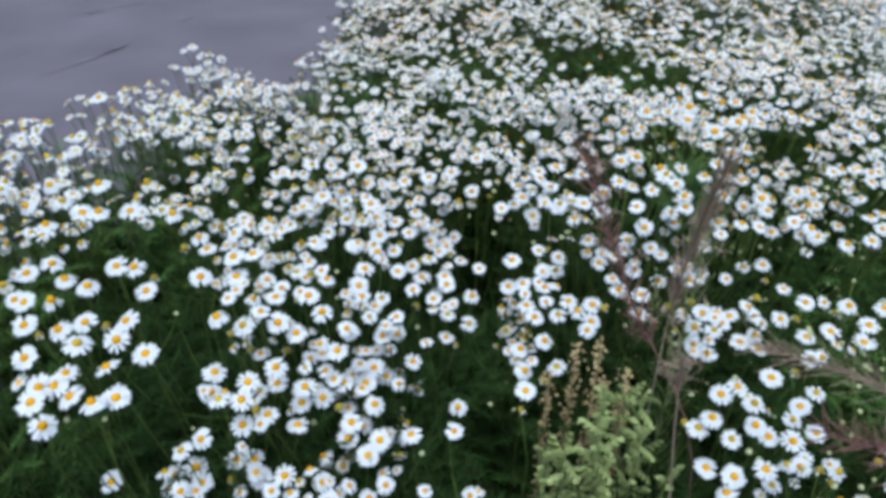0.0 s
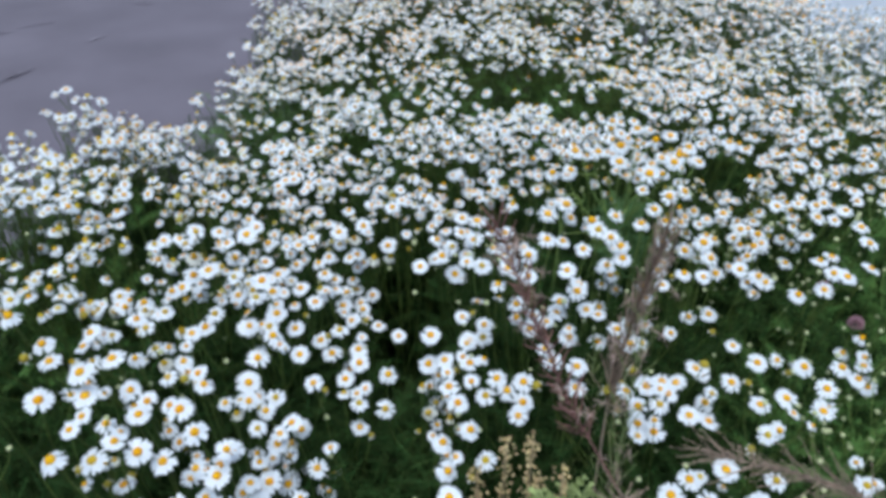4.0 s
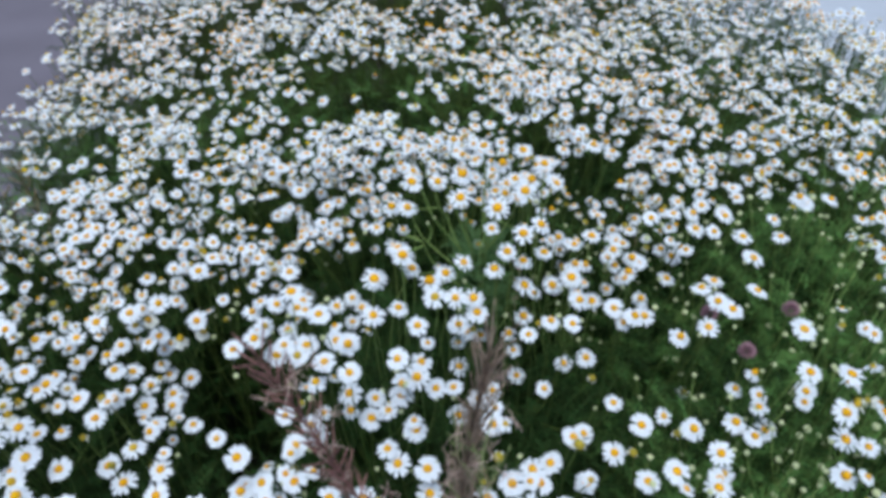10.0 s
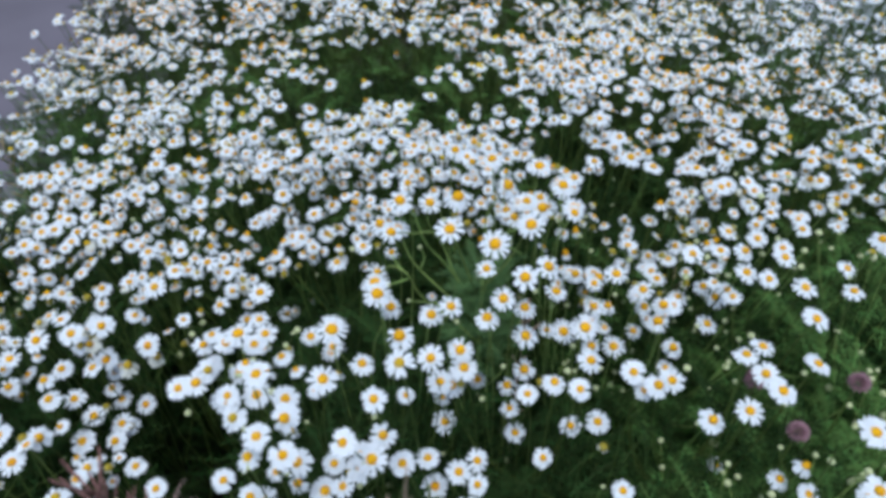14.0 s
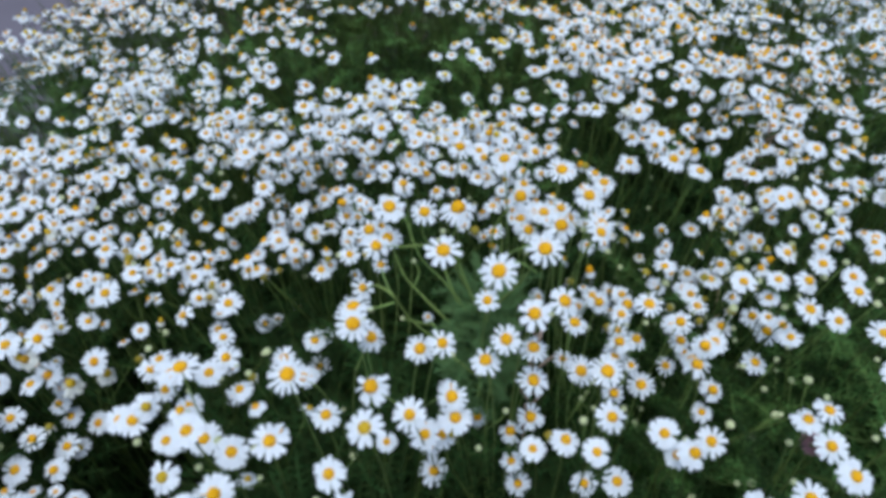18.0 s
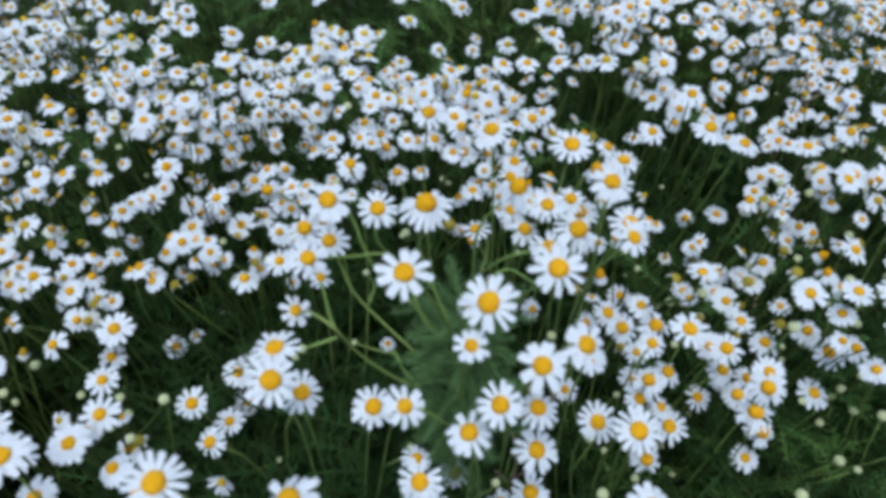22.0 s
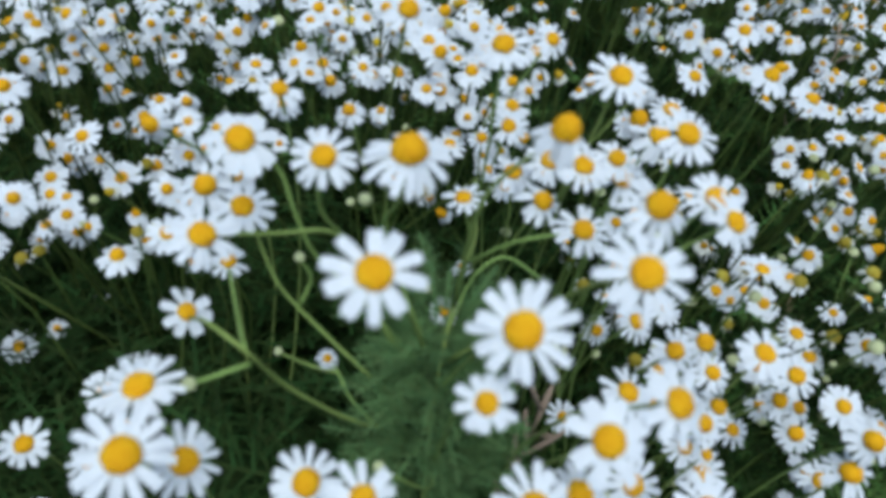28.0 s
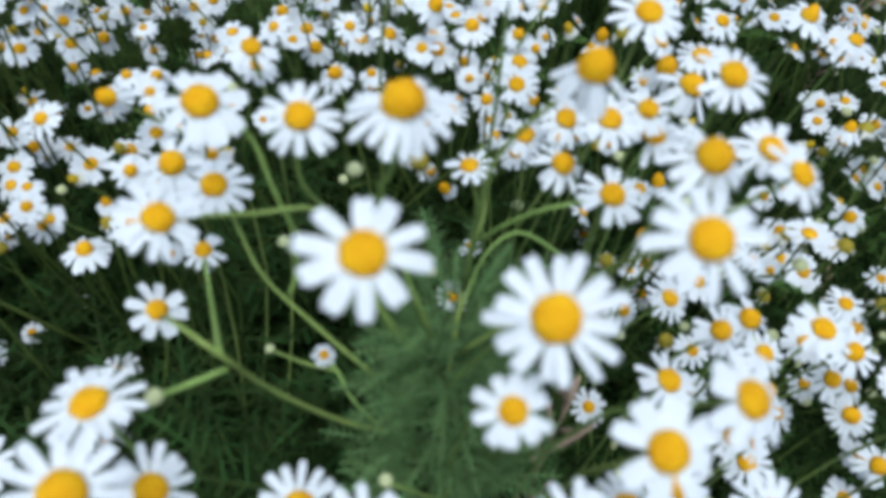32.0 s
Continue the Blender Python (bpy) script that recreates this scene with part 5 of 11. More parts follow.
bloom_plant(0.446, 0.729, 0, 114, [
    (0.374, 0.6924, 0.5942, 27, 8, 0.03, -0.15),
    (0.3782, 0.6803, 0.5866, 27, 2, 0.18, -0.19),
    (0.3939, 0.6492, 0.5818, 27, 2, -0.22, -0.12),
    (0.3992, 0.705, 0.5765, 27, 2, -0.45, 0.06),
    (0.4188, 0.6892, 0.6222, 25, 80, 0.04, -0.06),
    (0.4208, 0.6608, 0.6038, 20, 16, 0.22, -0.48),
    (0.4306, 0.6819, 0.5628, 27, 26, -0.07, -0.37),
    (0.4378, 0.733, 0.5685, 27, 8, 0.22, -0.12),
    (0.4394, 0.8541, 0.6219, 17, 80, 0.06, -0.41),
    (0.4816, 0.6548, 0.5852, 26, 8, 0.05, -0.15),
    (0.5023, 0.8205, 0.544, 20, 80, 0.32, -0.36),
    (0.5342, 0.8405, 0.62, 15, 80, 0.02, -0.21),
    (0.5923, 0.6563, 0.6167, 23, 26, 0, -0.23),
])
bloom_plant(-0.244, 0.731, 0, 46, [
    (-0.2707, 0.6981, 0.7037, 21, 2, -0.41, -0.08),
    (-0.2671, 0.7145, 0.7063, 25, 26, -0.41, -0.5),
    (-0.2607, 0.6857, 0.6927, 19, 16, -0.29, -0.24),
    (-0.2594, 0.7388, 0.6793, 20, 16, -0.07, -0.18),
    (-0.256, 0.695, 0.725, 22, 8, -0.31, -0.29),
    (-0.2503, 0.7806, 0.6463, 14, 44, -0.57, -0.08),
    (-0.2408, 0.7985, 0.6749, 25, 26, 0, -0.06),
    (-0.2317, 0.6818, 0.6562, 21, 8, -0.12, 0.01),
    (-0.23, 0.7311, 0.6433, 17, 80, 0.38, -0.14),
    (-0.2288, 0.7157, 0.6611, 21, 26, -0.07, -0.07),
    (-0.228, 0.741, 0.7, 22, 8, 0.13, -0.17),
    (-0.2265, 0.6622, 0.7182, 27, 8, -0.18, 0.01),
    (-0.2256, 0.701, 0.6733, 16, 2, 0.48, 0.08),
])
bloom_plant(-0.341, 0.739, 0, 45, [
    (-0.503, 0.6996, 0.7628, 27, 26, -0.39, -0.53),
    (-0.4844, 0.7292, 0.7742, 27, 26, -0.15, -0.35),
    (-0.443, 0.6789, 0.7829, 27, 16, 0.21, 0.02),
    (-0.3705, 0.7466, 0.7662, 27, 44, -0.17, -0.09),
    (-0.3483, 0.7698, 0.7163, 19, 26, -0.19, -0.03),
    (-0.3057, 0.6585, 0.729, 20, 80, 0.12, -0.68),
    (-0.3021, 0.7312, 0.6143, 21, -8, -0.31, -0.88),
    (-0.3011, 0.7752, 0.6795, 23, 80, -0.4, -0.15),
    (-0.294, 0.7862, 0.6398, 16, -8, 0.58, -0.9),
    (-0.2925, 0.7373, 0.6314, 14, 26, 0.11, -0.49),
    (-0.288, 0.666, 0.74, 24, 26, -0.1, -0.21),
    (-0.2862, 0.6948, 0.6844, 16, 44, -0.25, -0.22),
    (-0.2832, 0.7754, 0.6872, 19, 16, -0.54, -0.2),
    (-0.273, 0.7306, 0.6789, 20, 26, -0.29, -0.24),
])
bloom_plant(0.080, 0.741, 0, 64, [
    (0.0214, 0.6862, 0.5408, 15, 80, 0.3, -0.07),
    (0.0398, 0.7086, 0.5598, 27, 16, 0.19, -0.51),
    (0.0451, 0.7536, 0.5724, 27, 26, 0.17, -0.29),
    (0.0792, 0.7004, 0.5238, 14, 80, 0.72, 0.09),
    (0.0867, 0.7373, 0.563, 21, 66, 0.24, 0.41),
    (0.0909, 0.7517, 0.4973, 14, 26, -0.28, -0.81),
    (0.0925, 0.7107, 0.5444, 25, 44, -0.26, -0.42),
    (0.0947, 0.7362, 0.6045, 27, 26, 0.04, -0.27),
    (0.0965, 0.6972, 0.5169, 16, 26, 0.2, -0.29),
    (0.098, 0.746, 0.598, 18, 2, 0.04, -0.51),
    (0.0989, 0.7478, 0.6416, 27, 8, -0.09, -0.19),
    (0.099, 0.7858, 0.5092, 24, 8, -0.29, -0.18),
    (0.1009, 0.7172, 0.4888, 19, -8, 0.98, 0.04),
])
bloom_plant(0.342, 0.755, 0, 113, [
    (0.305, 0.8018, 0.7457, 26, 16, -0.14, -0.23),
    (0.3165, 0.6613, 0.6177, 27, 8, 0.38, 0.08),
    (0.3193, 0.6831, 0.6073, 15, 80, -0.65, 0.11),
    (0.3221, 0.7989, 0.6111, 23, 2, -0.1, 0.07),
    (0.3271, 0.7959, 0.5649, 26, 8, -0.04, -0.36),
    (0.345, 0.6727, 0.6111, 27, 2, 0.07, -0.43),
    (0.346, 0.715, 0.592, 24, 80, -0.13, -0.33),
    (0.3484, 0.7423, 0.6109, 27, 2, -0.02, -0.25),
    (0.3513, 0.7918, 0.5754, 15, 80, -0.37, -0.49),
    (0.3579, 0.6555, 0.5972, 26, 16, 0.03, -0.27),
    (0.358, 0.732, 0.6211, 19, 16, 0.21, -0.35),
    (0.3634, 0.8631, 0.6241, 18, 80, 0.33, 0.06),
    (0.366, 0.678, 0.598, 19, 8, -0.23, -0.19),
    (0.3687, 0.804, 0.5844, 23, 8, 0.16, -0.39),
])
bloom_plant(0.125, 0.780, 0, 109, [
    (0.1062, 0.7657, 0.4987, 24, 16, 0.07, -0.49),
    (0.1075, 0.8297, 0.5021, 20, 8, -0.21, 0.3),
    (0.1119, 0.7908, 0.5248, 22, 26, -0.12, -0.33),
    (0.115, 0.738, 0.608, 24, 8, -0.23, -0.26),
    (0.1153, 0.7546, 0.519, 15, 80, -0.36, 0.18),
    (0.1202, 0.751, 0.5273, 22, 2, -0.55, 0.35),
    (0.1204, 0.7736, 0.5193, 16, -8, -0.17, -0.29),
    (0.1214, 0.7608, 0.4856, 20, 8, 0, 0.32),
    (0.1243, 0.735, 0.523, 16, 44, 0.49, -0.19),
    (0.1307, 0.7552, 0.5025, 20, 80, -0.11, -0.29),
    (0.138, 0.743, 0.606, 19, 2, 0.14, -0.4),
    (0.1381, 0.8113, 0.5085, 22, 80, 0.07, -0.75),
    (0.145, 0.763, 0.609, 20, 26, 0.08, -0.31),
    (0.1492, 0.7788, 0.5978, 27, 2, -0.13, -0.37),
])
bloom_plant(-0.101, 0.789, 0, 62, [
    (-0.079, 0.742, 0.647, 18, 8, 0.09, -0.18),
    (-0.086, 0.749, 0.6548, 27, 26, 0.05, -0.13),
    (-0.113, 0.758, 0.664, 22, 26, 0.11, -0.2),
    (-0.0782, 0.7611, 0.6206, 14, 16, -0.17, -0.49),
    (-0.0915, 0.7631, 0.6569, 24, 16, -0.15, -0.49),
    (-0.1206, 0.7793, 0.6436, 28, 8, 0.11, -0.32),
    (-0.0941, 0.7825, 0.7119, 27, 2, 0.04, -0.33),
    (-0.0672, 0.79, 0.6266, 24, 8, -0.02, -0.34),
    (-0.0864, 0.7901, 0.6533, 27, 2, 0.05, -0.27),
    (-0.1058, 0.7917, 0.634, 27, 8, -0.12, -0.03),
    (-0.1189, 0.7941, 0.5844, 23, -8, -0.37, -0.1),
    (-0.1226, 0.7963, 0.6513, 21, 8, -0.86, 0.49),
    (-0.1472, 0.8003, 0.6843, 15, 80, 0.47, -0.01),
])
bloom_plant(-0.192, 0.795, 0, 50, [
    (-0.2216, 0.7471, 0.6478, 25, 16, -0.17, -0.05),
    (-0.199, 0.75, 0.7, 21, 16, 0.03, -0.19),
    (-0.222, 0.754, 0.7, 18, 44, 0.15, -0.09),
    (-0.1891, 0.7557, 0.6638, 25, 66, -0.26, -0.24),
    (-0.1979, 0.7716, 0.6469, 16, 8, -0.05, -0.26),
    (-0.1725, 0.7838, 0.6433, 26, 8, -0.11, -0.28),
    (-0.199, 0.785, 0.701, 21, 26, -0.05, -0.49),
    (-0.2218, 0.7852, 0.6665, 21, 8, -0.04, 0.08),
    (-0.1589, 0.7887, 0.6597, 24, 16, -0, -0.38),
    (-0.189, 0.791, 0.701, 24, 8, -0.26, -0.39),
    (-0.2054, 0.8106, 0.6717, 14, 80, -0.22, -0.27),
    (-0.1551, 0.8143, 0.6574, 14, 26, -0.01, -0.26),
    (-0.1696, 0.8374, 0.6892, 28, 2, -0.06, -0.13),
])
bloom_plant(0.236, 0.812, 1, 11, [
    (0.2165, 0.776, 0.7326, 25, 26, -0.11, -0.71),
    (0.2826, 0.7803, 0.7343, 22, 16, -0.13, -0.28),
    (0.21, 0.7831, 0.6291, 23, 44, -0.22, -0.36),
    (0.2299, 0.7844, 0.6081, 27, 2, 0.03, -0.21),
    (0.2859, 0.7863, 0.6762, 24, 16, 0.02, -0.32),
    (0.2662, 0.7897, 0.6454, 27, 26, 0.01, -0.52),
    (0.2115, 0.7948, 0.6418, 27, 8, -0.24, -0.24),
    (0.144, 0.8048, 0.6156, 21, 2, 0.05, -0.35),
    (0.2455, 0.8081, 0.731, 25, 8, 0.14, -0.36),
    (0.2388, 0.8103, 0.6062, 22, 2, 0.03, -0.3),
    (0.1952, 0.8176, 0.7367, 24, 2, -0.09, -0.1),
    (0.3321, 0.8269, 0.7149, 24, 8, -0.09, -0.51),
    (0.2082, 0.8322, 0.6817, 25, 2, 0.19, -0.28),
])
bloom_plant(0.197, 0.819, 0, 110, [
    (0.1609, 0.8308, 0.5981, 16, 80, -0.07, -0.32),
    (0.164, 0.743, 0.6, 18, 26, 0.56, 0.03),
    (0.1682, 0.8126, 0.6919, 24, 16, -0.23, -0.47),
    (0.169, 0.782, 0.621, 23, 26, -0.11, -0.62),
    (0.1691, 0.8441, 0.6062, 20, -8, 0.24, 0.32),
    (0.1718, 0.8008, 0.5807, 27, 16, -0.19, -0.31),
    (0.182, 0.774, 0.693, 23, 26, -0.09, -0.05),
    (0.1821, 0.8285, 0.5778, 20, 8, 0.03, -0.25),
    (0.183, 0.843, 0.721, 18, 26, 0.08, 0.11),
    (0.2003, 0.8539, 0.6024, 18, 16, 0.38, 0.25),
    (0.252, 0.8039, 0.5971, 18, 80, -0.21, -0.06),
    (0.2638, 0.788, 0.6306, 28, 8, 0.11, -0.15),
    (0.2988, 0.7819, 0.6368, 23, 2, -0.14, -0.31),
])
bloom_plant(0.605, 0.823, 1, 17, [
    (0.5207, 0.8327, 0.6462, 24, 2, -0.2, -0.51),
    (0.53, 0.822, 0.631, 21, 16, -0.04, -0.48),
    (0.5366, 0.8135, 0.6481, 27, 26, 0.13, -0.35),
    (0.5658, 0.7678, 0.6531, 26, 26, 0.07, -0.37),
    (0.5669, 0.8378, 0.6165, 27, 8, -0.01, -0.5),
    (0.5973, 0.767, 0.6596, 25, 8, -0.18, -0.22),
    (0.6233, 0.8244, 0.6603, 24, 16, -0.03, 0.06),
    (0.6253, 0.7717, 0.6749, 26, 2, 0.13, -0.32),
    (0.6341, 0.8051, 0.6535, 25, 8, -0.3, -0.39),
    (0.6389, 0.8168, 0.4772, 24, 8, 0.25, -0.14),
    (0.641, 0.8287, 0.6628, 24, 8, 0.17, 0.04),
    (0.6825, 0.8038, 0.6593, 25, 2, 0.31, -0.07),
    (0.706, 0.8492, 0.6655, 27, 2, 0.16, -0.22),
])
bloom_plant(0.888, 0.825, 0, 141, [
    (0.9314, 0.7548, 0.5944, 18, 44, -0.32, -0.46),
    (0.8127, 0.758, 0.6063, 20, 8, -0.5, -0.51),
    (0.8049, 0.7818, 0.5903, 18, 80, -0.1, -0.08),
    (0.8757, 0.783, 0.6486, 14, 66, 0.31, -0.24),
    (0.889, 0.7925, 0.6464, 16, 8, 0.11, 0.25),
    (0.8104, 0.7959, 0.6047, 16, 8, 0.19, 0.45),
    (0.8732, 0.7976, 0.6213, 18, 26, 0.24, 0.08),
    (0.8749, 0.8012, 0.6448, 24, 2, -0.08, -0.03),
    (0.8626, 0.8095, 0.63, 17, 80, 0.19, -0.15),
    (0.8981, 0.8227, 0.6518, 14, 26, 0.16, -0.31),
    (0.9535, 0.8793, 0.585, 22, 8, -0.22, -0.14),
    (0.9859, 0.8912, 0.5747, 18, 80, -0.37, 0.07),
    (0.9706, 0.8989, 0.5809, 20, 26, 0.03, -0.85),
])
bloom_plant(0.431, 0.835, 1, 16, [
    (0.3493, 0.7937, 0.5878, 25, 8, 0.09, -0.17),
    (0.3552, 0.8627, 0.6248, 25, 16, -0.08, -0.45),
    (0.364, 0.7802, 0.5842, 21, 16, -0.15, -0.37),
    (0.3657, 0.8574, 0.6566, 28, 8, -0, -0.33),
    (0.412, 0.857, 0.582, 20, 16, -0.26, -0.29),
    (0.4265, 0.8498, 0.6119, 22, 2, -0.15, -0.21),
    (0.4366, 0.8128, 0.5552, 22, 16, 0.05, -0.49),
    (0.4479, 0.8398, 0.6388, 25, 26, 0.07, -0.09),
    (0.4674, 0.7609, 0.5257, 25, 2, 0.05, -0.39),
    (0.4675, 0.8248, 0.6432, 22, 2, 0.01, -0.48),
    (0.4741, 0.8445, 0.5539, 24, 16, -0.14, -0.32),
    (0.4814, 0.8427, 0.6598, 26, 16, 0.09, -0.43),
    (0.4905, 0.7515, 0.5863, 22, 8, -0.01, -0.17),
    (0.5004, 0.8396, 0.5612, 27, 8, -0.04, -0.32),
])
bloom_plant(-0.016, 0.852, 0, 67, [
    (-0.0283, 0.8043, 0.5655, 28, 8, -0.1, -0.19),
    (-0.031, 0.806, 0.594, 18, 80, 0.24, -0.21),
    (0.006, 0.8149, 0.5595, 27, 8, -0.11, -0.23),
    (-0.0086, 0.8228, 0.5145, 24, -8, -0.18, -0.8),
    (-0.0437, 0.8253, 0.5707, 26, 8, -0.11, -0.25),
    (0.011, 0.828, 0.568, 17, 2, -0.06, 0.02),
    (-0.0184, 0.8381, 0.5753, 27, 16, -0.03, 0.03),
    (-0.062, 0.8462, 0.5969, 15, 80, -0.1, -0.1),
    (0.0605, 0.85, 0.5455, 22, 2, 0.02, -0.36),
    (-0.0027, 0.8532, 0.5772, 22, 26, -0.23, -0.37),
    (-0.0488, 0.8599, 0.6085, 25, 2, 0.08, -0.21),
    (-0.02, 0.8639, 0.5071, 20, 80, -0.21, -0.29),
    (-0.0344, 0.869, 0.6191, 20, -8, -0.24, 0.18),
    (-0.0014, 0.8723, 0.5639, 24, 26, -0.02, -0.42),
])
bloom_plant(-0.114, 0.863, 0, 65, [
    (-0.111, 0.806, 0.667, 24, 16, -0.07, -0.11),
    (-0.132, 0.808, 0.699, 21, 16, -0.16, -0.44),
    (-0.0917, 0.8146, 0.6674, 27, 8, -0.01, -0.13),
    (-0.1347, 0.8164, 0.6636, 26, 2, -0.21, -0.2),
    (-0.1254, 0.8189, 0.6488, 20, 8, 0.81, 0.3),
    (-0.072, 0.836, 0.626, 18, 26, -0.08, -0.1),
    (-0.0966, 0.8413, 0.6232, 22, 2, -0.21, 0.03),
    (-0.1161, 0.842, 0.7363, 27, 8, -0.16, -0.3),
    (-0.147, 0.862, 0.711, 22, 8, -0.23, -0.11),
    (-0.1322, 0.8784, 0.6179, 25, 44, 0.04, 0.33),
    (-0.0713, 0.8927, 0.6068, 27, 8, -0.18, -0.11),
    (-0.1415, 0.8956, 0.6159, 20, 16, 0.1, -0.69),
    (-0.1271, 0.8978, 0.6133, 21, 66, -0.38, 0.14),
    (-0.0967, 0.9006, 0.5935, 18, 8, -0.19, -0.5),
])
bloom_plant(-0.192, 0.873, 0, 51, [
    (-0.1838, 0.8384, 0.6675, 14, 26, -0, -0.31),
    (-0.1655, 0.8441, 0.6416, 21, 26, -0.1, 0.22),
    (-0.211, 0.845, 0.7, 19, 44, -0.08, -0.01),
    (-0.1876, 0.8516, 0.6998, 27, 44, 0.17, -0.33),
    (-0.1905, 0.8521, 0.6521, 25, 16, -0.12, 0.13),
    (-0.1682, 0.855, 0.6781, 20, 44, 0, -0.14),
    (-0.2153, 0.8579, 0.6254, 19, 66, 0.05, -0.19),
    (-0.203, 0.8624, 0.6387, 18, 80, 0.1, -0.18),
    (-0.1987, 0.8642, 0.6617, 28, 2, 0.14, -0.39),
    (-0.1984, 0.8663, 0.6257, 23, 8, 0.2, -0.23),
    (-0.1555, 0.8695, 0.604, 16, 26, -0.68, -0.72),
    (-0.203, 0.878, 0.702, 21, 16, 0.18, -0.23),
    (-0.2214, 0.8817, 0.6075, 14, 26, 0.06, 0.27),
    (-0.1902, 0.8903, 0.7112, 24, 16, 0.05, -0.32),
])
bloom_plant(-0.122, 0.873, 1, 9, [
    (-0.4114, 0.6578, 0.781, 27, 2, 0.3, -0.23),
    (-0.3634, 0.6717, 0.7738, 27, 2, 0, -0.2),
    (-0.393, 0.6788, 0.8065, 27, 26, -0.12, -0.1),
    (-0.3225, 0.6891, 0.7581, 27, 44, -0.1, -0.04),
    (-0.0347, 0.8871, 0.6023, 27, 26, 0.27, -0.4),
    (-0.025, 0.906, 0.59, 18, 26, -0.21, -0.28),
    (-0.0174, 0.91, 0.5556, 27, 2, -0.09, -0.34),
    (0.0101, 0.9134, 0.5432, 25, 26, -0.07, -0.38),
    (-0.0415, 0.9378, 0.5947, 25, 26, -0.06, -0.15),
    (-0.013, 0.9411, 0.5543, 25, 8, 0.12, -0.3),
    (-0.0302, 0.9552, 0.5689, 25, 8, 0.09, -0.18),
    (0.0127, 0.9873, 0.5727, 21, 16, -0.04, -0.21),
    (0.04, 1.062, 0.631, 16, 8, -0.35, -0.48),
])
bloom_plant(0.408, 0.900, 2, 2, [
    (0.3641, 0.8672, 0.6701, 25, 8, -0.29, -0.49),
    (0.4295, 0.876, 0.6159, 25, 26, -0.19, -0.38),
    (0.3902, 0.8763, 0.6991, 25, 16, -0.07, -0.08),
    (0.4049, 0.8782, 0.719, 24, 8.13, 0, -0.4),
    (0.4292, 0.8799, 0.6621, 26, 8, 0.18, -0.41),
    (0.416, 0.8847, 0.5818, 23, 26, -0.16, -0.2),
    (0.4288, 0.889, 0.6918, 24, 16, 0.06, -0.13),
    (0.4267, 0.8894, 0.731, 26, 8.08, -0.1, -0.4),
    (0.365, 0.891, 0.647, 18, 8, 0.27, -0.08),
    (0.4503, 0.897, 0.7328, 25.5, 8.1, 0.4, -0.45),
    (0.3945, 0.9031, 0.7341, 18.5, 2.1, -0.1, -0.5),
    (0.3938, 0.9261, 0.5426, 22, 8, 0.12, -0.39),
])
bloom_plant(-0.256, 0.908, 0, 48, [
    (-0.2921, 0.9561, 0.5669, 21, 26, 0.16, -0.07),
    (-0.2857, 0.8583, 0.6304, 19, 26, 1.26, -0.3),
    (-0.2789, 0.8275, 0.645, 23, 26, 0.36, -0.43),
    (-0.2656, 0.9299, 0.6605, 19, 16, 0.68, 0.45),
    (-0.2623, 0.8744, 0.6509, 14, -8, 0.34, -0.66),
    (-0.2546, 0.9081, 0.6709, 14, 8, -0.35, -1.06),
    (-0.2519, 0.8883, 0.6343, 16, 2, 0.04, 0.15),
    (-0.243, 0.883, 0.7, 22, 16, 0.12, -0.14),
    (-0.2408, 0.9088, 0.6358, 19, 16, 0.33, 0.39),
    (-0.2401, 0.9065, 0.6882, 24, 2, -0.19, -0.33),
    (-0.239, 0.8987, 0.6526, 20, 8, 0.37, -0.32),
    (-0.2382, 0.8672, 0.6245, 27, -8, -0.62, -0.1),
    (-0.2344, 0.9439, 0.6359, 16, 8, -0.14, 0.11),
])
bloom_plant(0.002, 0.921, 0, 68, [
    (0.015, 0.875, 0.555, 18, 80, 0.08, -0.25),
    (0.0063, 0.8805, 0.5215, 14, 26, 0.17, -0.54),
    (-0.0425, 0.8805, 0.6131, 20, 80, 0.1, -0.08),
    (0.0325, 0.8857, 0.5346, 23, 8, 0.18, -0.06),
    (-0.015, 0.887, 0.562, 17, 26, -0.19, 0.03),
    (0.0183, 0.8918, 0.5443, 14, -8, 0.09, 0.07),
    (-0.0003, 0.8929, 0.546, 14, 8, -0.1, 0.18),
    (-0.0462, 0.9009, 0.5809, 22, 26, -0.14, -0.34),
    (0.0955, 0.9066, 0.6226, 24, 2, -0.06, -0.4),
    (0.0058, 0.9467, 0.5269, 25, 8, 0, -0.38),
    (0.008, 0.9555, 0.5084, 22, 16, -0.12, -0.19),
    (-0.0057, 0.9571, 0.5464, 17, 80, 0.09, 0.19),
    (-0.0517, 0.9622, 0.5964, 24, 26, -0.08, -0.16),
])
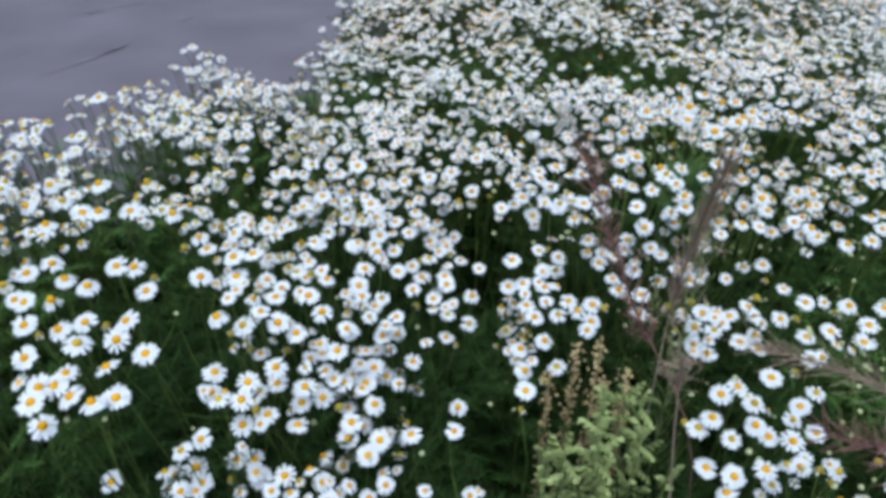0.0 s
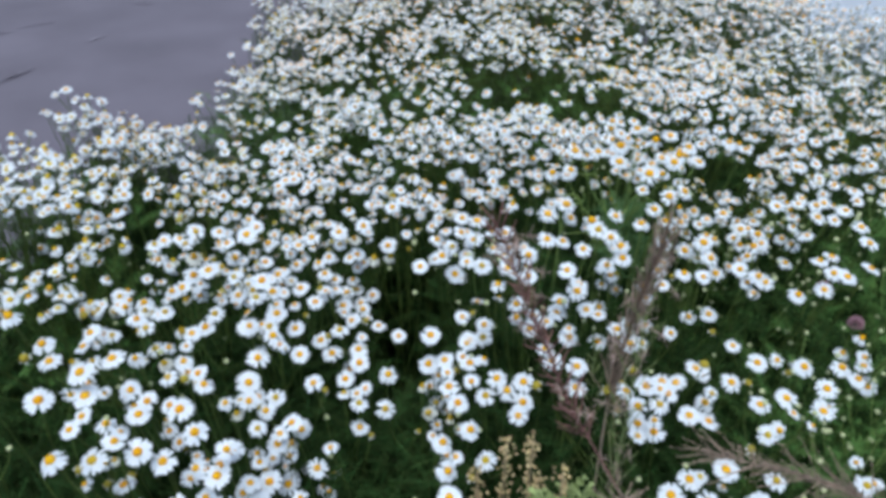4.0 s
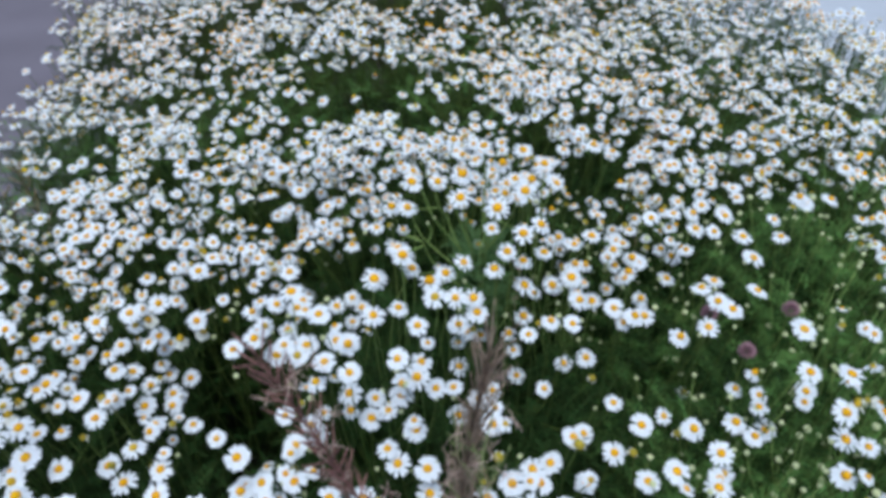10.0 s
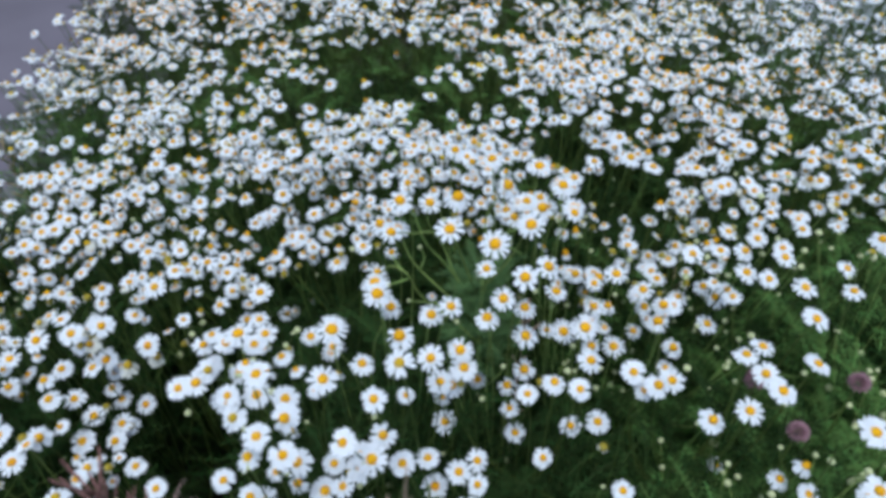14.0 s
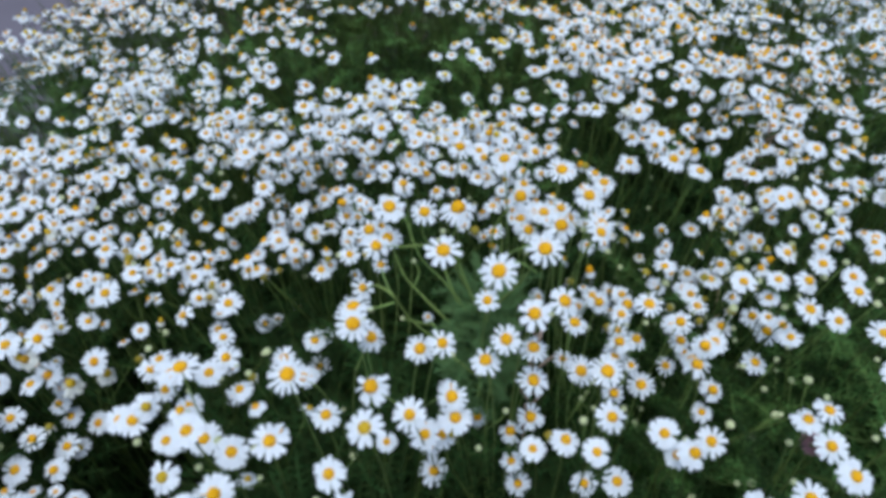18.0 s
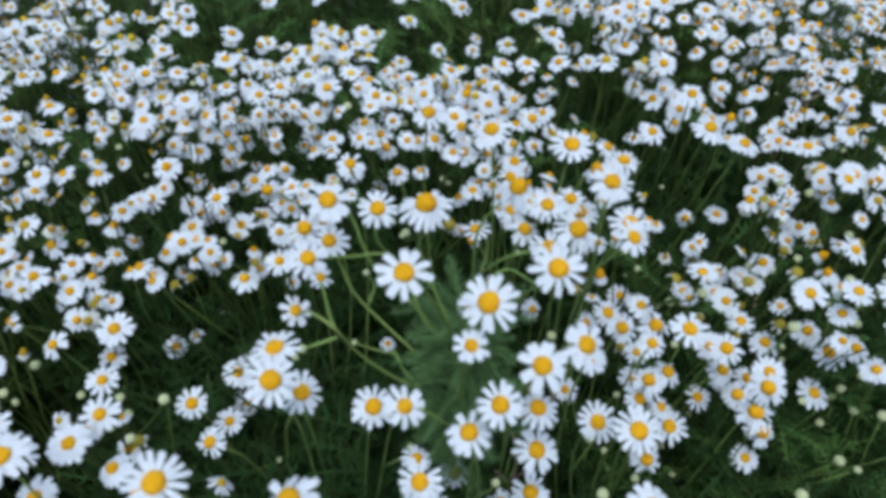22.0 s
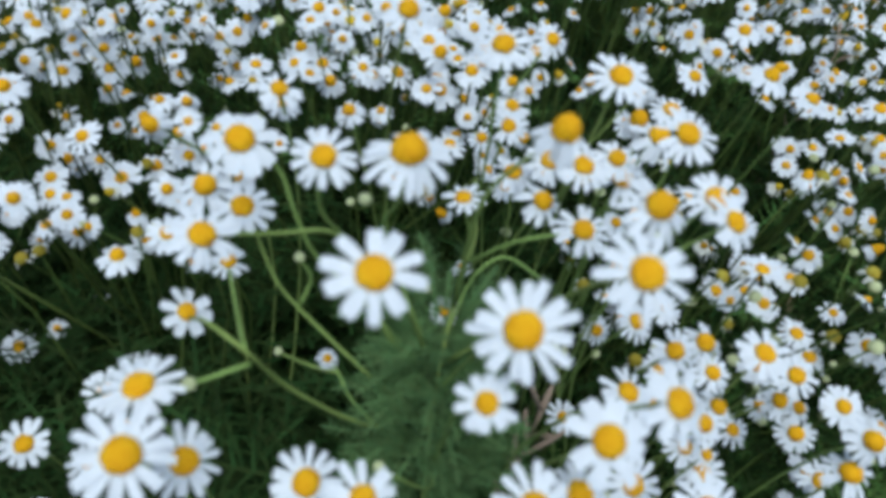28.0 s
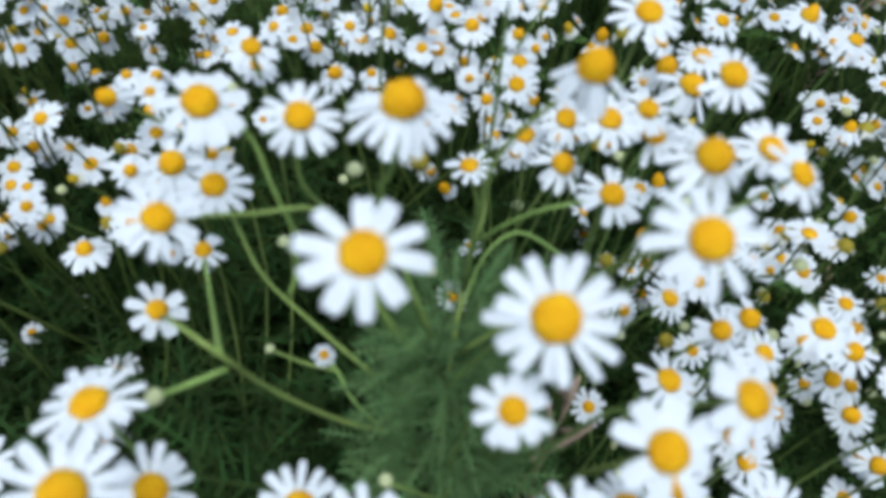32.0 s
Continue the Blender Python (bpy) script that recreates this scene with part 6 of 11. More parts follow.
bloom_plant(-0.351, 0.928, 0, 47, [
    (-0.3921, 0.951, 0.7356, 19, 8, -0.59, 0.12),
    (-0.3918, 0.9265, 0.6618, 16, -8, 0.26, 0.11),
    (-0.3827, 0.9274, 0.6982, 19, 26, 0.4, -0.19),
    (-0.3815, 0.932, 0.7295, 14, 8, 0.5, -0.75),
    (-0.3761, 0.9631, 0.7149, 14, 80, 0.36, -0.27),
    (-0.3689, 0.916, 0.7083, 25, 44, 0.01, -0.27),
    (-0.3653, 0.9502, 0.7212, 23, 8, 0.72, -0.08),
    (-0.3481, 0.9418, 0.6332, 16, 8, -0.79, -0.17),
    (-0.3398, 0.9627, 0.6487, 19, 8, -0.14, 0.18),
    (-0.336, 0.8364, 0.6363, 23, -8, -0.57, -0.96),
    (-0.3179, 0.8756, 0.5982, 27, 44, 0.1, -0.99),
    (-0.313, 0.967, 0.699, 21, 26, -0.02, -0.23),
    (-0.3073, 0.8315, 0.6477, 14, 2, 0.36, -0.69),
    (-0.2944, 0.8458, 0.6344, 21, 8, -0.08, -0.39),
])
bloom_plant(0.536, 0.930, 2, 4, [
    (0.497, 0.879, 0.634, 21, 26, -0.15, -0.66),
    (0.4918, 0.8885, 0.6519, 29, 8.15, 0, -0.35),
    (0.5754, 0.901, 0.6306, 26, 26, -0.22, -0.04),
    (0.5806, 0.9078, 0.6468, 25, 26, -0.2, -0.37),
    (0.4798, 0.9119, 0.6217, 27, 2, 0.09, -0.5),
    (0.6163, 0.9209, 0.5565, 25, 26, 0.01, -0.44),
    (0.515, 0.929, 0.613, 21, 8, 0.08, -0.4),
    (0.533, 0.929, 0.598, 17, 8, 0.29, -0.25),
    (0.517, 0.931, 0.632, 23, 26, -0.15, -0.27),
    (0.5518, 0.9349, 0.5558, 27, 2, -0.2, -0.37),
    (0.5964, 0.9389, 0.5831, 23, 16, -0.39, -0.19),
    (0.4775, 0.9403, 0.6526, 25, 8, 0.17, -0.14),
])
bloom_plant(-0.179, 0.934, 0, 52, [
    (-0.163, 0.895, 0.706, 21, 8, 0.15, -0.27),
    (-0.1886, 0.899, 0.6595, 25, 8, -0.65, 0.37),
    (-0.1668, 0.8994, 0.6382, 16, 26, 0.06, 0.11),
    (-0.1585, 0.9039, 0.6111, 20, 44, -0.77, -0.33),
    (-0.1557, 0.9136, 0.6497, 27, 26, 0.66, -0.73),
    (-0.2, 0.915, 0.698, 24, 2, 0.02, -0.26),
    (-0.1764, 0.919, 0.5941, 16, -8, 0.1, -0.25),
    (-0.1782, 0.9219, 0.6261, 25, 66, -0.43, 0.6),
    (-0.225, 0.939, 0.698, 19, 80, 0.13, -0.13),
    (-0.1656, 0.9412, 0.6051, 19, 44, 0.1, 0.17),
    (-0.2069, 0.9417, 0.6364, 19, 80, 0.52, -0.55),
    (-0.1876, 0.9419, 0.5659, 19, 16, -0.08, -0.17),
    (-0.1577, 0.9521, 0.6148, 20, 2, 0.08, -0.12),
])
bloom_plant(-0.113, 0.941, 0, 66, [
    (-0.1118, 0.9064, 0.5913, 14, 44, -0.26, -0.28),
    (-0.1147, 0.9065, 0.6057, 15, 80, -0.04, 0.02),
    (-0.1127, 0.9108, 0.6142, 25, 8, 0.06, -0.26),
    (-0.1032, 0.9154, 0.6154, 27, 8, -0.06, -0.29),
    (-0.0859, 0.9154, 0.6025, 18, 16, 0.17, -0.53),
    (-0.1397, 0.9162, 0.5931, 14, 26, -0.39, -0),
    (-0.118, 0.92, 0.635, 24, 8, 0.16, -0.2),
    (-0.1468, 0.929, 0.6028, 19, 16, -0.27, 0.7),
    (-0.098, 0.93, 0.611, 23, 26, 0.12, -0.01),
    (-0.127, 0.946, 0.676, 21, 2, 0.01, -0.71),
    (-0.0829, 0.9564, 0.5998, 23, 26, 0.05, -0.55),
    (-0.14, 0.964, 0.677, 21, 26, -0.13, -0.48),
    (-0.0948, 0.9657, 0.6267, 16, 8, -0.03, -0.41),
])
bloom_plant(0.287, 0.953, 2, 1, [
    (0.1714, 0.8888, 0.7079, 27, 2, 0, 0.01),
    (0.2189, 0.9776, 0.5917, 23, 2, 0.06, -0.36),
    (0.2454, 0.9246, 0.6324, 20, 16, -0.28, -0.44),
    (0.2551, 0.8513, 0.7385, 27, 2, 0.14, -0.26),
    (0.2845, 1.077, 0.6897, 21, 44, -0.76, -0.75),
    (0.2943, 0.9389, 0.7003, 27, 2.14, -0.1, 0.12),
    (0.2953, 0.9104, 0.7127, 29, 8.13, 0.1, -0.35),
    (0.3065, 0.9193, 0.6838, 25, 8.15, 0.35, -0.35),
    (0.308, 1.044, 0.6832, 27, 26, -0.01, -0.38),
    (0.3086, 0.839, 0.7335, 27, 26, -0.21, -0.26),
    (0.3423, 1.064, 0.7181, 20, 8, 0.07, -0.36),
    (0.3438, 0.9109, 0.6745, 25.5, 8.14, 0, -0.3),
    (0.3604, 0.8937, 0.701, 22, 2.1, 0.2, -0.4),
])
bloom_plant(0.177, 0.966, 0, 115, [
    (0.1769, 0.8642, 0.6503, 27, 2, 0.01, -0.31),
    (0.1241, 0.8802, 0.6594, 27, 8, 0.04, -0.28),
    (0.138, 0.8819, 0.6724, 23, 16, 0.45, -0.57),
    (0.1425, 0.884, 0.6237, 28, 2, 0.17, -0.52),
    (0.2253, 0.8859, 0.6166, 18, 26, 0.13, -0.09),
    (0.2105, 0.8947, 0.6406, 18, 26, -0.27, 0.13),
    (0.2474, 0.9104, 0.607, 18, 16, 0.74, 0.56),
    (0.172, 0.94, 0.635, 20, 26, 0.08, 0.05),
    (0.1674, 0.9822, 0.5763, 14, 26, -0.4, 0.49),
    (0.1497, 1.036, 0.6197, 19, 44, -0.17, -0.9),
    (0.3026, 1.04, 0.6564, 17, 80, -0.19, -0.07),
    (0.134, 1.049, 0.6059, 19, 8, 0.34, -0.9),
    (0.1466, 1.054, 0.5763, 17, -8, 0.1, 0.01),
    (0.1474, 1.056, 0.6129, 15, 80, -0.34, -0.09),
])
bloom_plant(0.551, 0.969, 2, 5, [
    (0.5196, 0.9453, 0.6517, 19, 8.14, 0, -0.3),
    (0.54, 0.946, 0.613, 23, 26, 0.21, -0.12),
    (0.544, 0.9487, 0.658, 26, 2, 0.01, -0.13),
    (0.5002, 0.9521, 0.6622, 22, 26, -0.16, -0.55),
    (0.5806, 0.9521, 0.6244, 24, 16, -0.12, -0.37),
    (0.5879, 0.9533, 0.5945, 23, 26, 0.1, -0.42),
    (0.4908, 0.9538, 0.7435, 22, 2.09, 0.35, -0.4),
    (0.6173, 0.9585, 0.569, 20, 16, 0.09, -0.37),
    (0.5854, 0.9589, 0.5482, 21, 2, 0.02, -0.32),
    (0.6073, 0.9703, 0.5512, 19, 16, -0.02, -0.31),
    (0.5358, 0.971, 0.6326, 26, 26, 0.1, -0.2),
    (0.4974, 0.9736, 0.7339, 25, 2, 0.05, -0.26),
])
bloom_plant(0.144, 0.973, 1, 12, [
    (0.061, 1.032, 0.6421, 26, 8, -0.04, -0.38),
    (0.1203, 0.9449, 0.6051, 24, 8, -0.06, -0.29),
    (0.1212, 1.03, 0.6046, 22, 16, -0.33, -0.36),
    (0.1223, 0.9371, 0.6458, 23, 16, 0.23, -0.34),
    (0.134, 0.935, 0.661, 20, 8, -0.15, 0.02),
    (0.1402, 1.051, 0.5542, 24, 16, -0.1, -0.35),
    (0.1529, 0.9072, 0.6772, 23, 8, 0.41, -0.37),
    (0.1549, 0.8564, 0.6652, 21, 2, -0.01, -0.3),
    (0.1592, 0.8969, 0.6461, 24, 16, -0.04, -0.33),
    (0.1624, 0.9767, 0.5423, 24, 16, -0.15, -0.36),
    (0.1683, 1.027, 0.6195, 27, 8, -0.01, -0.23),
    (0.1701, 0.983, 0.6232, 22, 8, 0.2, -0.11),
    (0.1725, 0.9243, 0.651, 25, 2, 0.01, -0.12),
    (0.1796, 0.9491, 0.6369, 25, 8, -0.01, -0.33),
])
bloom_plant(0.467, 0.982, 1, 18, [
    (0.343, 0.863, 0.638, 23, 26, -0.09, 0.02),
    (0.346, 0.864, 0.607, 18, 8, 0, -0.35),
    (0.3477, 0.8645, 0.564, 27, 8, 0.14, -0.31),
    (0.4122, 1.004, 0.6299, 16, 16, -0.19, -0.59),
    (0.4227, 0.8652, 0.5233, 24, 8, 0.03, -0.35),
    (0.4706, 1.034, 0.5799, 19, 16, 0.44, -0.9),
    (0.4878, 0.9804, 0.5451, 21, 8, 0.01, -0.3),
    (0.5214, 1.038, 0.6083, 23, 66, -0.12, 0.35),
    (0.5219, 1.057, 0.6258, 19, 16, 0.13, -0.27),
    (0.5395, 0.9772, 0.5549, 24, 16, -0.03, -0.35),
    (0.5441, 0.9923, 0.5677, 21, 8, 0.1, -0.23),
    (0.5527, 1.021, 0.5884, 23, 8, 0.09, -0.24),
    (0.5563, 1.054, 0.6476, 19, 8, 0.86, 0.07),
])
bloom_plant(0.250, 0.987, 1, 13, [
    (0.1902, 1.056, 0.6485, 21, 16, -0.48, 0.05),
    (0.1977, 1.048, 0.641, 17, 26, -0.42, -0.15),
    (0.1982, 0.9075, 0.6474, 22, 26, -0.26, 0.05),
    (0.2, 0.936, 0.623, 17, 80, 0.05, -0.16),
    (0.2361, 0.9816, 0.5554, 22, 8, 0.1, -0.23),
    (0.2394, 1.02, 0.5164, 25, 2, -0.04, -0.44),
    (0.2421, 1.016, 0.5655, 25, 8, 0.13, -0.3),
    (0.2435, 1.054, 0.5226, 25, 8, -0.16, -0.12),
    (0.2755, 0.8407, 0.703, 23, 16, 0.1, -0.2),
    (0.2868, 1.044, 0.6538, 21, 8, -0.02, -0.38),
    (0.2895, 1.054, 0.6718, 17, 26, 0.1, -0.56),
    (0.3111, 0.8702, 0.6095, 18, 2, 0.15, -0.31),
    (0.3417, 0.8474, 0.6539, 25, 8, -0.1, -0.27),
])
bloom_plant(0.756, 0.991, 1, 21, [
    (0.6938, 0.9609, 0.655, 25, 26, 0.18, -0.38),
    (0.7125, 1.022, 0.6278, 24, 8, 0.28, -0.35),
    (0.7144, 1.016, 0.5902, 21, 26, 0.9, -0.75),
    (0.7223, 0.8936, 0.6606, 26, 8, 0.01, -0.22),
    (0.7245, 1.057, 0.5799, 23, 66, 0.84, -0.18),
    (0.7283, 0.9414, 0.6575, 25, 8, 0.03, -0.21),
    (0.7357, 1, 0.6322, 25, 8, -0.15, -0.29),
    (0.763, 0.8772, 0.6645, 23, 16, -0.07, 0),
    (0.7663, 0.8996, 0.6738, 21, 8, 0.19, -0.29),
    (0.7895, 1.061, 0.6272, 21, 8, 0.12, -0.2),
    (0.8059, 1.018, 0.6204, 23, 2, -0.03, -0.3),
    (0.8289, 0.9342, 0.6732, 27, 26, -0.19, -0.19),
    (0.8431, 1.047, 0.625, 24, 8, 0.21, -0.34),
])
bloom_plant(0.671, 0.992, 1, 20, [
    (0.6593, 1.046, 0.571, 24, 2, -0.02, -0.1),
    (0.6617, 1.059, 0.5627, 23, 2, -0.02, 0.03),
    (0.663, 0.961, 0.637, 20, 8, -0.25, -0.03),
    (0.665, 0.919, 0.632, 20, 16, -0.41, -0.1),
    (0.6655, 0.9626, 0.6587, 22, 8, 0, -0.11),
    (0.6659, 0.9436, 0.5617, 27, 8, 0.21, -0.25),
    (0.6694, 1.054, 0.5838, 24, 26, -0.19, -0.21),
    (0.6698, 1.04, 0.613, 17, 80, -0.67, -0.39),
    (0.6699, 0.9952, 0.6386, 20, 44, -0.18, -0.07),
    (0.6777, 0.9276, 0.6572, 27, 8, 0.14, -0.27),
    (0.6787, 0.9892, 0.575, 25, 26, -0.2, -0.27),
    (0.6808, 0.9499, 0.6081, 23, 16, 0.05, -0.34),
    (0.6818, 0.9657, 0.5797, 28, 8, -0.05, -0.27),
    (0.6887, 0.9068, 0.6655, 22, 8, -0.02, -0.43),
])
bloom_plant(0.622, 1.004, 1, 19, [
    (0.58, 1.005, 0.6424, 23, -8, -0.04, 0.17),
    (0.5894, 0.9763, 0.5906, 23, 2, -0.37, -0.17),
    (0.5956, 1.018, 0.6174, 17, 16, 0.9, -0.45),
    (0.6057, 1.061, 0.6041, 17, 26, -0.06, -0.37),
    (0.6107, 0.9155, 0.5283, 22, 8, -0.06, -0.28),
    (0.6136, 0.9415, 0.6047, 25, 8, -0.12, -0.31),
    (0.6238, 0.9313, 0.5395, 25, 8, 0.31, -0.17),
    (0.6322, 1.03, 0.5688, 24, 2, -0.09, -0.41),
    (0.6332, 1.048, 0.5583, 23, 2, -0.1, 0.16),
    (0.6397, 0.9708, 0.6506, 24, 2, -0.09, -0.38),
    (0.6506, 1.053, 0.654, 17, 66, -0.9, -0.88),
    (0.656, 0.9973, 0.5525, 27, 16, -0.06, -0.15),
    (0.657, 0.944, 0.63, 17, 26, -0.04, -0.34),
])
bloom_plant(-0.191, 1.009, 0, 72, [
    (-0.1425, 0.9708, 0.5945, 16, 80, -0.32, -0.01),
    (-0.2433, 0.9715, 0.6456, 21, -8, -0.01, -0.24),
    (-0.2236, 0.9757, 0.6419, 20, 16, 0.46, -0.26),
    (-0.1651, 0.9815, 0.574, 23, 16, 0.34, -0.2),
    (-0.1494, 0.9899, 0.6001, 21, 26, -0.14, -0.47),
    (-0.1815, 0.994, 0.5826, 21, -8, -0.11, 0.11),
    (-0.1974, 0.995, 0.6096, 25, 26, 0.59, 0.79),
    (-0.239, 0.998, 0.698, 24, 80, -0.29, -0.13),
    (-0.1529, 0.9998, 0.6152, 16, 8, -0.16, -0.16),
    (-0.203, 1.003, 0.698, 18, 80, -0.3, 0.02),
    (-0.2167, 1.018, 0.5559, 20, 8, -0.06, -0.69),
    (-0.1904, 1.019, 0.618, 20, 26, -0.35, -0.38),
    (-0.183, 1.021, 0.682, 19, 8, 0.24, -0.88),
    (-0.189, 1.024, 0.64, 17, 8, -0.26, -0.66),
])
bloom_plant(0.909, 1.012, 0, 145, [
    (0.8634, 1.062, 0.6792, 19, 26, -0.06, -0.11),
    (0.8652, 1.032, 0.6084, 24, 16, -0.2, -0.16),
    (0.8684, 1.043, 0.642, 22, 26, -0.04, -0.66),
    (0.8768, 1.071, 0.6617, 24, 44, -0.87, -0.45),
    (0.8824, 0.9344, 0.6597, 26, 8, 0.22, -0.18),
    (0.8879, 1.063, 0.668, 24, 26, 0.72, -0.35),
    (0.888, 1.058, 0.6421, 20, 26, -0.5, -0.18),
    (0.9091, 1.064, 0.677, 19, 16, -0.09, -0.22),
    (0.9119, 0.9031, 0.6417, 22, 8, 0.31, -0.07),
    (0.9501, 0.991, 0.6613, 28, 8, -0.05, -0.3),
    (0.9643, 0.9119, 0.5862, 16, 8, 0.29, -0.24),
    (0.9668, 0.9302, 0.565, 22, 44, -0.42, 0.23),
    (0.9784, 0.9314, 0.5765, 22, 44, -0.01, -0.52),
])
bloom_plant(0.002, 1.021, 0, 80, [
    (-0.0175, 1.063, 0.5658, 17, 16, 0.1, -0.55),
    (-0.0112, 1.014, 0.5936, 18, 80, -0.23, 0.31),
    (-0.0098, 1.019, 0.5658, 13, 16, 0.27, -0.09),
    (-0.0082, 1.067, 0.6175, 23, 26, 0.14, -0.16),
    (-0.0061, 0.9843, 0.5431, 22, 26, -0.01, -0.11),
    (-0.006, 0.971, 0.596, 23, 8, -0.26, -0.02),
    (-0.0008, 0.9814, 0.5251, 23, 8, -0.19, -0.17),
    (0.003, 0.989, 0.563, 20, 26, 0.08, -0.41),
    (0.0033, 0.9724, 0.629, 23, 44, -0.23, -0.41),
    (0.0042, 0.9821, 0.5925, 26, 2, 0.02, -0.38),
    (0.0176, 0.9811, 0.645, 26, 8, 0, -0.52),
    (0.0195, 1.07, 0.5562, 14, 26, -0.57, -0.14),
    (0.02, 1.051, 0.5846, 21, 2, 0.44, -0.18),
    (0.0228, 0.977, 0.5154, 25, 2, -0.19, -0.55),
])
bloom_plant(-0.102, 1.024, 0, 76, [
    (-0.1292, 1.063, 0.5798, 20, -8, 0.11, -0.87),
    (-0.1276, 1.073, 0.5962, 17, 80, -0.21, -0.18),
    (-0.1269, 1.044, 0.5527, 13, 8, -0.28, 0.42),
    (-0.1238, 0.9841, 0.6206, 27, 26, -0.29, -0.29),
    (-0.1201, 1.013, 0.517, 18, 26, 0.48, -0.9),
    (-0.1186, 1.007, 0.6042, 17, 26, -0.45, 0.21),
    (-0.103, 1.015, 0.605, 17, 26, -0.08, -0.69),
    (-0.093, 0.978, 0.603, 18, 8, 0.07, -0.43),
    (-0.0896, 1.012, 0.6051, 14, 16, 0.17, -0.48),
    (-0.0874, 0.9864, 0.6337, 16, 80, 0.07, 0.13),
    (-0.0862, 1.041, 0.5871, 17, 26, -0.39, 0.25),
    (-0.0794, 0.9765, 0.6194, 24, -8, 0.13, -0.13),
    (-0.0755, 0.9803, 0.5878, 22, 2, -0.46, -0.02),
    (-0.062, 1.001, 0.6157, 28, 8, -0.01, -0.35),
])
bloom_plant(-0.038, 1.032, 0, 77, [
    (-0.061, 1.02, 0.622, 18, 44, 0.27, -0.43),
    (-0.06, 0.9865, 0.6065, 14, 26, 0.29, 0.04),
    (-0.055, 1.031, 0.62, 17, 8, -0.13, -0.01),
    (-0.0472, 1.065, 0.5422, 16, 80, -0.9, -0.9),
    (-0.0423, 1.063, 0.5612, 13, 26, -0.26, -0.9),
    (-0.0378, 1.038, 0.5782, 20, 80, -0.53, -0.15),
    (-0.037, 0.974, 0.597, 23, 26, 0.04, -0.43),
    (-0.036, 1.015, 0.628, 20, 2, -0.11, 0.01),
    (-0.0339, 1.025, 0.554, 14, 26, -0.02, 0.15),
    (-0.0225, 1.01, 0.5979, 17, 44, 0.23, -0.03),
    (-0.0214, 1.046, 0.585, 21, 8, 0.73, -0.37),
    (-0.0211, 0.9968, 0.6033, 22, 16, -0.09, -0.48),
    (-0.0197, 0.9909, 0.6295, 27, 8, -0.11, -0.27),
])
bloom_plant(0.832, 1.034, 0, 144, [
    (0.7915, 1.069, 0.6423, 22, 26, -0.1, -0.77),
    (0.8116, 1.035, 0.6251, 24, 2, -0.05, 0.06),
    (0.8139, 0.9247, 0.665, 20, 80, 0.51, 0.38),
    (0.8198, 1.053, 0.6657, 23, 44, -0.36, -0.36),
    (0.8209, 0.9861, 0.6478, 14, 8, 0.33, -0.75),
    (0.8322, 1.014, 0.6557, 20, 44, 0.51, -0.32),
    (0.8329, 1.069, 0.6461, 24, -8, -0.42, -0.11),
    (0.8331, 1.052, 0.664, 22, 8, -0.61, -0.35),
    (0.8353, 1, 0.6528, 18, 16, 0.66, -0.34),
    (0.8355, 0.9289, 0.6666, 26, 8, -0.01, -0.31),
    (0.8471, 1.015, 0.6314, 20, 26, 0.51, 0.23),
    (0.8552, 1.074, 0.6657, 15, 80, 0.26, -0.24),
    (0.8564, 1.041, 0.6412, 22, 26, 0.06, -0.63),
    (0.8599, 1.045, 0.6719, 19, 8, -0.1, 0.04),
])
bloom_plant(-0.300, 1.034, 0, 70, [
    (-0.3488, 0.9754, 0.6378, 15, 80, 0.18, 0.2),
    (-0.3472, 0.9834, 0.6412, 19, 8, -0.05, -0.66),
    (-0.2896, 0.9929, 0.5953, 27, 8, -0.06, -0.16),
    (-0.3, 0.9939, 0.5934, 16, 26, 0.85, 0.34),
    (-0.283, 1.009, 0.699, 21, 2, -0.56, -0.76),
    (-0.316, 1.01, 0.699, 21, 8, 0.18, -0.55),
    (-0.25, 1.025, 0.698, 17, 26, -0.26, -0.15),
    (-0.2875, 1.028, 0.6358, 14, 8, -0.23, -0.56),
    (-0.274, 1.034, 0.698, 16, 16, -0.16, -0.15),
    (-0.323, 1.038, 0.699, 18, 8, 0.16, -0.52),
    (-0.2804, 1.045, 0.6445, 18, 26, 0.06, -0.35),
    (-0.287, 1.052, 0.698, 17, 16, -0.06, -0.15),
    (-0.2657, 1.06, 0.6279, 17, 26, 0.9, -0.22),
    (-0.347, 1.066, 0.699, 19, 80, -0.3, -0.9),
])
bloom_plant(0.067, 1.035, 0, 81, [
    (0.0293, 1.053, 0.6344, 20, 8, 0.2, -0.16),
    (0.0294, 1.067, 0.5939, 14, 2, -0, 0.02),
    (0.0298, 0.968, 0.5946, 27, 44, 0.22, -0.01),
    (0.0516, 0.9804, 0.6079, 27, 2, -0.27, -0.73),
    (0.0541, 0.9839, 0.5841, 24, 44, 0.33, -0.04),
    (0.061, 1.02, 0.5845, 13, 8, -0.2, 0.34),
    (0.0677, 1.069, 0.6034, 16, 8, -0.12, 0.48),
    (0.081, 1.021, 0.5983, 17, 8, 0.11, -0.39),
    (0.0814, 1.06, 0.5995, 17, 8, -0.9, 0.1),
    (0.0827, 0.994, 0.5882, 16, 80, 0.21, -0.63),
    (0.0984, 1.031, 0.5975, 16, 66, 0.28, 0.08),
    (0.0999, 1.038, 0.6219, 13, 16, -0.58, -0.68),
    (0.1019, 1.012, 0.5336, 16, 16, -0.23, -0.44),
])
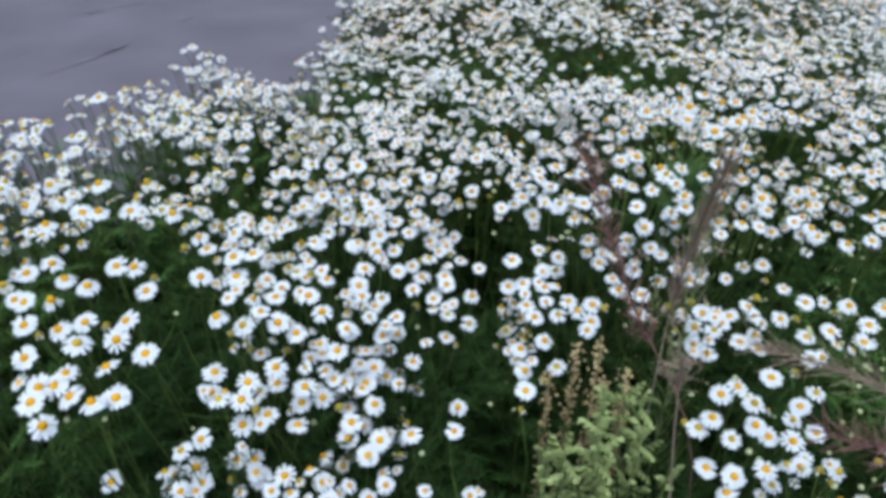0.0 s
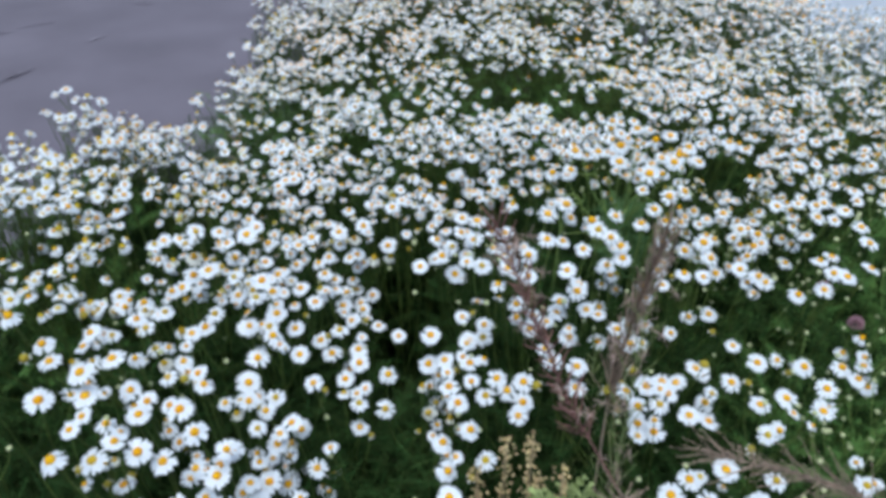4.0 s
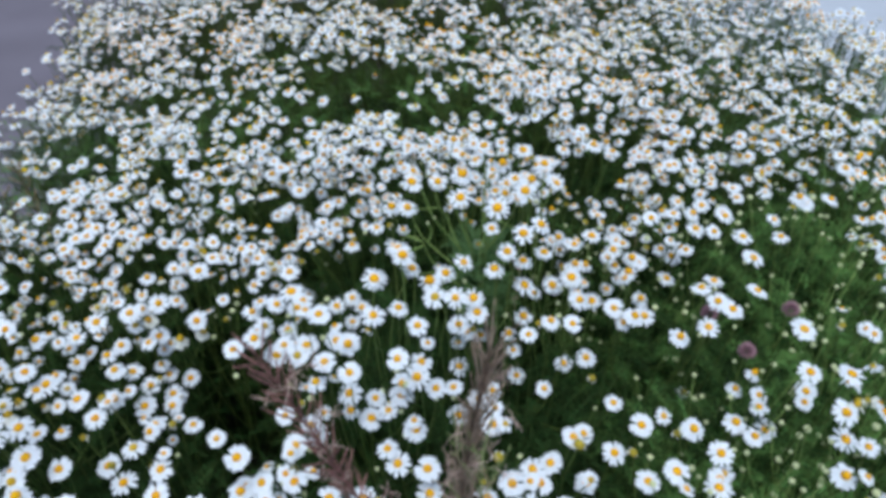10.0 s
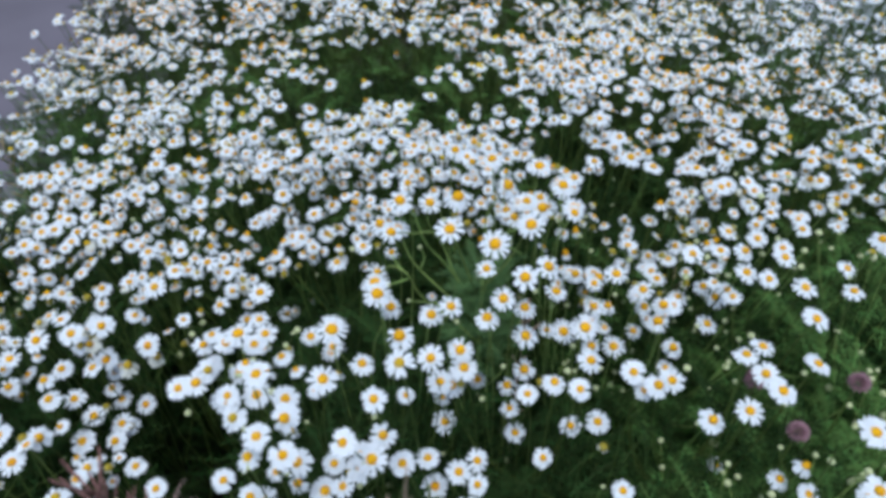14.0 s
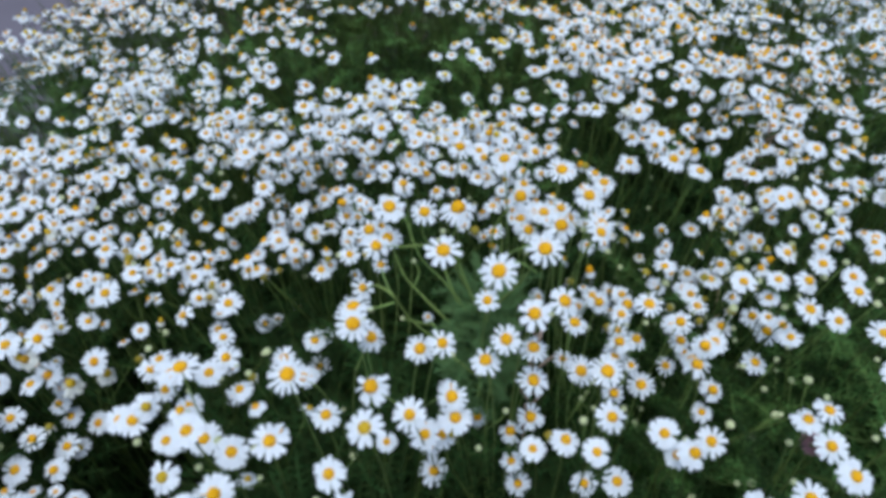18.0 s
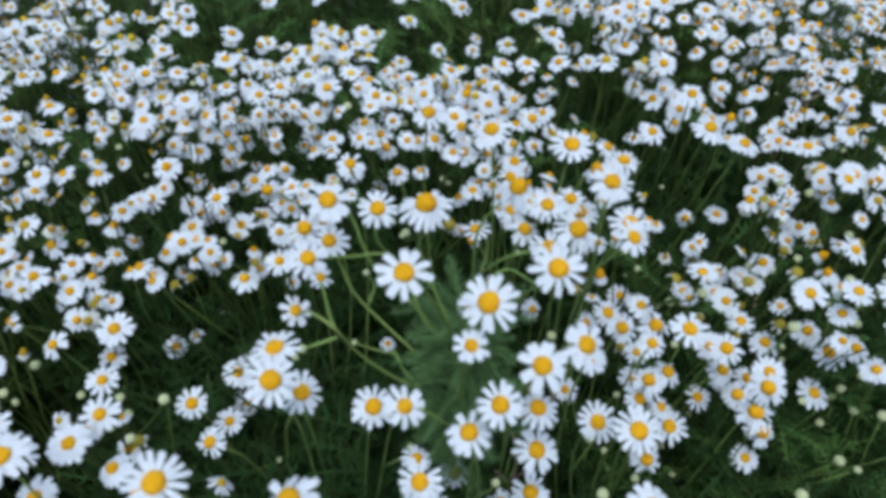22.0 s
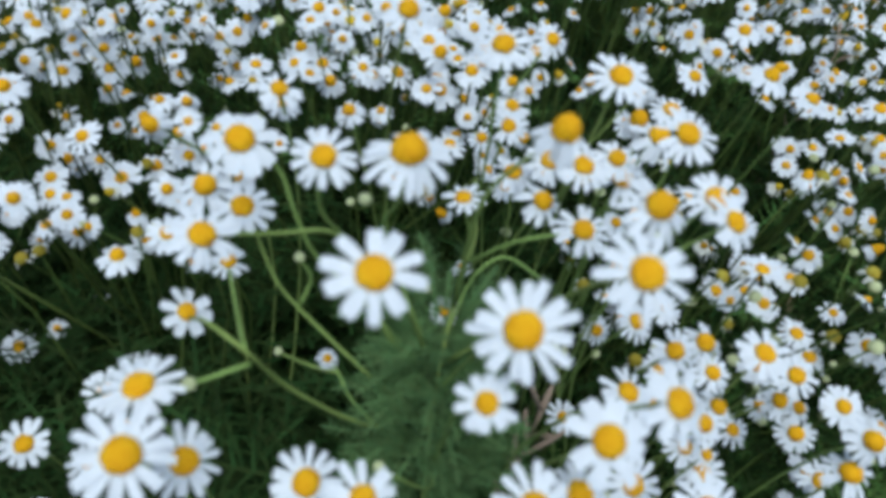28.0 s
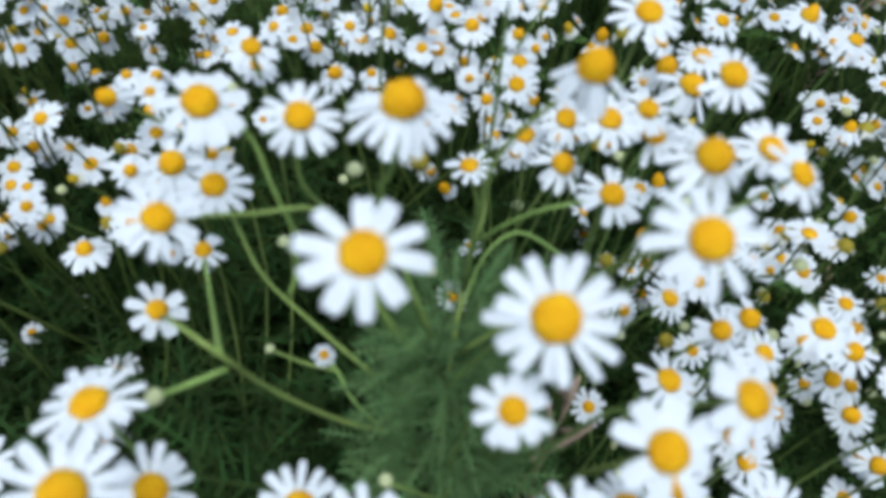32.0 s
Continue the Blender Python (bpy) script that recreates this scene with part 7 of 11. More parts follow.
bloom_plant(0.650, 1.036, 0, 142, [
    (0.5986, 1.046, 0.6273, 13, 8, -0.9, -0.69),
    (0.6048, 1.033, 0.6027, 17, 80, 0.14, -0.13),
    (0.6116, 1.026, 0.5539, 17, 80, 0.13, -0.4),
    (0.6354, 1.042, 0.6156, 14, 16, 0.9, 0.07),
    (0.636, 1.023, 0.6007, 20, 80, -0.08, -0.2),
    (0.6385, 1.01, 0.5475, 17, 80, -0.45, -0.23),
    (0.6554, 1.039, 0.547, 15, 80, 0.19, -0.63),
    (0.6566, 1.006, 0.6287, 18, 80, -0.01, -0.1),
    (0.6617, 0.9991, 0.5721, 20, 80, 0.18, 0.04),
    (0.6669, 1.057, 0.6376, 14, 8, 0.24, 0),
    (0.667, 1.013, 0.578, 18, 8, -0.01, -0.13),
    (0.6882, 0.9825, 0.5649, 20, 80, -0.13, -0.05),
    (0.6891, 1.016, 0.5843, 17, 26, 0.85, 0.27),
    (0.6929, 1.044, 0.6156, 13, 80, 0.3, -0.73),
])
bloom_plant(-0.406, 1.040, 0, 69, [
    (-0.5423, 1.146, 0.6904, 21, 16, 0.11, -0.6),
    (-0.5303, 1.002, 0.7671, 18, 80, -0.02, -0.09),
    (-0.5259, 0.9856, 0.7756, 27, 8, -0.03, -0.29),
    (-0.3898, 1.013, 0.6622, 22, 8, -0.08, 0.01),
    (-0.3883, 0.9932, 0.6876, 16, 44, 0.09, 0.13),
    (-0.3731, 0.9703, 0.6824, 20, 80, 0.42, -0.25),
    (-0.3711, 1.022, 0.6528, 20, 16, -0.7, -0.45),
    (-0.368, 1.166, 0.702, 19, 26, -0.32, -0.45),
    (-0.3631, 0.9915, 0.6831, 14, -8, 0.2, -0.3),
    (-0.3631, 1.007, 0.664, 22, 8, 0.23, -0.9),
    (-0.361, 1.006, 0.6422, 14, 2, 0.16, -0.37),
    (-0.353, 1.04, 0.699, 17, 16, 0.56, -0.35),
    (-0.3527, 1.027, 0.6491, 17, 16, -0.12, 0.13),
])
bloom_plant(0.515, 1.043, 2, 6, [
    (0.617, 0.99, 0.598, 21, 2, -0.02, -0.12),
    (0.51, 0.991, 0.6253, 22, 8, 0.18, -0.37),
    (0.4929, 0.9988, 0.7429, 26, 8, 0, -0.37),
    (0.473, 1.007, 0.724, 20, 16, -0.05, -0.35),
    (0.505, 1.009, 0.59, 18, 8, 0.1, -0.8),
    (0.4817, 1.011, 0.7084, 27, 2, 0.03, -0.1),
    (0.5934, 1.033, 0.5832, 22, 2, 0.26, -0.31),
    (0.478, 1.034, 0.744, 27, 2, -0.07, -0.25),
    (0.5097, 1.037, 0.707, 29, 26.13, 0.3, -0.2),
    (0.5061, 1.052, 0.7049, 23, 44, -0.17, -0.08),
    (0.5296, 1.064, 0.7007, 23, 8, 0.01, -0.11),
    (0.465, 1.079, 0.731, 18, 8, 0.26, -0.62),
    (0.5336, 1.102, 0.6812, 20, 16, 0.36, -0.23),
])
bloom_plant(0.747, 1.051, 0, 143, [
    (0.7, 1.073, 0.586, 17, 8, 0.18, -0.52),
    (0.7175, 1.07, 0.6302, 16, 26, -0.06, 0.06),
    (0.7249, 1.034, 0.6191, 20, 80, -0.44, -0.35),
    (0.732, 1.049, 0.631, 15, 8, 0.13, -0.53),
    (0.7387, 1.06, 0.5897, 17, 26, 0.2, -0.28),
    (0.7414, 1.017, 0.6374, 19, 26, -0.34, -0.9),
    (0.745, 1.038, 0.645, 17, 16, -0.42, -0.53),
    (0.7472, 1.064, 0.6648, 20, 2, 0.01, -0.36),
    (0.7598, 1.024, 0.6476, 20, 8, -0.07, -0.02),
    (0.7639, 0.9887, 0.6227, 22, -8, -0.23, -0.42),
    (0.7668, 1.045, 0.6192, 20, 26, -0.42, 0.39),
    (0.7871, 1.01, 0.6451, 18, 8, -0.16, -0.03),
    (0.7906, 1.03, 0.6382, 16, 8, -0.22, 0.28),
])
bloom_plant(-0.190, 1.061, 0, 73, [
    (-0.192, 1.031, 0.693, 16, 80, -0.14, -0.03),
    (-0.1762, 1.036, 0.6378, 17, 26, 0.11, -0.18),
    (-0.1819, 1.037, 0.61, 17, 16, 0.18, 0.33),
    (-0.1599, 1.037, 0.5358, 17, -8, 0.27, -0.28),
    (-0.2239, 1.037, 0.5555, 22, 80, -0.53, -0.14),
    (-0.16, 1.044, 0.657, 19, 2, 0.19, -0.41),
    (-0.1629, 1.045, 0.607, 14, 26, -0.42, -0.13),
    (-0.205, 1.047, 0.698, 17, 8, -0.22, -0.28),
    (-0.242, 1.053, 0.698, 21, 16, -0.27, -0.62),
    (-0.1791, 1.054, 0.6307, 18, 16, 0.21, 0.28),
    (-0.2211, 1.073, 0.5642, 22, 8, -0.61, -0.47),
    (-0.1476, 1.073, 0.5448, 17, 26, 0.46, 0.55),
    (-0.2187, 1.074, 0.6186, 14, 26, 0.2, -0.57),
])
bloom_plant(0.440, 1.062, 2, 3, [
    (0.4577, 0.9523, 0.7555, 27, 26.14, 0.1, -0.3),
    (0.4579, 1.004, 0.724, 23, 2, -0.02, -0.25),
    (0.4464, 1.006, 0.7024, 23, 26, 0.18, -0.33),
    (0.4209, 1.033, 0.6787, 21, 2, -0.17, 0.12),
    (0.4615, 1.04, 0.693, 24, 2, 0.05, -0.48),
    (0.4295, 1.044, 0.7524, 25, 8, -0.21, -0.17),
    (0.449, 1.049, 0.6776, 24, 2, -0.14, -0.03),
    (0.3925, 1.052, 0.7625, 22, 16, 0.01, -0.41),
    (0.4551, 1.083, 0.6772, 21, 2, -0.18, -0.42),
    (0.444, 1.089, 0.6645, 16, 16, -0.16, -0.42),
    (0.3739, 1.091, 0.6836, 18, 26, -0.12, -0.23),
    (0.4627, 1.103, 0.6741, 21, 2, 0.11, -0.35),
    (0.463, 1.112, 0.683, 17, 26, 0.16, -0.35),
])
bloom_plant(0.547, 1.078, 0, 121, [
    (0.5389, 1.006, 0.5558, 20, 80, -0.34, 0.17),
    (0.5676, 1.013, 0.6272, 18, 80, 0.47, -0.2),
    (0.5843, 1.013, 0.6022, 14, 2, -0.32, -0.9),
    (0.514, 1.028, 0.5963, 13, 8, 0.05, 0.29),
    (0.5014, 1.033, 0.601, 17, 80, -0.28, -0.29),
    (0.5696, 1.038, 0.623, 13, 44, -0.19, -0.27),
    (0.5421, 1.052, 0.6426, 13, 44, -0.42, 0.11),
    (0.558, 1.056, 0.6284, 17, 80, 0.1, 0.01),
    (0.5947, 1.105, 0.5871, 16, 26, -0.16, 0.05),
    (0.4938, 1.107, 0.6421, 13, 8, 0.87, 0.02),
    (0.5804, 1.113, 0.6154, 14, 44, 0.88, -0.17),
    (0.5274, 1.116, 0.6, 20, 80, -0.13, 0.14),
    (0.5491, 1.119, 0.6083, 17, 2, -0.59, -0.44),
    (0.5415, 1.127, 0.5892, 14, 8, -0.84, -0.68),
])
bloom_plant(0.186, 1.097, 0, 116, [
    (0.2959, 1.066, 0.6497, 13, 26, -0.37, 0.05),
    (0.1843, 1.067, 0.634, 14, 44, 0.16, -0.22),
    (0.1435, 1.07, 0.6036, 17, 16, 0.36, -0.66),
    (0.2858, 1.077, 0.591, 13, 8, -0.18, -0.64),
    (0.1203, 1.084, 0.6145, 17, 16, -0.21, -0.9),
    (0.1066, 1.086, 0.5869, 19, 8, -0.9, -0.42),
    (0.1682, 1.086, 0.6135, 17, 26, -0.24, 0.46),
    (0.2076, 1.088, 0.5958, 15, 80, 0.15, -0.13),
    (0.2596, 1.088, 0.6053, 15, 80, -0.12, 0.04),
    (0.137, 1.089, 0.6072, 21, 26, 0.35, 0.31),
    (0.123, 1.098, 0.614, 18, 8, 0.19, -0.31),
    (0.25, 1.099, 0.6267, 14, 66, -0.72, -0.52),
    (0.1391, 1.101, 0.6175, 14, 26, 0.5, 0.22),
])
bloom_plant(0.248, 1.109, 1, 24, [
    (0.2541, 1.065, 0.6152, 24, 26, 0.07, -0.01),
    (0.2206, 1.065, 0.6597, 19, 16, 0.12, -0.6),
    (0.301, 1.074, 0.6937, 13, -8, -0.01, -0.57),
    (0.2389, 1.083, 0.6181, 14, 26, -0.9, -0.68),
    (0.2962, 1.083, 0.665, 17, 16, 0.26, -0.31),
    (0.2286, 1.089, 0.6218, 18, 8, 0.02, -0.3),
    (0.2157, 1.091, 0.6129, 17, 16, -0.2, -0.05),
    (0.258, 1.103, 0.5822, 17, 8, 0.06, -0.81),
    (0.2241, 1.103, 0.5931, 19, 8, 0.46, -0.61),
    (0.2573, 1.103, 0.6051, 16, 44, 0.03, 0.11),
    (0.2231, 1.11, 0.6139, 16, 16, -0.17, 0.12),
    (0.28, 1.111, 0.6078, 17, -8, 0.44, -0.41),
    (0.2321, 1.137, 0.6332, 23, 8, -0.3, -0.29),
    (0.2425, 1.144, 0.5942, 24, 2, -0.06, -0.37),
])
bloom_plant(0.547, 1.111, 1, 34, [
    (0.5694, 1.072, 0.501, 23, 2, 0.21, -0.26),
    (0.5452, 1.074, 0.609, 23, 66, -0.14, 0.38),
    (0.5656, 1.076, 0.5296, 25, 8, 0.12, -0.26),
    (0.5066, 1.076, 0.5887, 19, 16, 0.9, 0.22),
    (0.4861, 1.089, 0.6361, 17, 8, 0.79, -0.6),
    (0.4999, 1.093, 0.6309, 16, 66, -0.27, -0.66),
    (0.6378, 1.093, 0.6812, 26, 8, 0.22, -0.08),
    (0.6126, 1.104, 0.69, 29, 16.13, 0.1, -0.2),
    (0.625, 1.112, 0.584, 20, 44, -0.38, -0.62),
    (0.4783, 1.113, 0.6401, 17, 66, 0.4, -0.17),
    (0.5715, 1.113, 0.6835, 23, 8, 0.16, -0.26),
    (0.5025, 1.133, 0.6293, 17, 26, 0.45, 0.53),
    (0.5088, 1.139, 0.6008, 24, 16, 0.4, -0.08),
])
bloom_plant(0.080, 1.119, 0, 83, [
    (0.0598, 1.101, 0.619, 20, 80, 0.25, -0.21),
    (0.0645, 1.085, 0.6265, 17, 66, 0.29, 0.03),
    (0.0694, 1.149, 0.5429, 13, -8, 0.44, 0.48),
    (0.071, 1.12, 0.622, 17, 26, -0.37, -0.52),
    (0.0741, 1.105, 0.6053, 17, 66, -0.1, -0.48),
    (0.0756, 1.105, 0.6271, 19, 2, 0.16, -0.48),
    (0.0798, 1.092, 0.6122, 21, 66, 0.86, 0.6),
    (0.0845, 1.111, 0.6091, 16, 8, -0.86, -0.32),
    (0.0858, 1.077, 0.62, 19, 8, -0.25, -0.19),
    (0.086, 1.118, 0.6456, 13, 66, 0.05, 0.02),
    (0.0969, 1.07, 0.6208, 17, 16, 0.13, -0.24),
    (0.0969, 1.114, 0.6434, 23, 16, -0.2, -0.26),
    (0.1011, 1.141, 0.6522, 19, 8, 0.45, 0.25),
])
bloom_plant(0.124, 1.124, 1, 22, [
    (0.0435, 1.098, 0.6367, 23, 8, -0.03, -0.1),
    (0.075, 1.169, 0.658, 17, 26, 0.34, -0.53),
    (0.0765, 1.063, 0.6346, 21, 2, 0.02, -0.21),
    (0.095, 1.085, 0.629, 17, 16, 0.19, -0.15),
    (0.0996, 1.157, 0.6553, 21, 16, -0.04, -0.36),
    (0.1125, 1.067, 0.6373, 23, 16, -0.05, -0.17),
    (0.1296, 1.067, 0.618, 21, 8, -0.04, -0.37),
    (0.1332, 1.101, 0.5657, 21, 26, 0.18, -0.14),
    (0.1486, 1.133, 0.6161, 21, 44, 0.27, 0.29),
    (0.156, 1.064, 0.606, 15, 26, -0.08, -0.41),
    (0.1631, 1.126, 0.6381, 19, 8, 0.29, -0.25),
    (0.1653, 1.154, 0.6218, 21, 16, -0.12, -0.42),
    (0.1674, 1.119, 0.5689, 21, 26, -0.04, -0.22),
    (0.1715, 1.165, 0.6135, 25, 8, -0.21, -0.47),
])
bloom_plant(-0.217, 1.124, 0, 74, [
    (-0.2462, 1.099, 0.6069, 17, 26, 0.08, 0.01),
    (-0.236, 1.083, 0.6212, 14, 2, -0.24, 0.4),
    (-0.2326, 1.096, 0.6276, 20, -8, -0.68, -0.47),
    (-0.2306, 1.09, 0.6117, 17, 80, 0.16, 0.33),
    (-0.2297, 1.129, 0.4984, 13, 80, -0.12, -0.9),
    (-0.2285, 1.122, 0.6067, 18, 8, 0.2, -0.57),
    (-0.2195, 1.165, 0.5205, 20, 2, 0.09, -0.45),
    (-0.2167, 1.117, 0.6263, 22, 26, 0.73, 0.06),
    (-0.2134, 1.088, 0.62, 17, 26, -0.15, 0.04),
    (-0.2075, 1.158, 0.535, 18, 26, 0.23, -0.37),
    (-0.1976, 1.106, 0.548, 17, 26, -0.56, 0.23),
    (-0.1965, 1.079, 0.5592, 22, 2, -0.28, 0.23),
    (-0.1959, 1.16, 0.5417, 17, 2, 0.9, 0.06),
    (-0.1939, 1.08, 0.6118, 17, 16, 0.79, -0.38),
])
bloom_plant(-0.059, 1.127, 0, 79, [
    (-0.0898, 1.103, 0.5728, 15, 80, 0.11, -0.36),
    (-0.0869, 1.095, 0.616, 13, 26, 0.9, -0.15),
    (-0.077, 1.086, 0.603, 20, 26, -0.08, 0.3),
    (-0.0745, 1.145, 0.497, 14, 8, -0.18, -0.88),
    (-0.0724, 1.164, 0.5595, 19, 2, -0.19, -0.21),
    (-0.0635, 1.1, 0.5701, 17, 26, 0.54, -0.87),
    (-0.0596, 1.123, 0.5134, 14, 8, -0.05, -0.15),
    (-0.0543, 1.073, 0.6121, 19, -8, 0.38, -0.74),
    (-0.0514, 1.111, 0.565, 20, 80, 0.37, -0.05),
    (-0.0483, 1.156, 0.5852, 17, 26, -0.68, 0.26),
    (-0.0389, 1.079, 0.5475, 17, 80, 0.27, 0.15),
    (-0.0308, 1.095, 0.5668, 19, -8, -0.02, -0.82),
    (-0.0231, 1.163, 0.5767, 13, 8, 0.08, 0.08),
])
bloom_plant(0.385, 1.129, 1, 30, [
    (0.3181, 1.072, 0.6609, 19, -8, -0.3, -0.86),
    (0.3195, 1.066, 0.6829, 16, 16, 0.1, -0.01),
    (0.3422, 1.077, 0.7007, 19, 8, 0.26, -0.07),
    (0.349, 1.164, 0.66, 18, 8, -0.46, -0.24),
    (0.376, 1.154, 0.682, 15, 26, -0.14, -0.69),
    (0.385, 1.131, 0.68, 16, 8, 0.1, -0.6),
    (0.3912, 1.101, 0.6747, 14, 26, -0.21, -0.12),
    (0.3998, 1.158, 0.6218, 21, 66, 0.02, -0.74),
    (0.4041, 1.117, 0.6116, 17, -8, -0.56, -0.31),
    (0.4095, 1.072, 0.6447, 21, 80, -0.46, -0.9),
    (0.4193, 1.125, 0.6697, 18, 2, -0.17, -0.31),
    (0.4251, 1.157, 0.6791, 22, 2, 0.01, -0.42),
    (0.4257, 1.13, 0.6891, 23, 44, 0.29, -0.3),
    (0.4259, 1.113, 0.5954, 17, 44, 0.43, -0.72),
])
bloom_plant(-0.169, 1.130, 0, 75, [
    (-0.1917, 1.106, 0.6171, 17, 26, -0.61, -0.49),
    (-0.1809, 1.109, 0.5701, 13, 80, 0.2, 0.06),
    (-0.1797, 1.076, 0.5783, 14, 26, -0.32, 0.33),
    (-0.1781, 1.087, 0.5791, 13, 8, -0.58, 0.13),
    (-0.176, 1.166, 0.669, 18, 16, 0.08, -0.41),
    (-0.1715, 1.117, 0.5364, 13, 16, 0.25, -0.03),
    (-0.1714, 1.154, 0.51, 20, 66, 0.31, -0.45),
    (-0.1697, 1.089, 0.5545, 18, 8, -0.29, 0.31),
    (-0.168, 1.139, 0.624, 16, 26, 0.21, -0.04),
    (-0.164, 1.166, 0.637, 17, 26, -0.14, 0.01),
    (-0.1545, 1.077, 0.5618, 13, 66, 0.9, -0.9),
    (-0.153, 1.082, 0.623, 19, 2, -0.4, -0.36),
    (-0.1412, 1.167, 0.5711, 13, 26, -0.37, -0.7),
])
bloom_plant(-0.108, 1.131, 0, 78, [
    (-0.1258, 1.141, 0.5575, 14, 26, -0.43, -0.9),
    (-0.1216, 1.141, 0.5883, 23, 8, -0.08, -0.22),
    (-0.1213, 1.091, 0.57, 13, 66, 0.45, -0.35),
    (-0.119, 1.116, 0.5896, 20, 80, -0.06, -0.29),
    (-0.1136, 1.166, 0.5542, 20, 8, 0.73, -0.15),
    (-0.1109, 1.134, 0.5262, 14, 8, -0.28, -0.17),
    (-0.108, 1.106, 0.6041, 13, 8, -0.32, -0.34),
    (-0.1037, 1.121, 0.5942, 20, 16, -0.9, 0.2),
    (-0.1013, 1.085, 0.5908, 14, 26, 0.41, -0.11),
    (-0.1011, 1.09, 0.6183, 18, 8, 0.33, 0.18),
    (-0.097, 1.107, 0.5091, 21, 2, 0.55, 0.05),
    (-0.0962, 1.154, 0.5245, 14, -8, -0.37, -0.54),
    (-0.0957, 1.141, 0.5157, 17, -8, -0.47, -0.29),
    (-0.092, 1.075, 0.608, 16, 26, -0.29, -0.36),
])
bloom_plant(0.026, 1.132, 0, 82, [
    (-0.0046, 1.111, 0.5748, 17, 44, 0.02, 0.36),
    (0.0052, 1.152, 0.6044, 19, 2, 0.63, -0.59),
    (0.0078, 1.133, 0.546, 21, -8, -0.09, -0.63),
    (0.017, 1.078, 0.5834, 14, 2, 0.57, -0.78),
    (0.019, 1.148, 0.605, 16, 26, 0.62, -0.85),
    (0.0221, 1.081, 0.618, 14, 2, -0.39, -0.4),
    (0.024, 1.161, 0.609, 16, 26, 0.14, -0.18),
    (0.0245, 1.152, 0.5521, 19, 8, -0.35, 0.13),
    (0.0267, 1.093, 0.601, 14, 8, 0.7, -0.26),
    (0.0319, 1.104, 0.6149, 17, 8, -0.9, -0.57),
    (0.0366, 1.16, 0.5914, 17, 26, 0.9, -0.9),
    (0.0466, 1.072, 0.622, 17, 66, 0.25, -0.25),
    (0.0495, 1.124, 0.5592, 17, 16, -0.1, 0.21),
    (0.0532, 1.113, 0.6174, 19, 16, 0.24, -0.12),
])
bloom_plant(0.833, 1.134, 0, 154, [
    (0.8199, 1.082, 0.5692, 18, 26, 0.24, -0.13),
    (0.8679, 1.089, 0.6502, 15, 80, -0.05, 0.08),
    (0.8209, 1.105, 0.6013, 16, 8, -0.19, -0.16),
    (0.8592, 1.108, 0.6492, 23, 26, -0.31, 0.06),
    (0.8388, 1.11, 0.62, 16, 2, 0.2, -0.24),
    (0.8681, 1.121, 0.6533, 22, 8, -0.5, -0.32),
    (0.8051, 1.121, 0.6007, 22, -8, -0.18, -0.5),
    (0.8457, 1.122, 0.6218, 24, 2, 0.01, 0.07),
    (0.8332, 1.128, 0.6161, 24, -8, -0.02, -0.04),
    (0.792, 1.135, 0.5859, 18, 80, 0.34, 0.14),
    (0.8268, 1.145, 0.6328, 19, 16, 0.32, -0.35),
    (0.8317, 1.145, 0.601, 14, -8, -0.03, 0.14),
    (0.8555, 1.149, 0.6377, 14, 26, 0.41, 0.13),
    (0.7939, 1.151, 0.6571, 14, 16, 0.18, -0.39),
])
bloom_plant(-0.275, 1.136, 0, 71, [
    (-0.2529, 1.072, 0.6276, 13, 16, -0.15, -0.52),
    (-0.2675, 1.075, 0.6119, 15, 80, -0.14, -0.2),
    (-0.2744, 1.097, 0.6099, 17, 44, -0.01, 0.25),
    (-0.2651, 1.1, 0.6273, 17, 8, 0.9, -0.14),
    (-0.247, 1.115, 0.6161, 20, 44, 0.6, 0.05),
    (-0.2793, 1.117, 0.5875, 20, 44, 0.11, -0.45),
    (-0.247, 1.124, 0.698, 16, 2, 0.3, -0.15),
    (-0.2996, 1.126, 0.6015, 18, 80, 0.89, 0.23),
    (-0.3253, 1.15, 0.6034, 18, 26, 0.68, 0.6),
    (-0.2805, 1.152, 0.5723, 18, 16, 0.75, 0.16),
    (-0.2669, 1.163, 0.6091, 17, 44, -0.27, -0.17),
    (-0.318, 1.163, 0.696, 17, 26, -0.08, -0.66),
    (-0.254, 1.163, 0.6067, 20, 26, 0.9, -0.9),
])
bloom_plant(0.671, 1.139, 1, 36, [
    (0.6461, 1.212, 0.6103, 21, 26, 0.33, -0.73),
    (0.6464, 1.072, 0.6394, 21, 44, 0.06, 0.21),
    (0.6467, 1.071, 0.5548, 23, 26, -0.1, -0.48),
    (0.6512, 1.305, 0.6848, 25, 16, 0.07, -0.44),
    (0.6571, 1.149, 0.6609, 23, 44, 0.08, -0.3),
    (0.659, 1.177, 0.6393, 21, 8, -0.09, -0.14),
    (0.662, 1.082, 0.6603, 17, -8, -0.22, 0.08),
    (0.6636, 1.077, 0.6328, 21, 80, 0.27, 0.35),
    (0.6752, 1.069, 0.648, 19, -8, 0.65, -0.36),
    (0.6779, 1.169, 0.621, 23, 2, 0.46, -0.02),
    (0.691, 1.083, 0.5846, 19, 8, 0.61, -0.08),
    (0.7003, 1.102, 0.6647, 24, 8, -0.07, -0.02),
    (0.708, 1.146, 0.5752, 21, 8, -0.12, -0.14),
    (0.7097, 1.063, 0.6043, 19, 16, 0.34, -0.9),
])
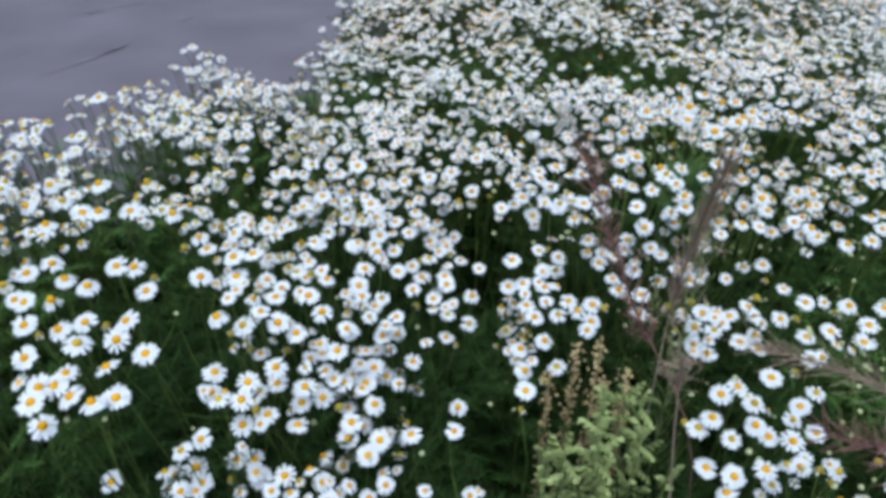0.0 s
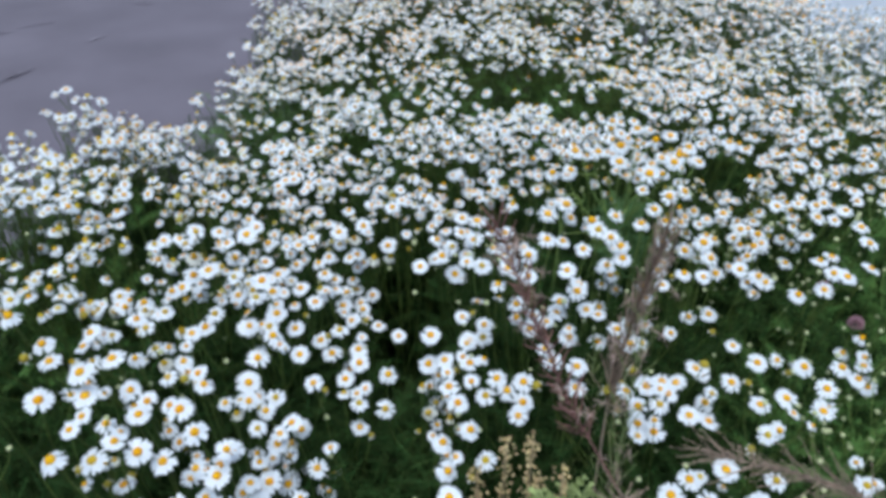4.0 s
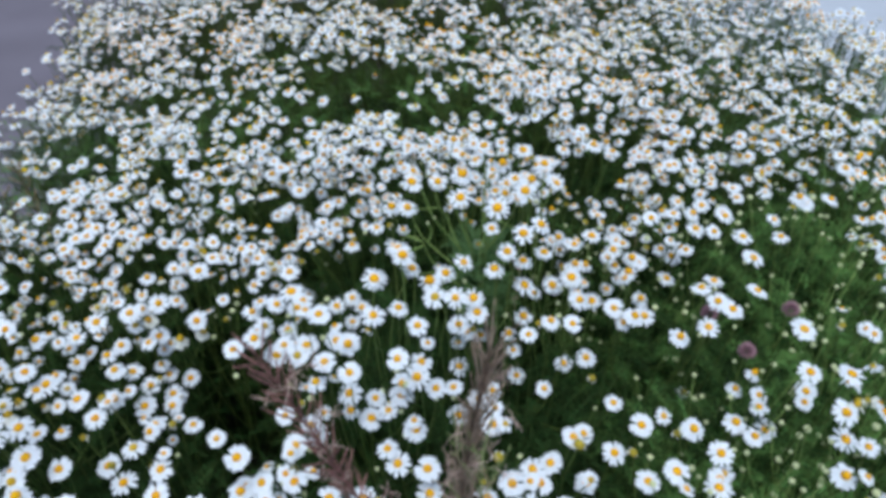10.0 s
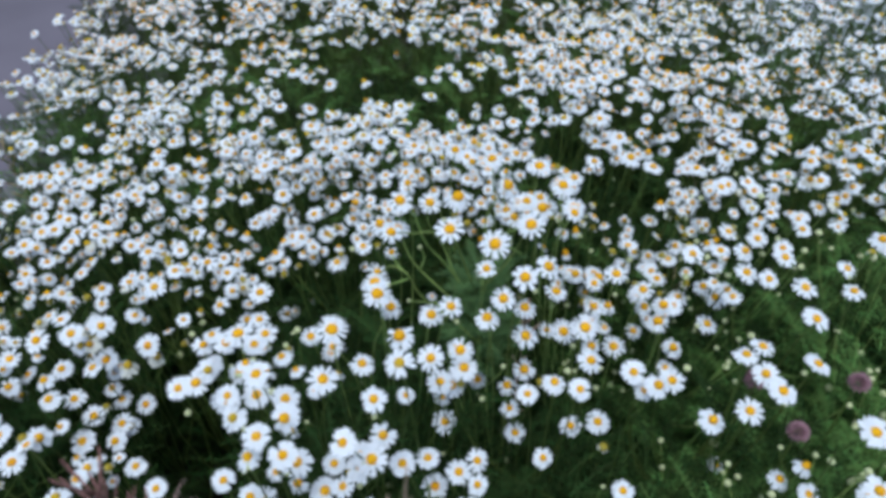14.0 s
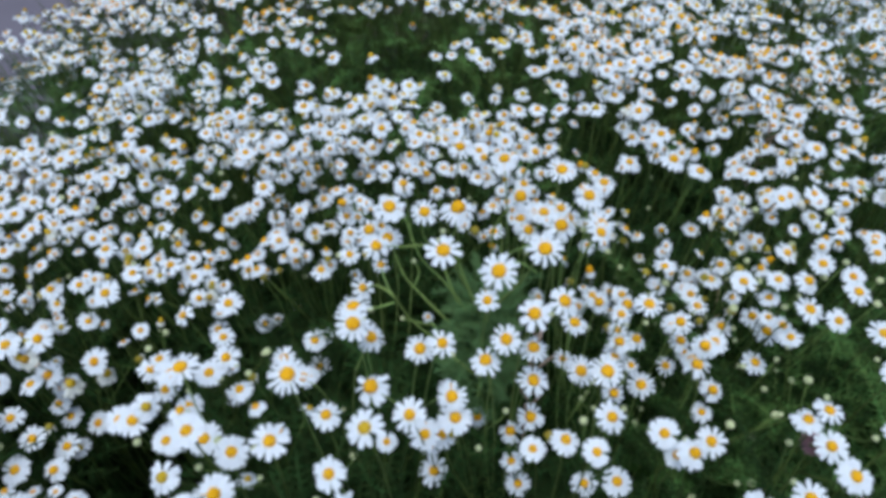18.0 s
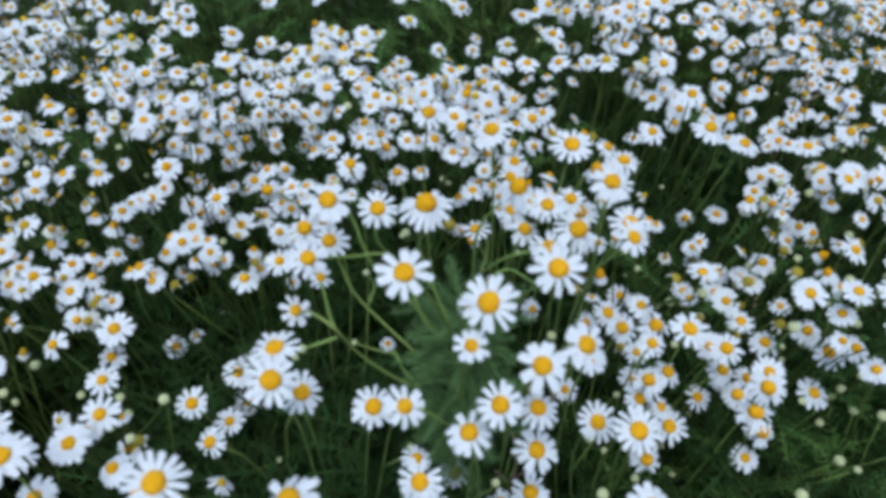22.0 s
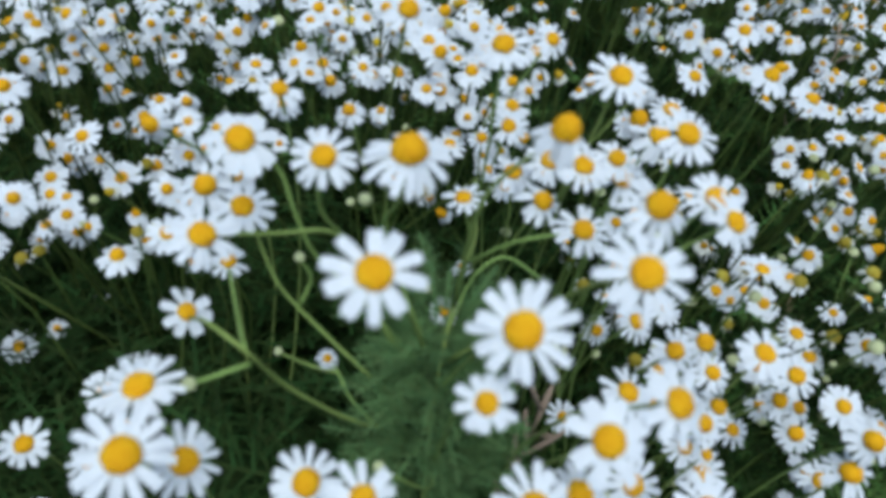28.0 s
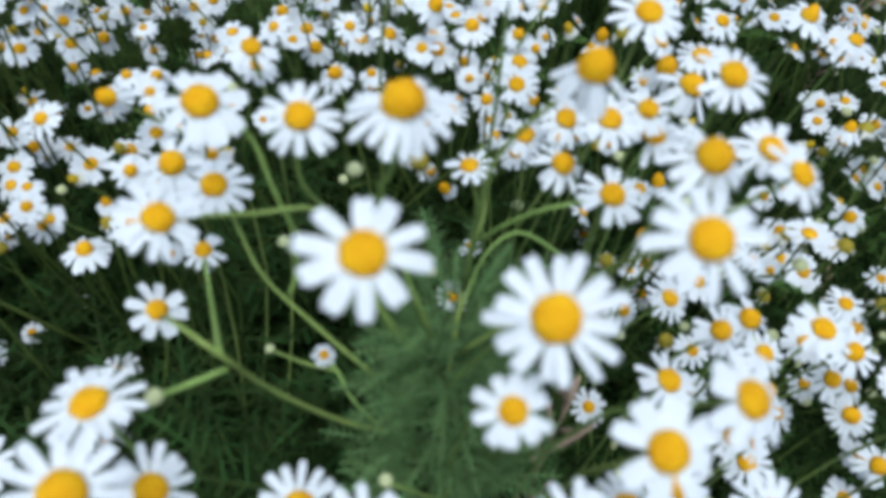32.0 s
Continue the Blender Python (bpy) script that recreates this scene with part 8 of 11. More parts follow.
bloom_plant(0.445, 1.140, 1, 31, [
    (0.427, 1.136, 0.6108, 19, 26, -0.52, 0.06),
    (0.4292, 1.133, 0.6624, 25, 8, 0.16, -0.31),
    (0.4301, 1.148, 0.6604, 17, 26, -0.58, -0.59),
    (0.4335, 1.111, 0.641, 21, 8, 0.06, -0.03),
    (0.4348, 1.109, 0.5838, 21, 66, -0.72, -0.2),
    (0.4414, 1.128, 0.6327, 18, 26, 0.21, -0.23),
    (0.4461, 1.133, 0.6749, 23, 26, -0.08, -0.1),
    (0.4462, 1.166, 0.6602, 17, -8, -0.16, 0.07),
    (0.4546, 1.11, 0.6331, 16, 8, -0.9, -0.53),
    (0.4548, 1.067, 0.6491, 19, 16, -0.2, 0.02),
    (0.4558, 1.138, 0.6844, 17, 44, -0.19, -0.23),
    (0.4608, 1.163, 0.6599, 21, 16, 0.49, -0.6),
    (0.4693, 1.125, 0.6497, 16, 26, 0.44, -0.9),
])
bloom_plant(0.757, 1.149, 0, 148, [
    (0.7699, 1.079, 0.6181, 23, 16, 0.08, -0.28),
    (0.7343, 1.08, 0.5733, 20, 80, -0.14, 0.13),
    (0.7303, 1.096, 0.6168, 20, 8, 0, 0.09),
    (0.7731, 1.1, 0.6189, 20, 44, 0.92, -0.38),
    (0.7759, 1.105, 0.6496, 16, 16, 0.31, -0.03),
    (0.7371, 1.128, 0.6157, 13, 44, 0.28, -0.17),
    (0.7611, 1.129, 0.6548, 17, 80, -0.22, -0.33),
    (0.7424, 1.165, 0.5746, 22, 2, -0.1, -0.05),
    (0.7253, 1.167, 0.5717, 21, 8, -0.2, -0.69),
    (0.785, 1.17, 0.609, 20, 26, 0.11, -0.17),
    (0.7429, 1.173, 0.6061, 16, 26, -0.29, -0.24),
    (0.774, 1.175, 0.601, 18, 8, 0.07, -0.41),
    (0.7865, 1.176, 0.6528, 18, 8, -0.1, -0.45),
    (0.757, 1.177, 0.599, 20, 16, -0.06, -0.2),
])
bloom_plant(0.193, 1.155, 1, 23, [
    (0.176, 1.139, 0.574, 20, 26, -0.34, -0.25),
    (0.1782, 1.196, 0.6705, 21, 2, 0.07, -0.13),
    (0.1789, 1.15, 0.5354, 14, 8, 0.38, -0.35),
    (0.1846, 1.063, 0.5426, 21, 8, 0.21, -0.26),
    (0.1904, 1.095, 0.5117, 15, 16, 0.06, -0.28),
    (0.1915, 1.123, 0.6077, 21, 16, -0.49, 0.19),
    (0.1971, 1.193, 0.5665, 25, 8, -0.25, -0.3),
    (0.1975, 1.159, 0.5826, 23, 8, -0.22, -0.37),
    (0.1977, 1.176, 0.5935, 20, 2, 0.05, -0.48),
    (0.1981, 1.162, 0.6484, 18, 26, 0.13, -0.43),
    (0.1983, 1.151, 0.6573, 24, 16, 0.01, -0.39),
    (0.208, 1.126, 0.6006, 19, 8, -0.39, -0.29),
    (0.209, 1.125, 0.4959, 15, 2, -0.14, -0.2),
])
bloom_plant(0.682, 1.156, 0, 146, [
    (0.6566, 1.077, 0.5347, 17, 8, -0.37, -0.45),
    (0.6905, 1.083, 0.6187, 13, 8, 0.21, 0.29),
    (0.7241, 1.097, 0.6293, 17, -8, -0.07, -0.76),
    (0.7253, 1.109, 0.6289, 17, 44, -0.27, -0.06),
    (0.649, 1.11, 0.5246, 21, 26, -0.17, -0.33),
    (0.7124, 1.131, 0.5588, 18, 80, -0.27, -0.3),
    (0.6997, 1.133, 0.5654, 17, 44, 0.13, -0.34),
    (0.6837, 1.152, 0.5425, 23, 2, 0.01, -0.1),
    (0.7163, 1.165, 0.6122, 13, -8, -0.9, -0.21),
    (0.655, 1.172, 0.675, 16, 8, -0.42, -0.56),
    (0.693, 1.192, 0.652, 18, 26, -0.59, 0.06),
    (0.705, 1.195, 0.628, 18, 26, -0.38, -0.22),
    (0.6178, 1.199, 0.6594, 16, 26, -0.84, -0.66),
    (0.618, 1.204, 0.681, 15, 8, -0.9, -0.34),
])
bloom_plant(0.790, 1.158, 1, 37, [
    (0.7137, 1.111, 0.6015, 22, 8, -0.05, -0.33),
    (0.7138, 1.063, 0.6624, 24, 2, 0.28, -0.36),
    (0.714, 1.084, 0.59, 20, 26, -0.03, -0.41),
    (0.7221, 1.13, 0.5698, 24, 8, -0.19, -0.52),
    (0.7323, 1.078, 0.6518, 25, 2, -0.06, -0.42),
    (0.7342, 1.112, 0.5586, 24, 8, 0.17, -0.39),
    (0.7356, 1.116, 0.6269, 21, 8, -0.01, 0.09),
    (0.738, 1.103, 0.616, 16, 8, 0.1, -0.11),
    (0.7492, 1.12, 0.6597, 24, 26, 0.04, -0.32),
    (0.7787, 1.126, 0.6717, 24, 8, 0.02, -0.27),
    (0.9521, 1.273, 0.6223, 21, 8, 0.02, -0.02),
    (0.9626, 1.251, 0.6222, 21, 8, -0.08, -0.23),
    (1.022, 1.33, 0.6217, 23, 2, -0.1, -0.22),
])
bloom_plant(0.223, 1.162, 0, 118, [
    (0.153, 1.144, 0.587, 16, 8, 0.8, 0.01),
    (0.1596, 1.124, 0.6776, 20, 26, 0.07, 0.15),
    (0.1666, 1.137, 0.6348, 16, 16, -0.35, -0.55),
    (0.1796, 1.18, 0.6111, 17, 8, -0.44, -0.66),
    (0.1843, 1.11, 0.5646, 18, 80, -0.19, -0.31),
    (0.2034, 1.107, 0.6126, 13, 26, -0.73, -0.83),
    (0.2192, 1.12, 0.591, 13, 66, 0.5, 0.59),
    (0.2509, 1.119, 0.5672, 13, 2, -0.12, 0.34),
    (0.2549, 1.16, 0.5888, 15, 80, -0.09, -0.16),
    (0.2653, 1.216, 0.6527, 16, 26, 0.07, -0.9),
    (0.2754, 1.212, 0.6322, 14, 8, -0.08, -0.14),
    (0.2917, 1.192, 0.5789, 13, -8, -0.22, -0.9),
    (0.296, 1.13, 0.6283, 13, 2, -0.21, 0.07),
])
bloom_plant(0.123, 1.167, 0, 117, [
    (0.1034, 1.212, 0.5808, 17, 44, 0.44, 0.36),
    (0.105, 1.192, 0.5899, 17, 16, -0.46, -0.27),
    (0.1082, 1.112, 0.622, 23, 26, -0.24, -0.34),
    (0.1115, 1.102, 0.5893, 19, 2, -0.18, -0.9),
    (0.1127, 1.214, 0.6255, 14, 26, -0.46, -0.9),
    (0.1164, 1.109, 0.6412, 16, 44, 0.4, -0.32),
    (0.1237, 1.162, 0.6024, 19, 26, -0.05, 0.21),
    (0.124, 1.147, 0.662, 20, 8, -0.45, 0.01),
    (0.125, 1.121, 0.6123, 14, 80, -0.21, -0.76),
    (0.1279, 1.198, 0.6297, 17, 16, 0.4, 0.2),
    (0.135, 1.111, 0.597, 17, 2, -0.26, 0.02),
    (0.1429, 1.208, 0.6189, 14, 26, -0.26, -0.5),
    (0.1459, 1.16, 0.5725, 17, 80, -0.26, 0.17),
    (0.1468, 1.12, 0.5972, 17, 8, 0.57, -0.11),
])
bloom_plant(0.438, 1.172, 0, 120, [
    (0.411, 1.191, 0.662, 15, 16, -0.13, -0.6),
    (0.4115, 1.143, 0.6017, 14, 26, 0.02, -0.9),
    (0.4163, 1.219, 0.6754, 17, 8, -0.04, 0.13),
    (0.4224, 1.204, 0.6457, 17, 16, -0.16, -0.09),
    (0.4293, 1.206, 0.6894, 19, 8, 0.51, -0.23),
    (0.4377, 1.22, 0.6358, 17, 16, -0.05, -0.12),
    (0.4431, 1.117, 0.6553, 14, 8, -0.43, -0.85),
    (0.4465, 1.075, 0.6543, 14, 8, 0.83, -0.29),
    (0.447, 1.087, 0.5565, 16, 8, -0.37, 0.22),
    (0.4519, 1.096, 0.6341, 14, 26, -0.38, -0.66),
    (0.4532, 1.206, 0.6399, 17, -8, 0.05, 0.04),
    (0.4625, 1.197, 0.6075, 14, 2, -0.22, -0.41),
    (0.4669, 1.115, 0.6302, 14, 16, 0.2, -0.43),
])
bloom_plant(0.887, 1.177, 0, 158, [
    (0.8862, 1.081, 0.6502, 18, 80, 0.22, -0.27),
    (0.8915, 1.095, 0.6501, 22, -8, 0.4, 0.6),
    (0.8942, 1.111, 0.6645, 22, 80, 0.71, -0.45),
    (0.8837, 1.114, 0.6481, 18, 8, 0.44, 0.02),
    (0.8951, 1.119, 0.6447, 22, 26, -0.07, -0.42),
    (0.8866, 1.129, 0.6352, 20, 26, 0.51, -0.23),
    (0.8716, 1.144, 0.5746, 14, 44, -0.08, 0),
    (0.8954, 1.151, 0.5991, 19, 8, -0.48, -0.15),
    (0.8792, 1.155, 0.6278, 14, 8, -0.6, 0.01),
    (0.8701, 1.174, 0.6403, 23, 44, 0.25, -0.25),
    (0.8878, 1.236, 0.6194, 18, 2, -0.44, 0.03),
    (0.8914, 1.24, 0.5409, 16, 16, 0.53, -1.11),
    (0.8841, 1.272, 0.6181, 16, 8, 0.49, -0.42),
    (0.8952, 1.287, 0.5494, 24, 16, 0.1, -0.3),
])
bloom_plant(0.908, 1.184, 0, 160, [
    (0.9003, 1.256, 0.6279, 20, 8, 0.2, 0.12),
    (0.9005, 1.094, 0.6704, 24, 8, -0.92, 0.29),
    (0.9029, 1.301, 0.5666, 14, 16, 0.36, -0.1),
    (0.903, 1.353, 0.609, 23, 26, -0.41, -0.03),
    (0.9044, 1.239, 0.6267, 14, 16, -0.34, 0.06),
    (0.9066, 1.141, 0.6494, 22, 8, 0.44, -0.25),
    (0.907, 1.125, 0.6607, 18, 26, 0.45, 0.18),
    (0.9076, 1.08, 0.6766, 24, 2, 0.12, -0.16),
    (0.9082, 1.119, 0.5772, 19, 80, -0.02, -0.56),
    (0.9124, 1.08, 0.6721, 18, 80, 0.29, -0.02),
    (0.9127, 1.294, 0.6092, 24, 44, 0.3, -0.14),
    (0.9153, 1.085, 0.6471, 23, 16, -0.4, 0.52),
    (0.9155, 1.13, 0.5908, 18, 66, 0.6, -0.06),
    (0.9162, 1.112, 0.6519, 16, 26, 0.13, 0.38),
])
bloom_plant(0.252, 1.186, 1, 25, [
    (0.2798, 1.153, 0.6201, 19, 44, -0.7, -0.58),
    (0.2864, 1.16, 0.637, 19, 44, 0.24, -0.74),
    (0.2714, 1.162, 0.6372, 17, 26, -0.13, -0.15),
    (0.3001, 1.163, 0.6148, 19, 8, -0.28, 0.06),
    (0.2778, 1.164, 0.5965, 24, 8, 0.16, -0.23),
    (0.2584, 1.165, 0.583, 24, 16, 0.16, -0.15),
    (0.2398, 1.171, 0.5109, 21, 2, 0.65, -0.62),
    (0.231, 1.181, 0.681, 20, 8, -0.7, -0.31),
    (0.214, 1.182, 0.674, 17, 26, 0.18, -0.08),
    (0.229, 1.183, 0.664, 16, 8, -0.34, -0.27),
    (0.2172, 1.189, 0.6916, 21, 2, 0.13, 0.01),
    (0.2523, 1.193, 0.5999, 23, 16, -0.08, -0.37),
    (0.2162, 1.195, 0.5623, 19, 8, 0.54, -0.26),
])
bloom_plant(0.349, 1.186, 0, 119, [
    (0.3096, 1.079, 0.6771, 13, -8, 0.02, 0.19),
    (0.3168, 1.125, 0.6106, 18, 80, -0.32, -0.35),
    (0.3201, 1.172, 0.6056, 14, 8, -0.34, -0.06),
    (0.3217, 1.184, 0.6009, 16, 26, -0.02, -0.37),
    (0.3236, 1.178, 0.638, 16, 16, -0.09, -0.16),
    (0.333, 1.205, 0.658, 15, 8, -0.8, -0.15),
    (0.3363, 1.159, 0.6034, 13, -8, -0.05, -0.61),
    (0.36, 1.189, 0.672, 16, 8, -0.16, -0.1),
    (0.3619, 1.214, 0.5583, 17, 16, 0.31, -0.9),
    (0.3738, 1.211, 0.6081, 17, 26, 0.23, 0.08),
    (0.3739, 1.211, 0.6488, 16, 8, 0.68, 0.55),
    (0.376, 1.202, 0.669, 15, 8, 0.03, -0.36),
    (0.3839, 1.214, 0.6814, 17, 2, -0.21, 0.26),
    (0.3975, 1.096, 0.6394, 14, 80, -0.82, 0.25),
])
bloom_plant(0.509, 1.190, 0, 122, [
    (0.5674, 1.132, 0.6008, 17, 2, -0.36, 0.23),
    (0.5056, 1.147, 0.66, 16, 66, -0.53, -0.09),
    (0.5275, 1.158, 0.64, 13, 26, -0.32, 0.17),
    (0.5714, 1.163, 0.4555, 20, 8, -0.15, -0.36),
    (0.4983, 1.169, 0.6599, 16, -8, 0.33, 0.11),
    (0.4936, 1.179, 0.5977, 16, 8, 0.21, -0.9),
    (0.475, 1.18, 0.6057, 17, -8, 0.68, -0.58),
    (0.5539, 1.186, 0.7017, 23, 16, -0.05, -0.14),
    (0.5157, 1.191, 0.6998, 20, 8, -0.45, -0.12),
    (0.4826, 1.193, 0.609, 14, 16, -0.05, 0.4),
    (0.4704, 1.194, 0.5883, 13, 26, 0.5, -0.14),
    (0.4747, 1.207, 0.633, 13, 16, 0.78, 0.01),
    (0.4874, 1.21, 0.5872, 13, 44, -0, 0.07),
])
bloom_plant(0.546, 1.190, 1, 35, [
    (0.6106, 1.14, 0.6955, 24, 16, -0.08, -0.23),
    (0.4715, 1.141, 0.6791, 19, 16, 0.39, 0.21),
    (0.5382, 1.146, 0.6553, 19, 80, -0.1, 0.01),
    (0.5651, 1.151, 0.6175, 21, 8, 0.35, -0.76),
    (0.587, 1.156, 0.682, 20, 16, -0.13, -0.56),
    (0.5883, 1.156, 0.7146, 22, 8, 0.04, -0.62),
    (0.617, 1.162, 0.6648, 21, 2, -0.06, -0.45),
    (0.4953, 1.162, 0.6377, 17, 16, -0.02, -0.9),
    (0.5438, 1.178, 0.6318, 24, 66, -0.14, -0.31),
    (0.5148, 1.213, 0.6335, 23, 16, -0.48, -0.04),
    (0.491, 1.227, 0.64, 21, 8, 0.52, -0.9),
    (0.4852, 1.236, 0.6204, 23, 8, -0.26, -0.04),
    (0.5954, 1.247, 0.6759, 23, 2, -0.03, -0.21),
])
bloom_plant(0.422, 1.202, 1, 33, [
    (0.3709, 1.185, 0.6308, 23, 44, -0.21, -0.33),
    (0.393, 1.186, 0.675, 17, 16, -0.06, -0.22),
    (0.3977, 1.191, 0.6306, 24, 16, 0.13, 0.01),
    (0.4039, 1.185, 0.6827, 19, 8, -0.48, -0.78),
    (0.41, 1.238, 0.656, 20, 8, 0.08, -0.15),
    (0.4114, 1.173, 0.6456, 24, 8, 0.28, -0.21),
    (0.4125, 1.174, 0.6756, 17, 44, -0.65, -0.8),
    (0.4336, 1.177, 0.6649, 17, 44, -0.5, 0.61),
    (0.4385, 1.183, 0.6809, 23, 44, 0.52, -0.35),
    (0.44, 1.189, 0.6636, 17, 26, 0.09, -0.14),
    (0.4549, 1.17, 0.6789, 19, 2, 0.09, -0.81),
    (0.4593, 1.183, 0.6161, 21, 2, 0.03, -0.41),
    (0.4639, 1.237, 0.6546, 21, 8, -0.42, 0.22),
])
bloom_plant(0.059, 1.211, 0, 95, [
    (0.0174, 1.175, 0.5926, 14, 16, 0.42, 0.52),
    (0.0325, 1.211, 0.6098, 14, 26, -0.13, 0.11),
    (0.0363, 1.168, 0.5577, 13, -8, 0.2, 0.09),
    (0.039, 1.187, 0.629, 16, 8, -0.34, -0.04),
    (0.0453, 1.173, 0.5838, 17, 16, -0.9, -0.16),
    (0.0454, 1.203, 0.5914, 17, 8, -0.77, -0.52),
    (0.0595, 1.23, 0.6577, 23, 2, 0.06, -0.09),
    (0.0614, 1.216, 0.5398, 14, 44, 0.56, -0.25),
    (0.0773, 1.21, 0.6596, 23, 44, 0.01, -0.43),
    (0.0815, 1.202, 0.5941, 17, -8, -0.9, 0.07),
    (0.0867, 1.235, 0.6196, 17, 16, -0.9, -0.04),
    (0.0904, 1.172, 0.6406, 17, 16, 0.05, 0.32),
    (0.0984, 1.204, 0.658, 23, 8, 0.21, 0.05),
])
bloom_plant(-0.114, 1.214, 0, 93, [
    (-0.1386, 1.2, 0.575, 17, 26, 0.44, -0.36),
    (-0.1375, 1.188, 0.5706, 18, 8, -0.9, 0.23),
    (-0.1349, 1.212, 0.5697, 24, 2, -0.04, -0.32),
    (-0.1339, 1.19, 0.5944, 24, 2, -0.12, -0.33),
    (-0.1267, 1.216, 0.506, 18, 26, -0.9, -0.31),
    (-0.125, 1.234, 0.5511, 14, 26, 0.23, 0.13),
    (-0.1131, 1.181, 0.5707, 22, 2, 0.12, -0.17),
    (-0.1131, 1.207, 0.5537, 17, 16, 0.33, -0.01),
    (-0.1077, 1.221, 0.5329, 22, 8, -0.5, 0.05),
    (-0.0961, 1.169, 0.5396, 17, 26, -0.76, -0.49),
    (-0.093, 1.196, 0.577, 16, 2, 0.29, -0.45),
    (-0.091, 1.226, 0.5183, 21, -8, -0.22, -0.23),
    (-0.0736, 1.18, 0.5159, 17, 44, 0.28, -0.21),
])
bloom_plant(-0.258, 1.214, 0, 89, [
    (-0.2781, 1.206, 0.6328, 22, 2, 0.47, 0.06),
    (-0.2764, 1.177, 0.6206, 13, 8, 0.11, 0.01),
    (-0.2748, 1.199, 0.5983, 22, 26, -0.33, -0.63),
    (-0.268, 1.233, 0.6293, 22, 8, -0.37, 0.42),
    (-0.2658, 1.23, 0.5877, 14, 2, -0.27, -0.9),
    (-0.2657, 1.202, 0.6151, 20, -8, -0.6, 0.39),
    (-0.2652, 1.214, 0.6051, 13, 26, 0.4, -0.18),
    (-0.2624, 1.187, 0.6283, 14, 26, 0.18, -0.44),
    (-0.2473, 1.199, 0.6164, 17, -8, 0.9, 0.14),
    (-0.2424, 1.208, 0.597, 17, 26, -0.48, -0.49),
    (-0.2415, 1.169, 0.5984, 18, 16, 0.31, -0.26),
    (-0.2351, 1.197, 0.6168, 17, 26, 0.6, -0.25),
    (-0.2329, 1.205, 0.5687, 22, -8, 0.9, -0.9),
])
bloom_plant(0.827, 1.218, 0, 155, [
    (0.7961, 1.157, 0.6326, 24, 8, -0.08, 0.44),
    (0.8459, 1.166, 0.6317, 22, 26, 0.28, -0.13),
    (0.8582, 1.17, 0.6327, 19, 26, 0.21, 0.15),
    (0.8378, 1.182, 0.6441, 14, -8, -0.62, -0.12),
    (0.7988, 1.183, 0.6307, 20, 26, -0.03, 0.28),
    (0.8651, 1.188, 0.6486, 20, 26, -0.2, -0.34),
    (0.8636, 1.195, 0.6183, 14, 8, 0.03, -0.08),
    (0.8302, 1.221, 0.5919, 19, 16, -0.24, 0.18),
    (0.8114, 1.221, 0.5925, 20, 26, 0.08, -0.45),
    (0.8036, 1.244, 0.5856, 24, 26, -0.33, 0.24),
    (0.8012, 1.246, 0.6309, 24, -8, 0.61, -0.76),
    (0.7958, 1.254, 0.5886, 18, -8, 0.08, -0.3),
    (0.8378, 1.255, 0.6227, 24, -8, -0.33, -0.8),
])
bloom_plant(-0.309, 1.219, 0, 88, [
    (-0.3341, 1.224, 0.654, 17, 16, -0.39, -0.9),
    (-0.3232, 1.21, 0.5814, 22, 2, 0.43, 0.25),
    (-0.323, 1.193, 0.696, 17, 8, -0.06, -0.81),
    (-0.3219, 1.184, 0.5575, 18, 16, 0.32, 0.41),
    (-0.3198, 1.214, 0.5349, 18, 8, 0.16, 0.71),
    (-0.3166, 1.236, 0.5526, 22, 44, 0.55, 0.12),
    (-0.3163, 1.171, 0.5804, 20, 16, 0.22, -0.9),
    (-0.3149, 1.232, 0.6338, 18, 16, 0.21, -0.26),
    (-0.3032, 1.184, 0.5801, 22, 8, 0.2, -0.5),
    (-0.298, 1.196, 0.5754, 20, 16, 0.71, 0.09),
    (-0.294, 1.22, 0.6283, 20, 2, 0.66, -0.9),
    (-0.29, 1.222, 0.685, 16, 26, 0.24, -0.53),
    (-0.2896, 1.188, 0.5999, 18, 8, -0.22, -0.41),
    (-0.2817, 1.219, 0.6096, 20, 26, 0.34, -0.2),
])
bloom_plant(0.758, 1.221, 0, 149, [
    (0.7323, 1.179, 0.5627, 23, 16, 0.09, -0.44),
    (0.7822, 1.185, 0.643, 22, 8, -0.02, -0.31),
    (0.7425, 1.186, 0.599, 23, 8, -0.16, -0.15),
    (0.7489, 1.188, 0.6493, 17, 66, -0.9, -0.24),
    (0.7553, 1.198, 0.6137, 19, 2, 0.56, -0.64),
    (0.74, 1.2, 0.6, 18, 8, -0.22, -0.42),
    (0.7476, 1.21, 0.5805, 18, 8, 0.24, -0.05),
    (0.76, 1.214, 0.596, 23, 8, -0.04, -0.24),
    (0.7679, 1.221, 0.6359, 20, -8, 0.27, 0.66),
    (0.731, 1.227, 0.629, 20, 26, -0.18, -0.28),
    (0.7855, 1.231, 0.5907, 18, 8, -0.16, -0.02),
    (0.7809, 1.232, 0.6472, 14, 8, 0.06, -0.55),
    (0.7849, 1.25, 0.6544, 24, 26, 0.27, -0.03),
])
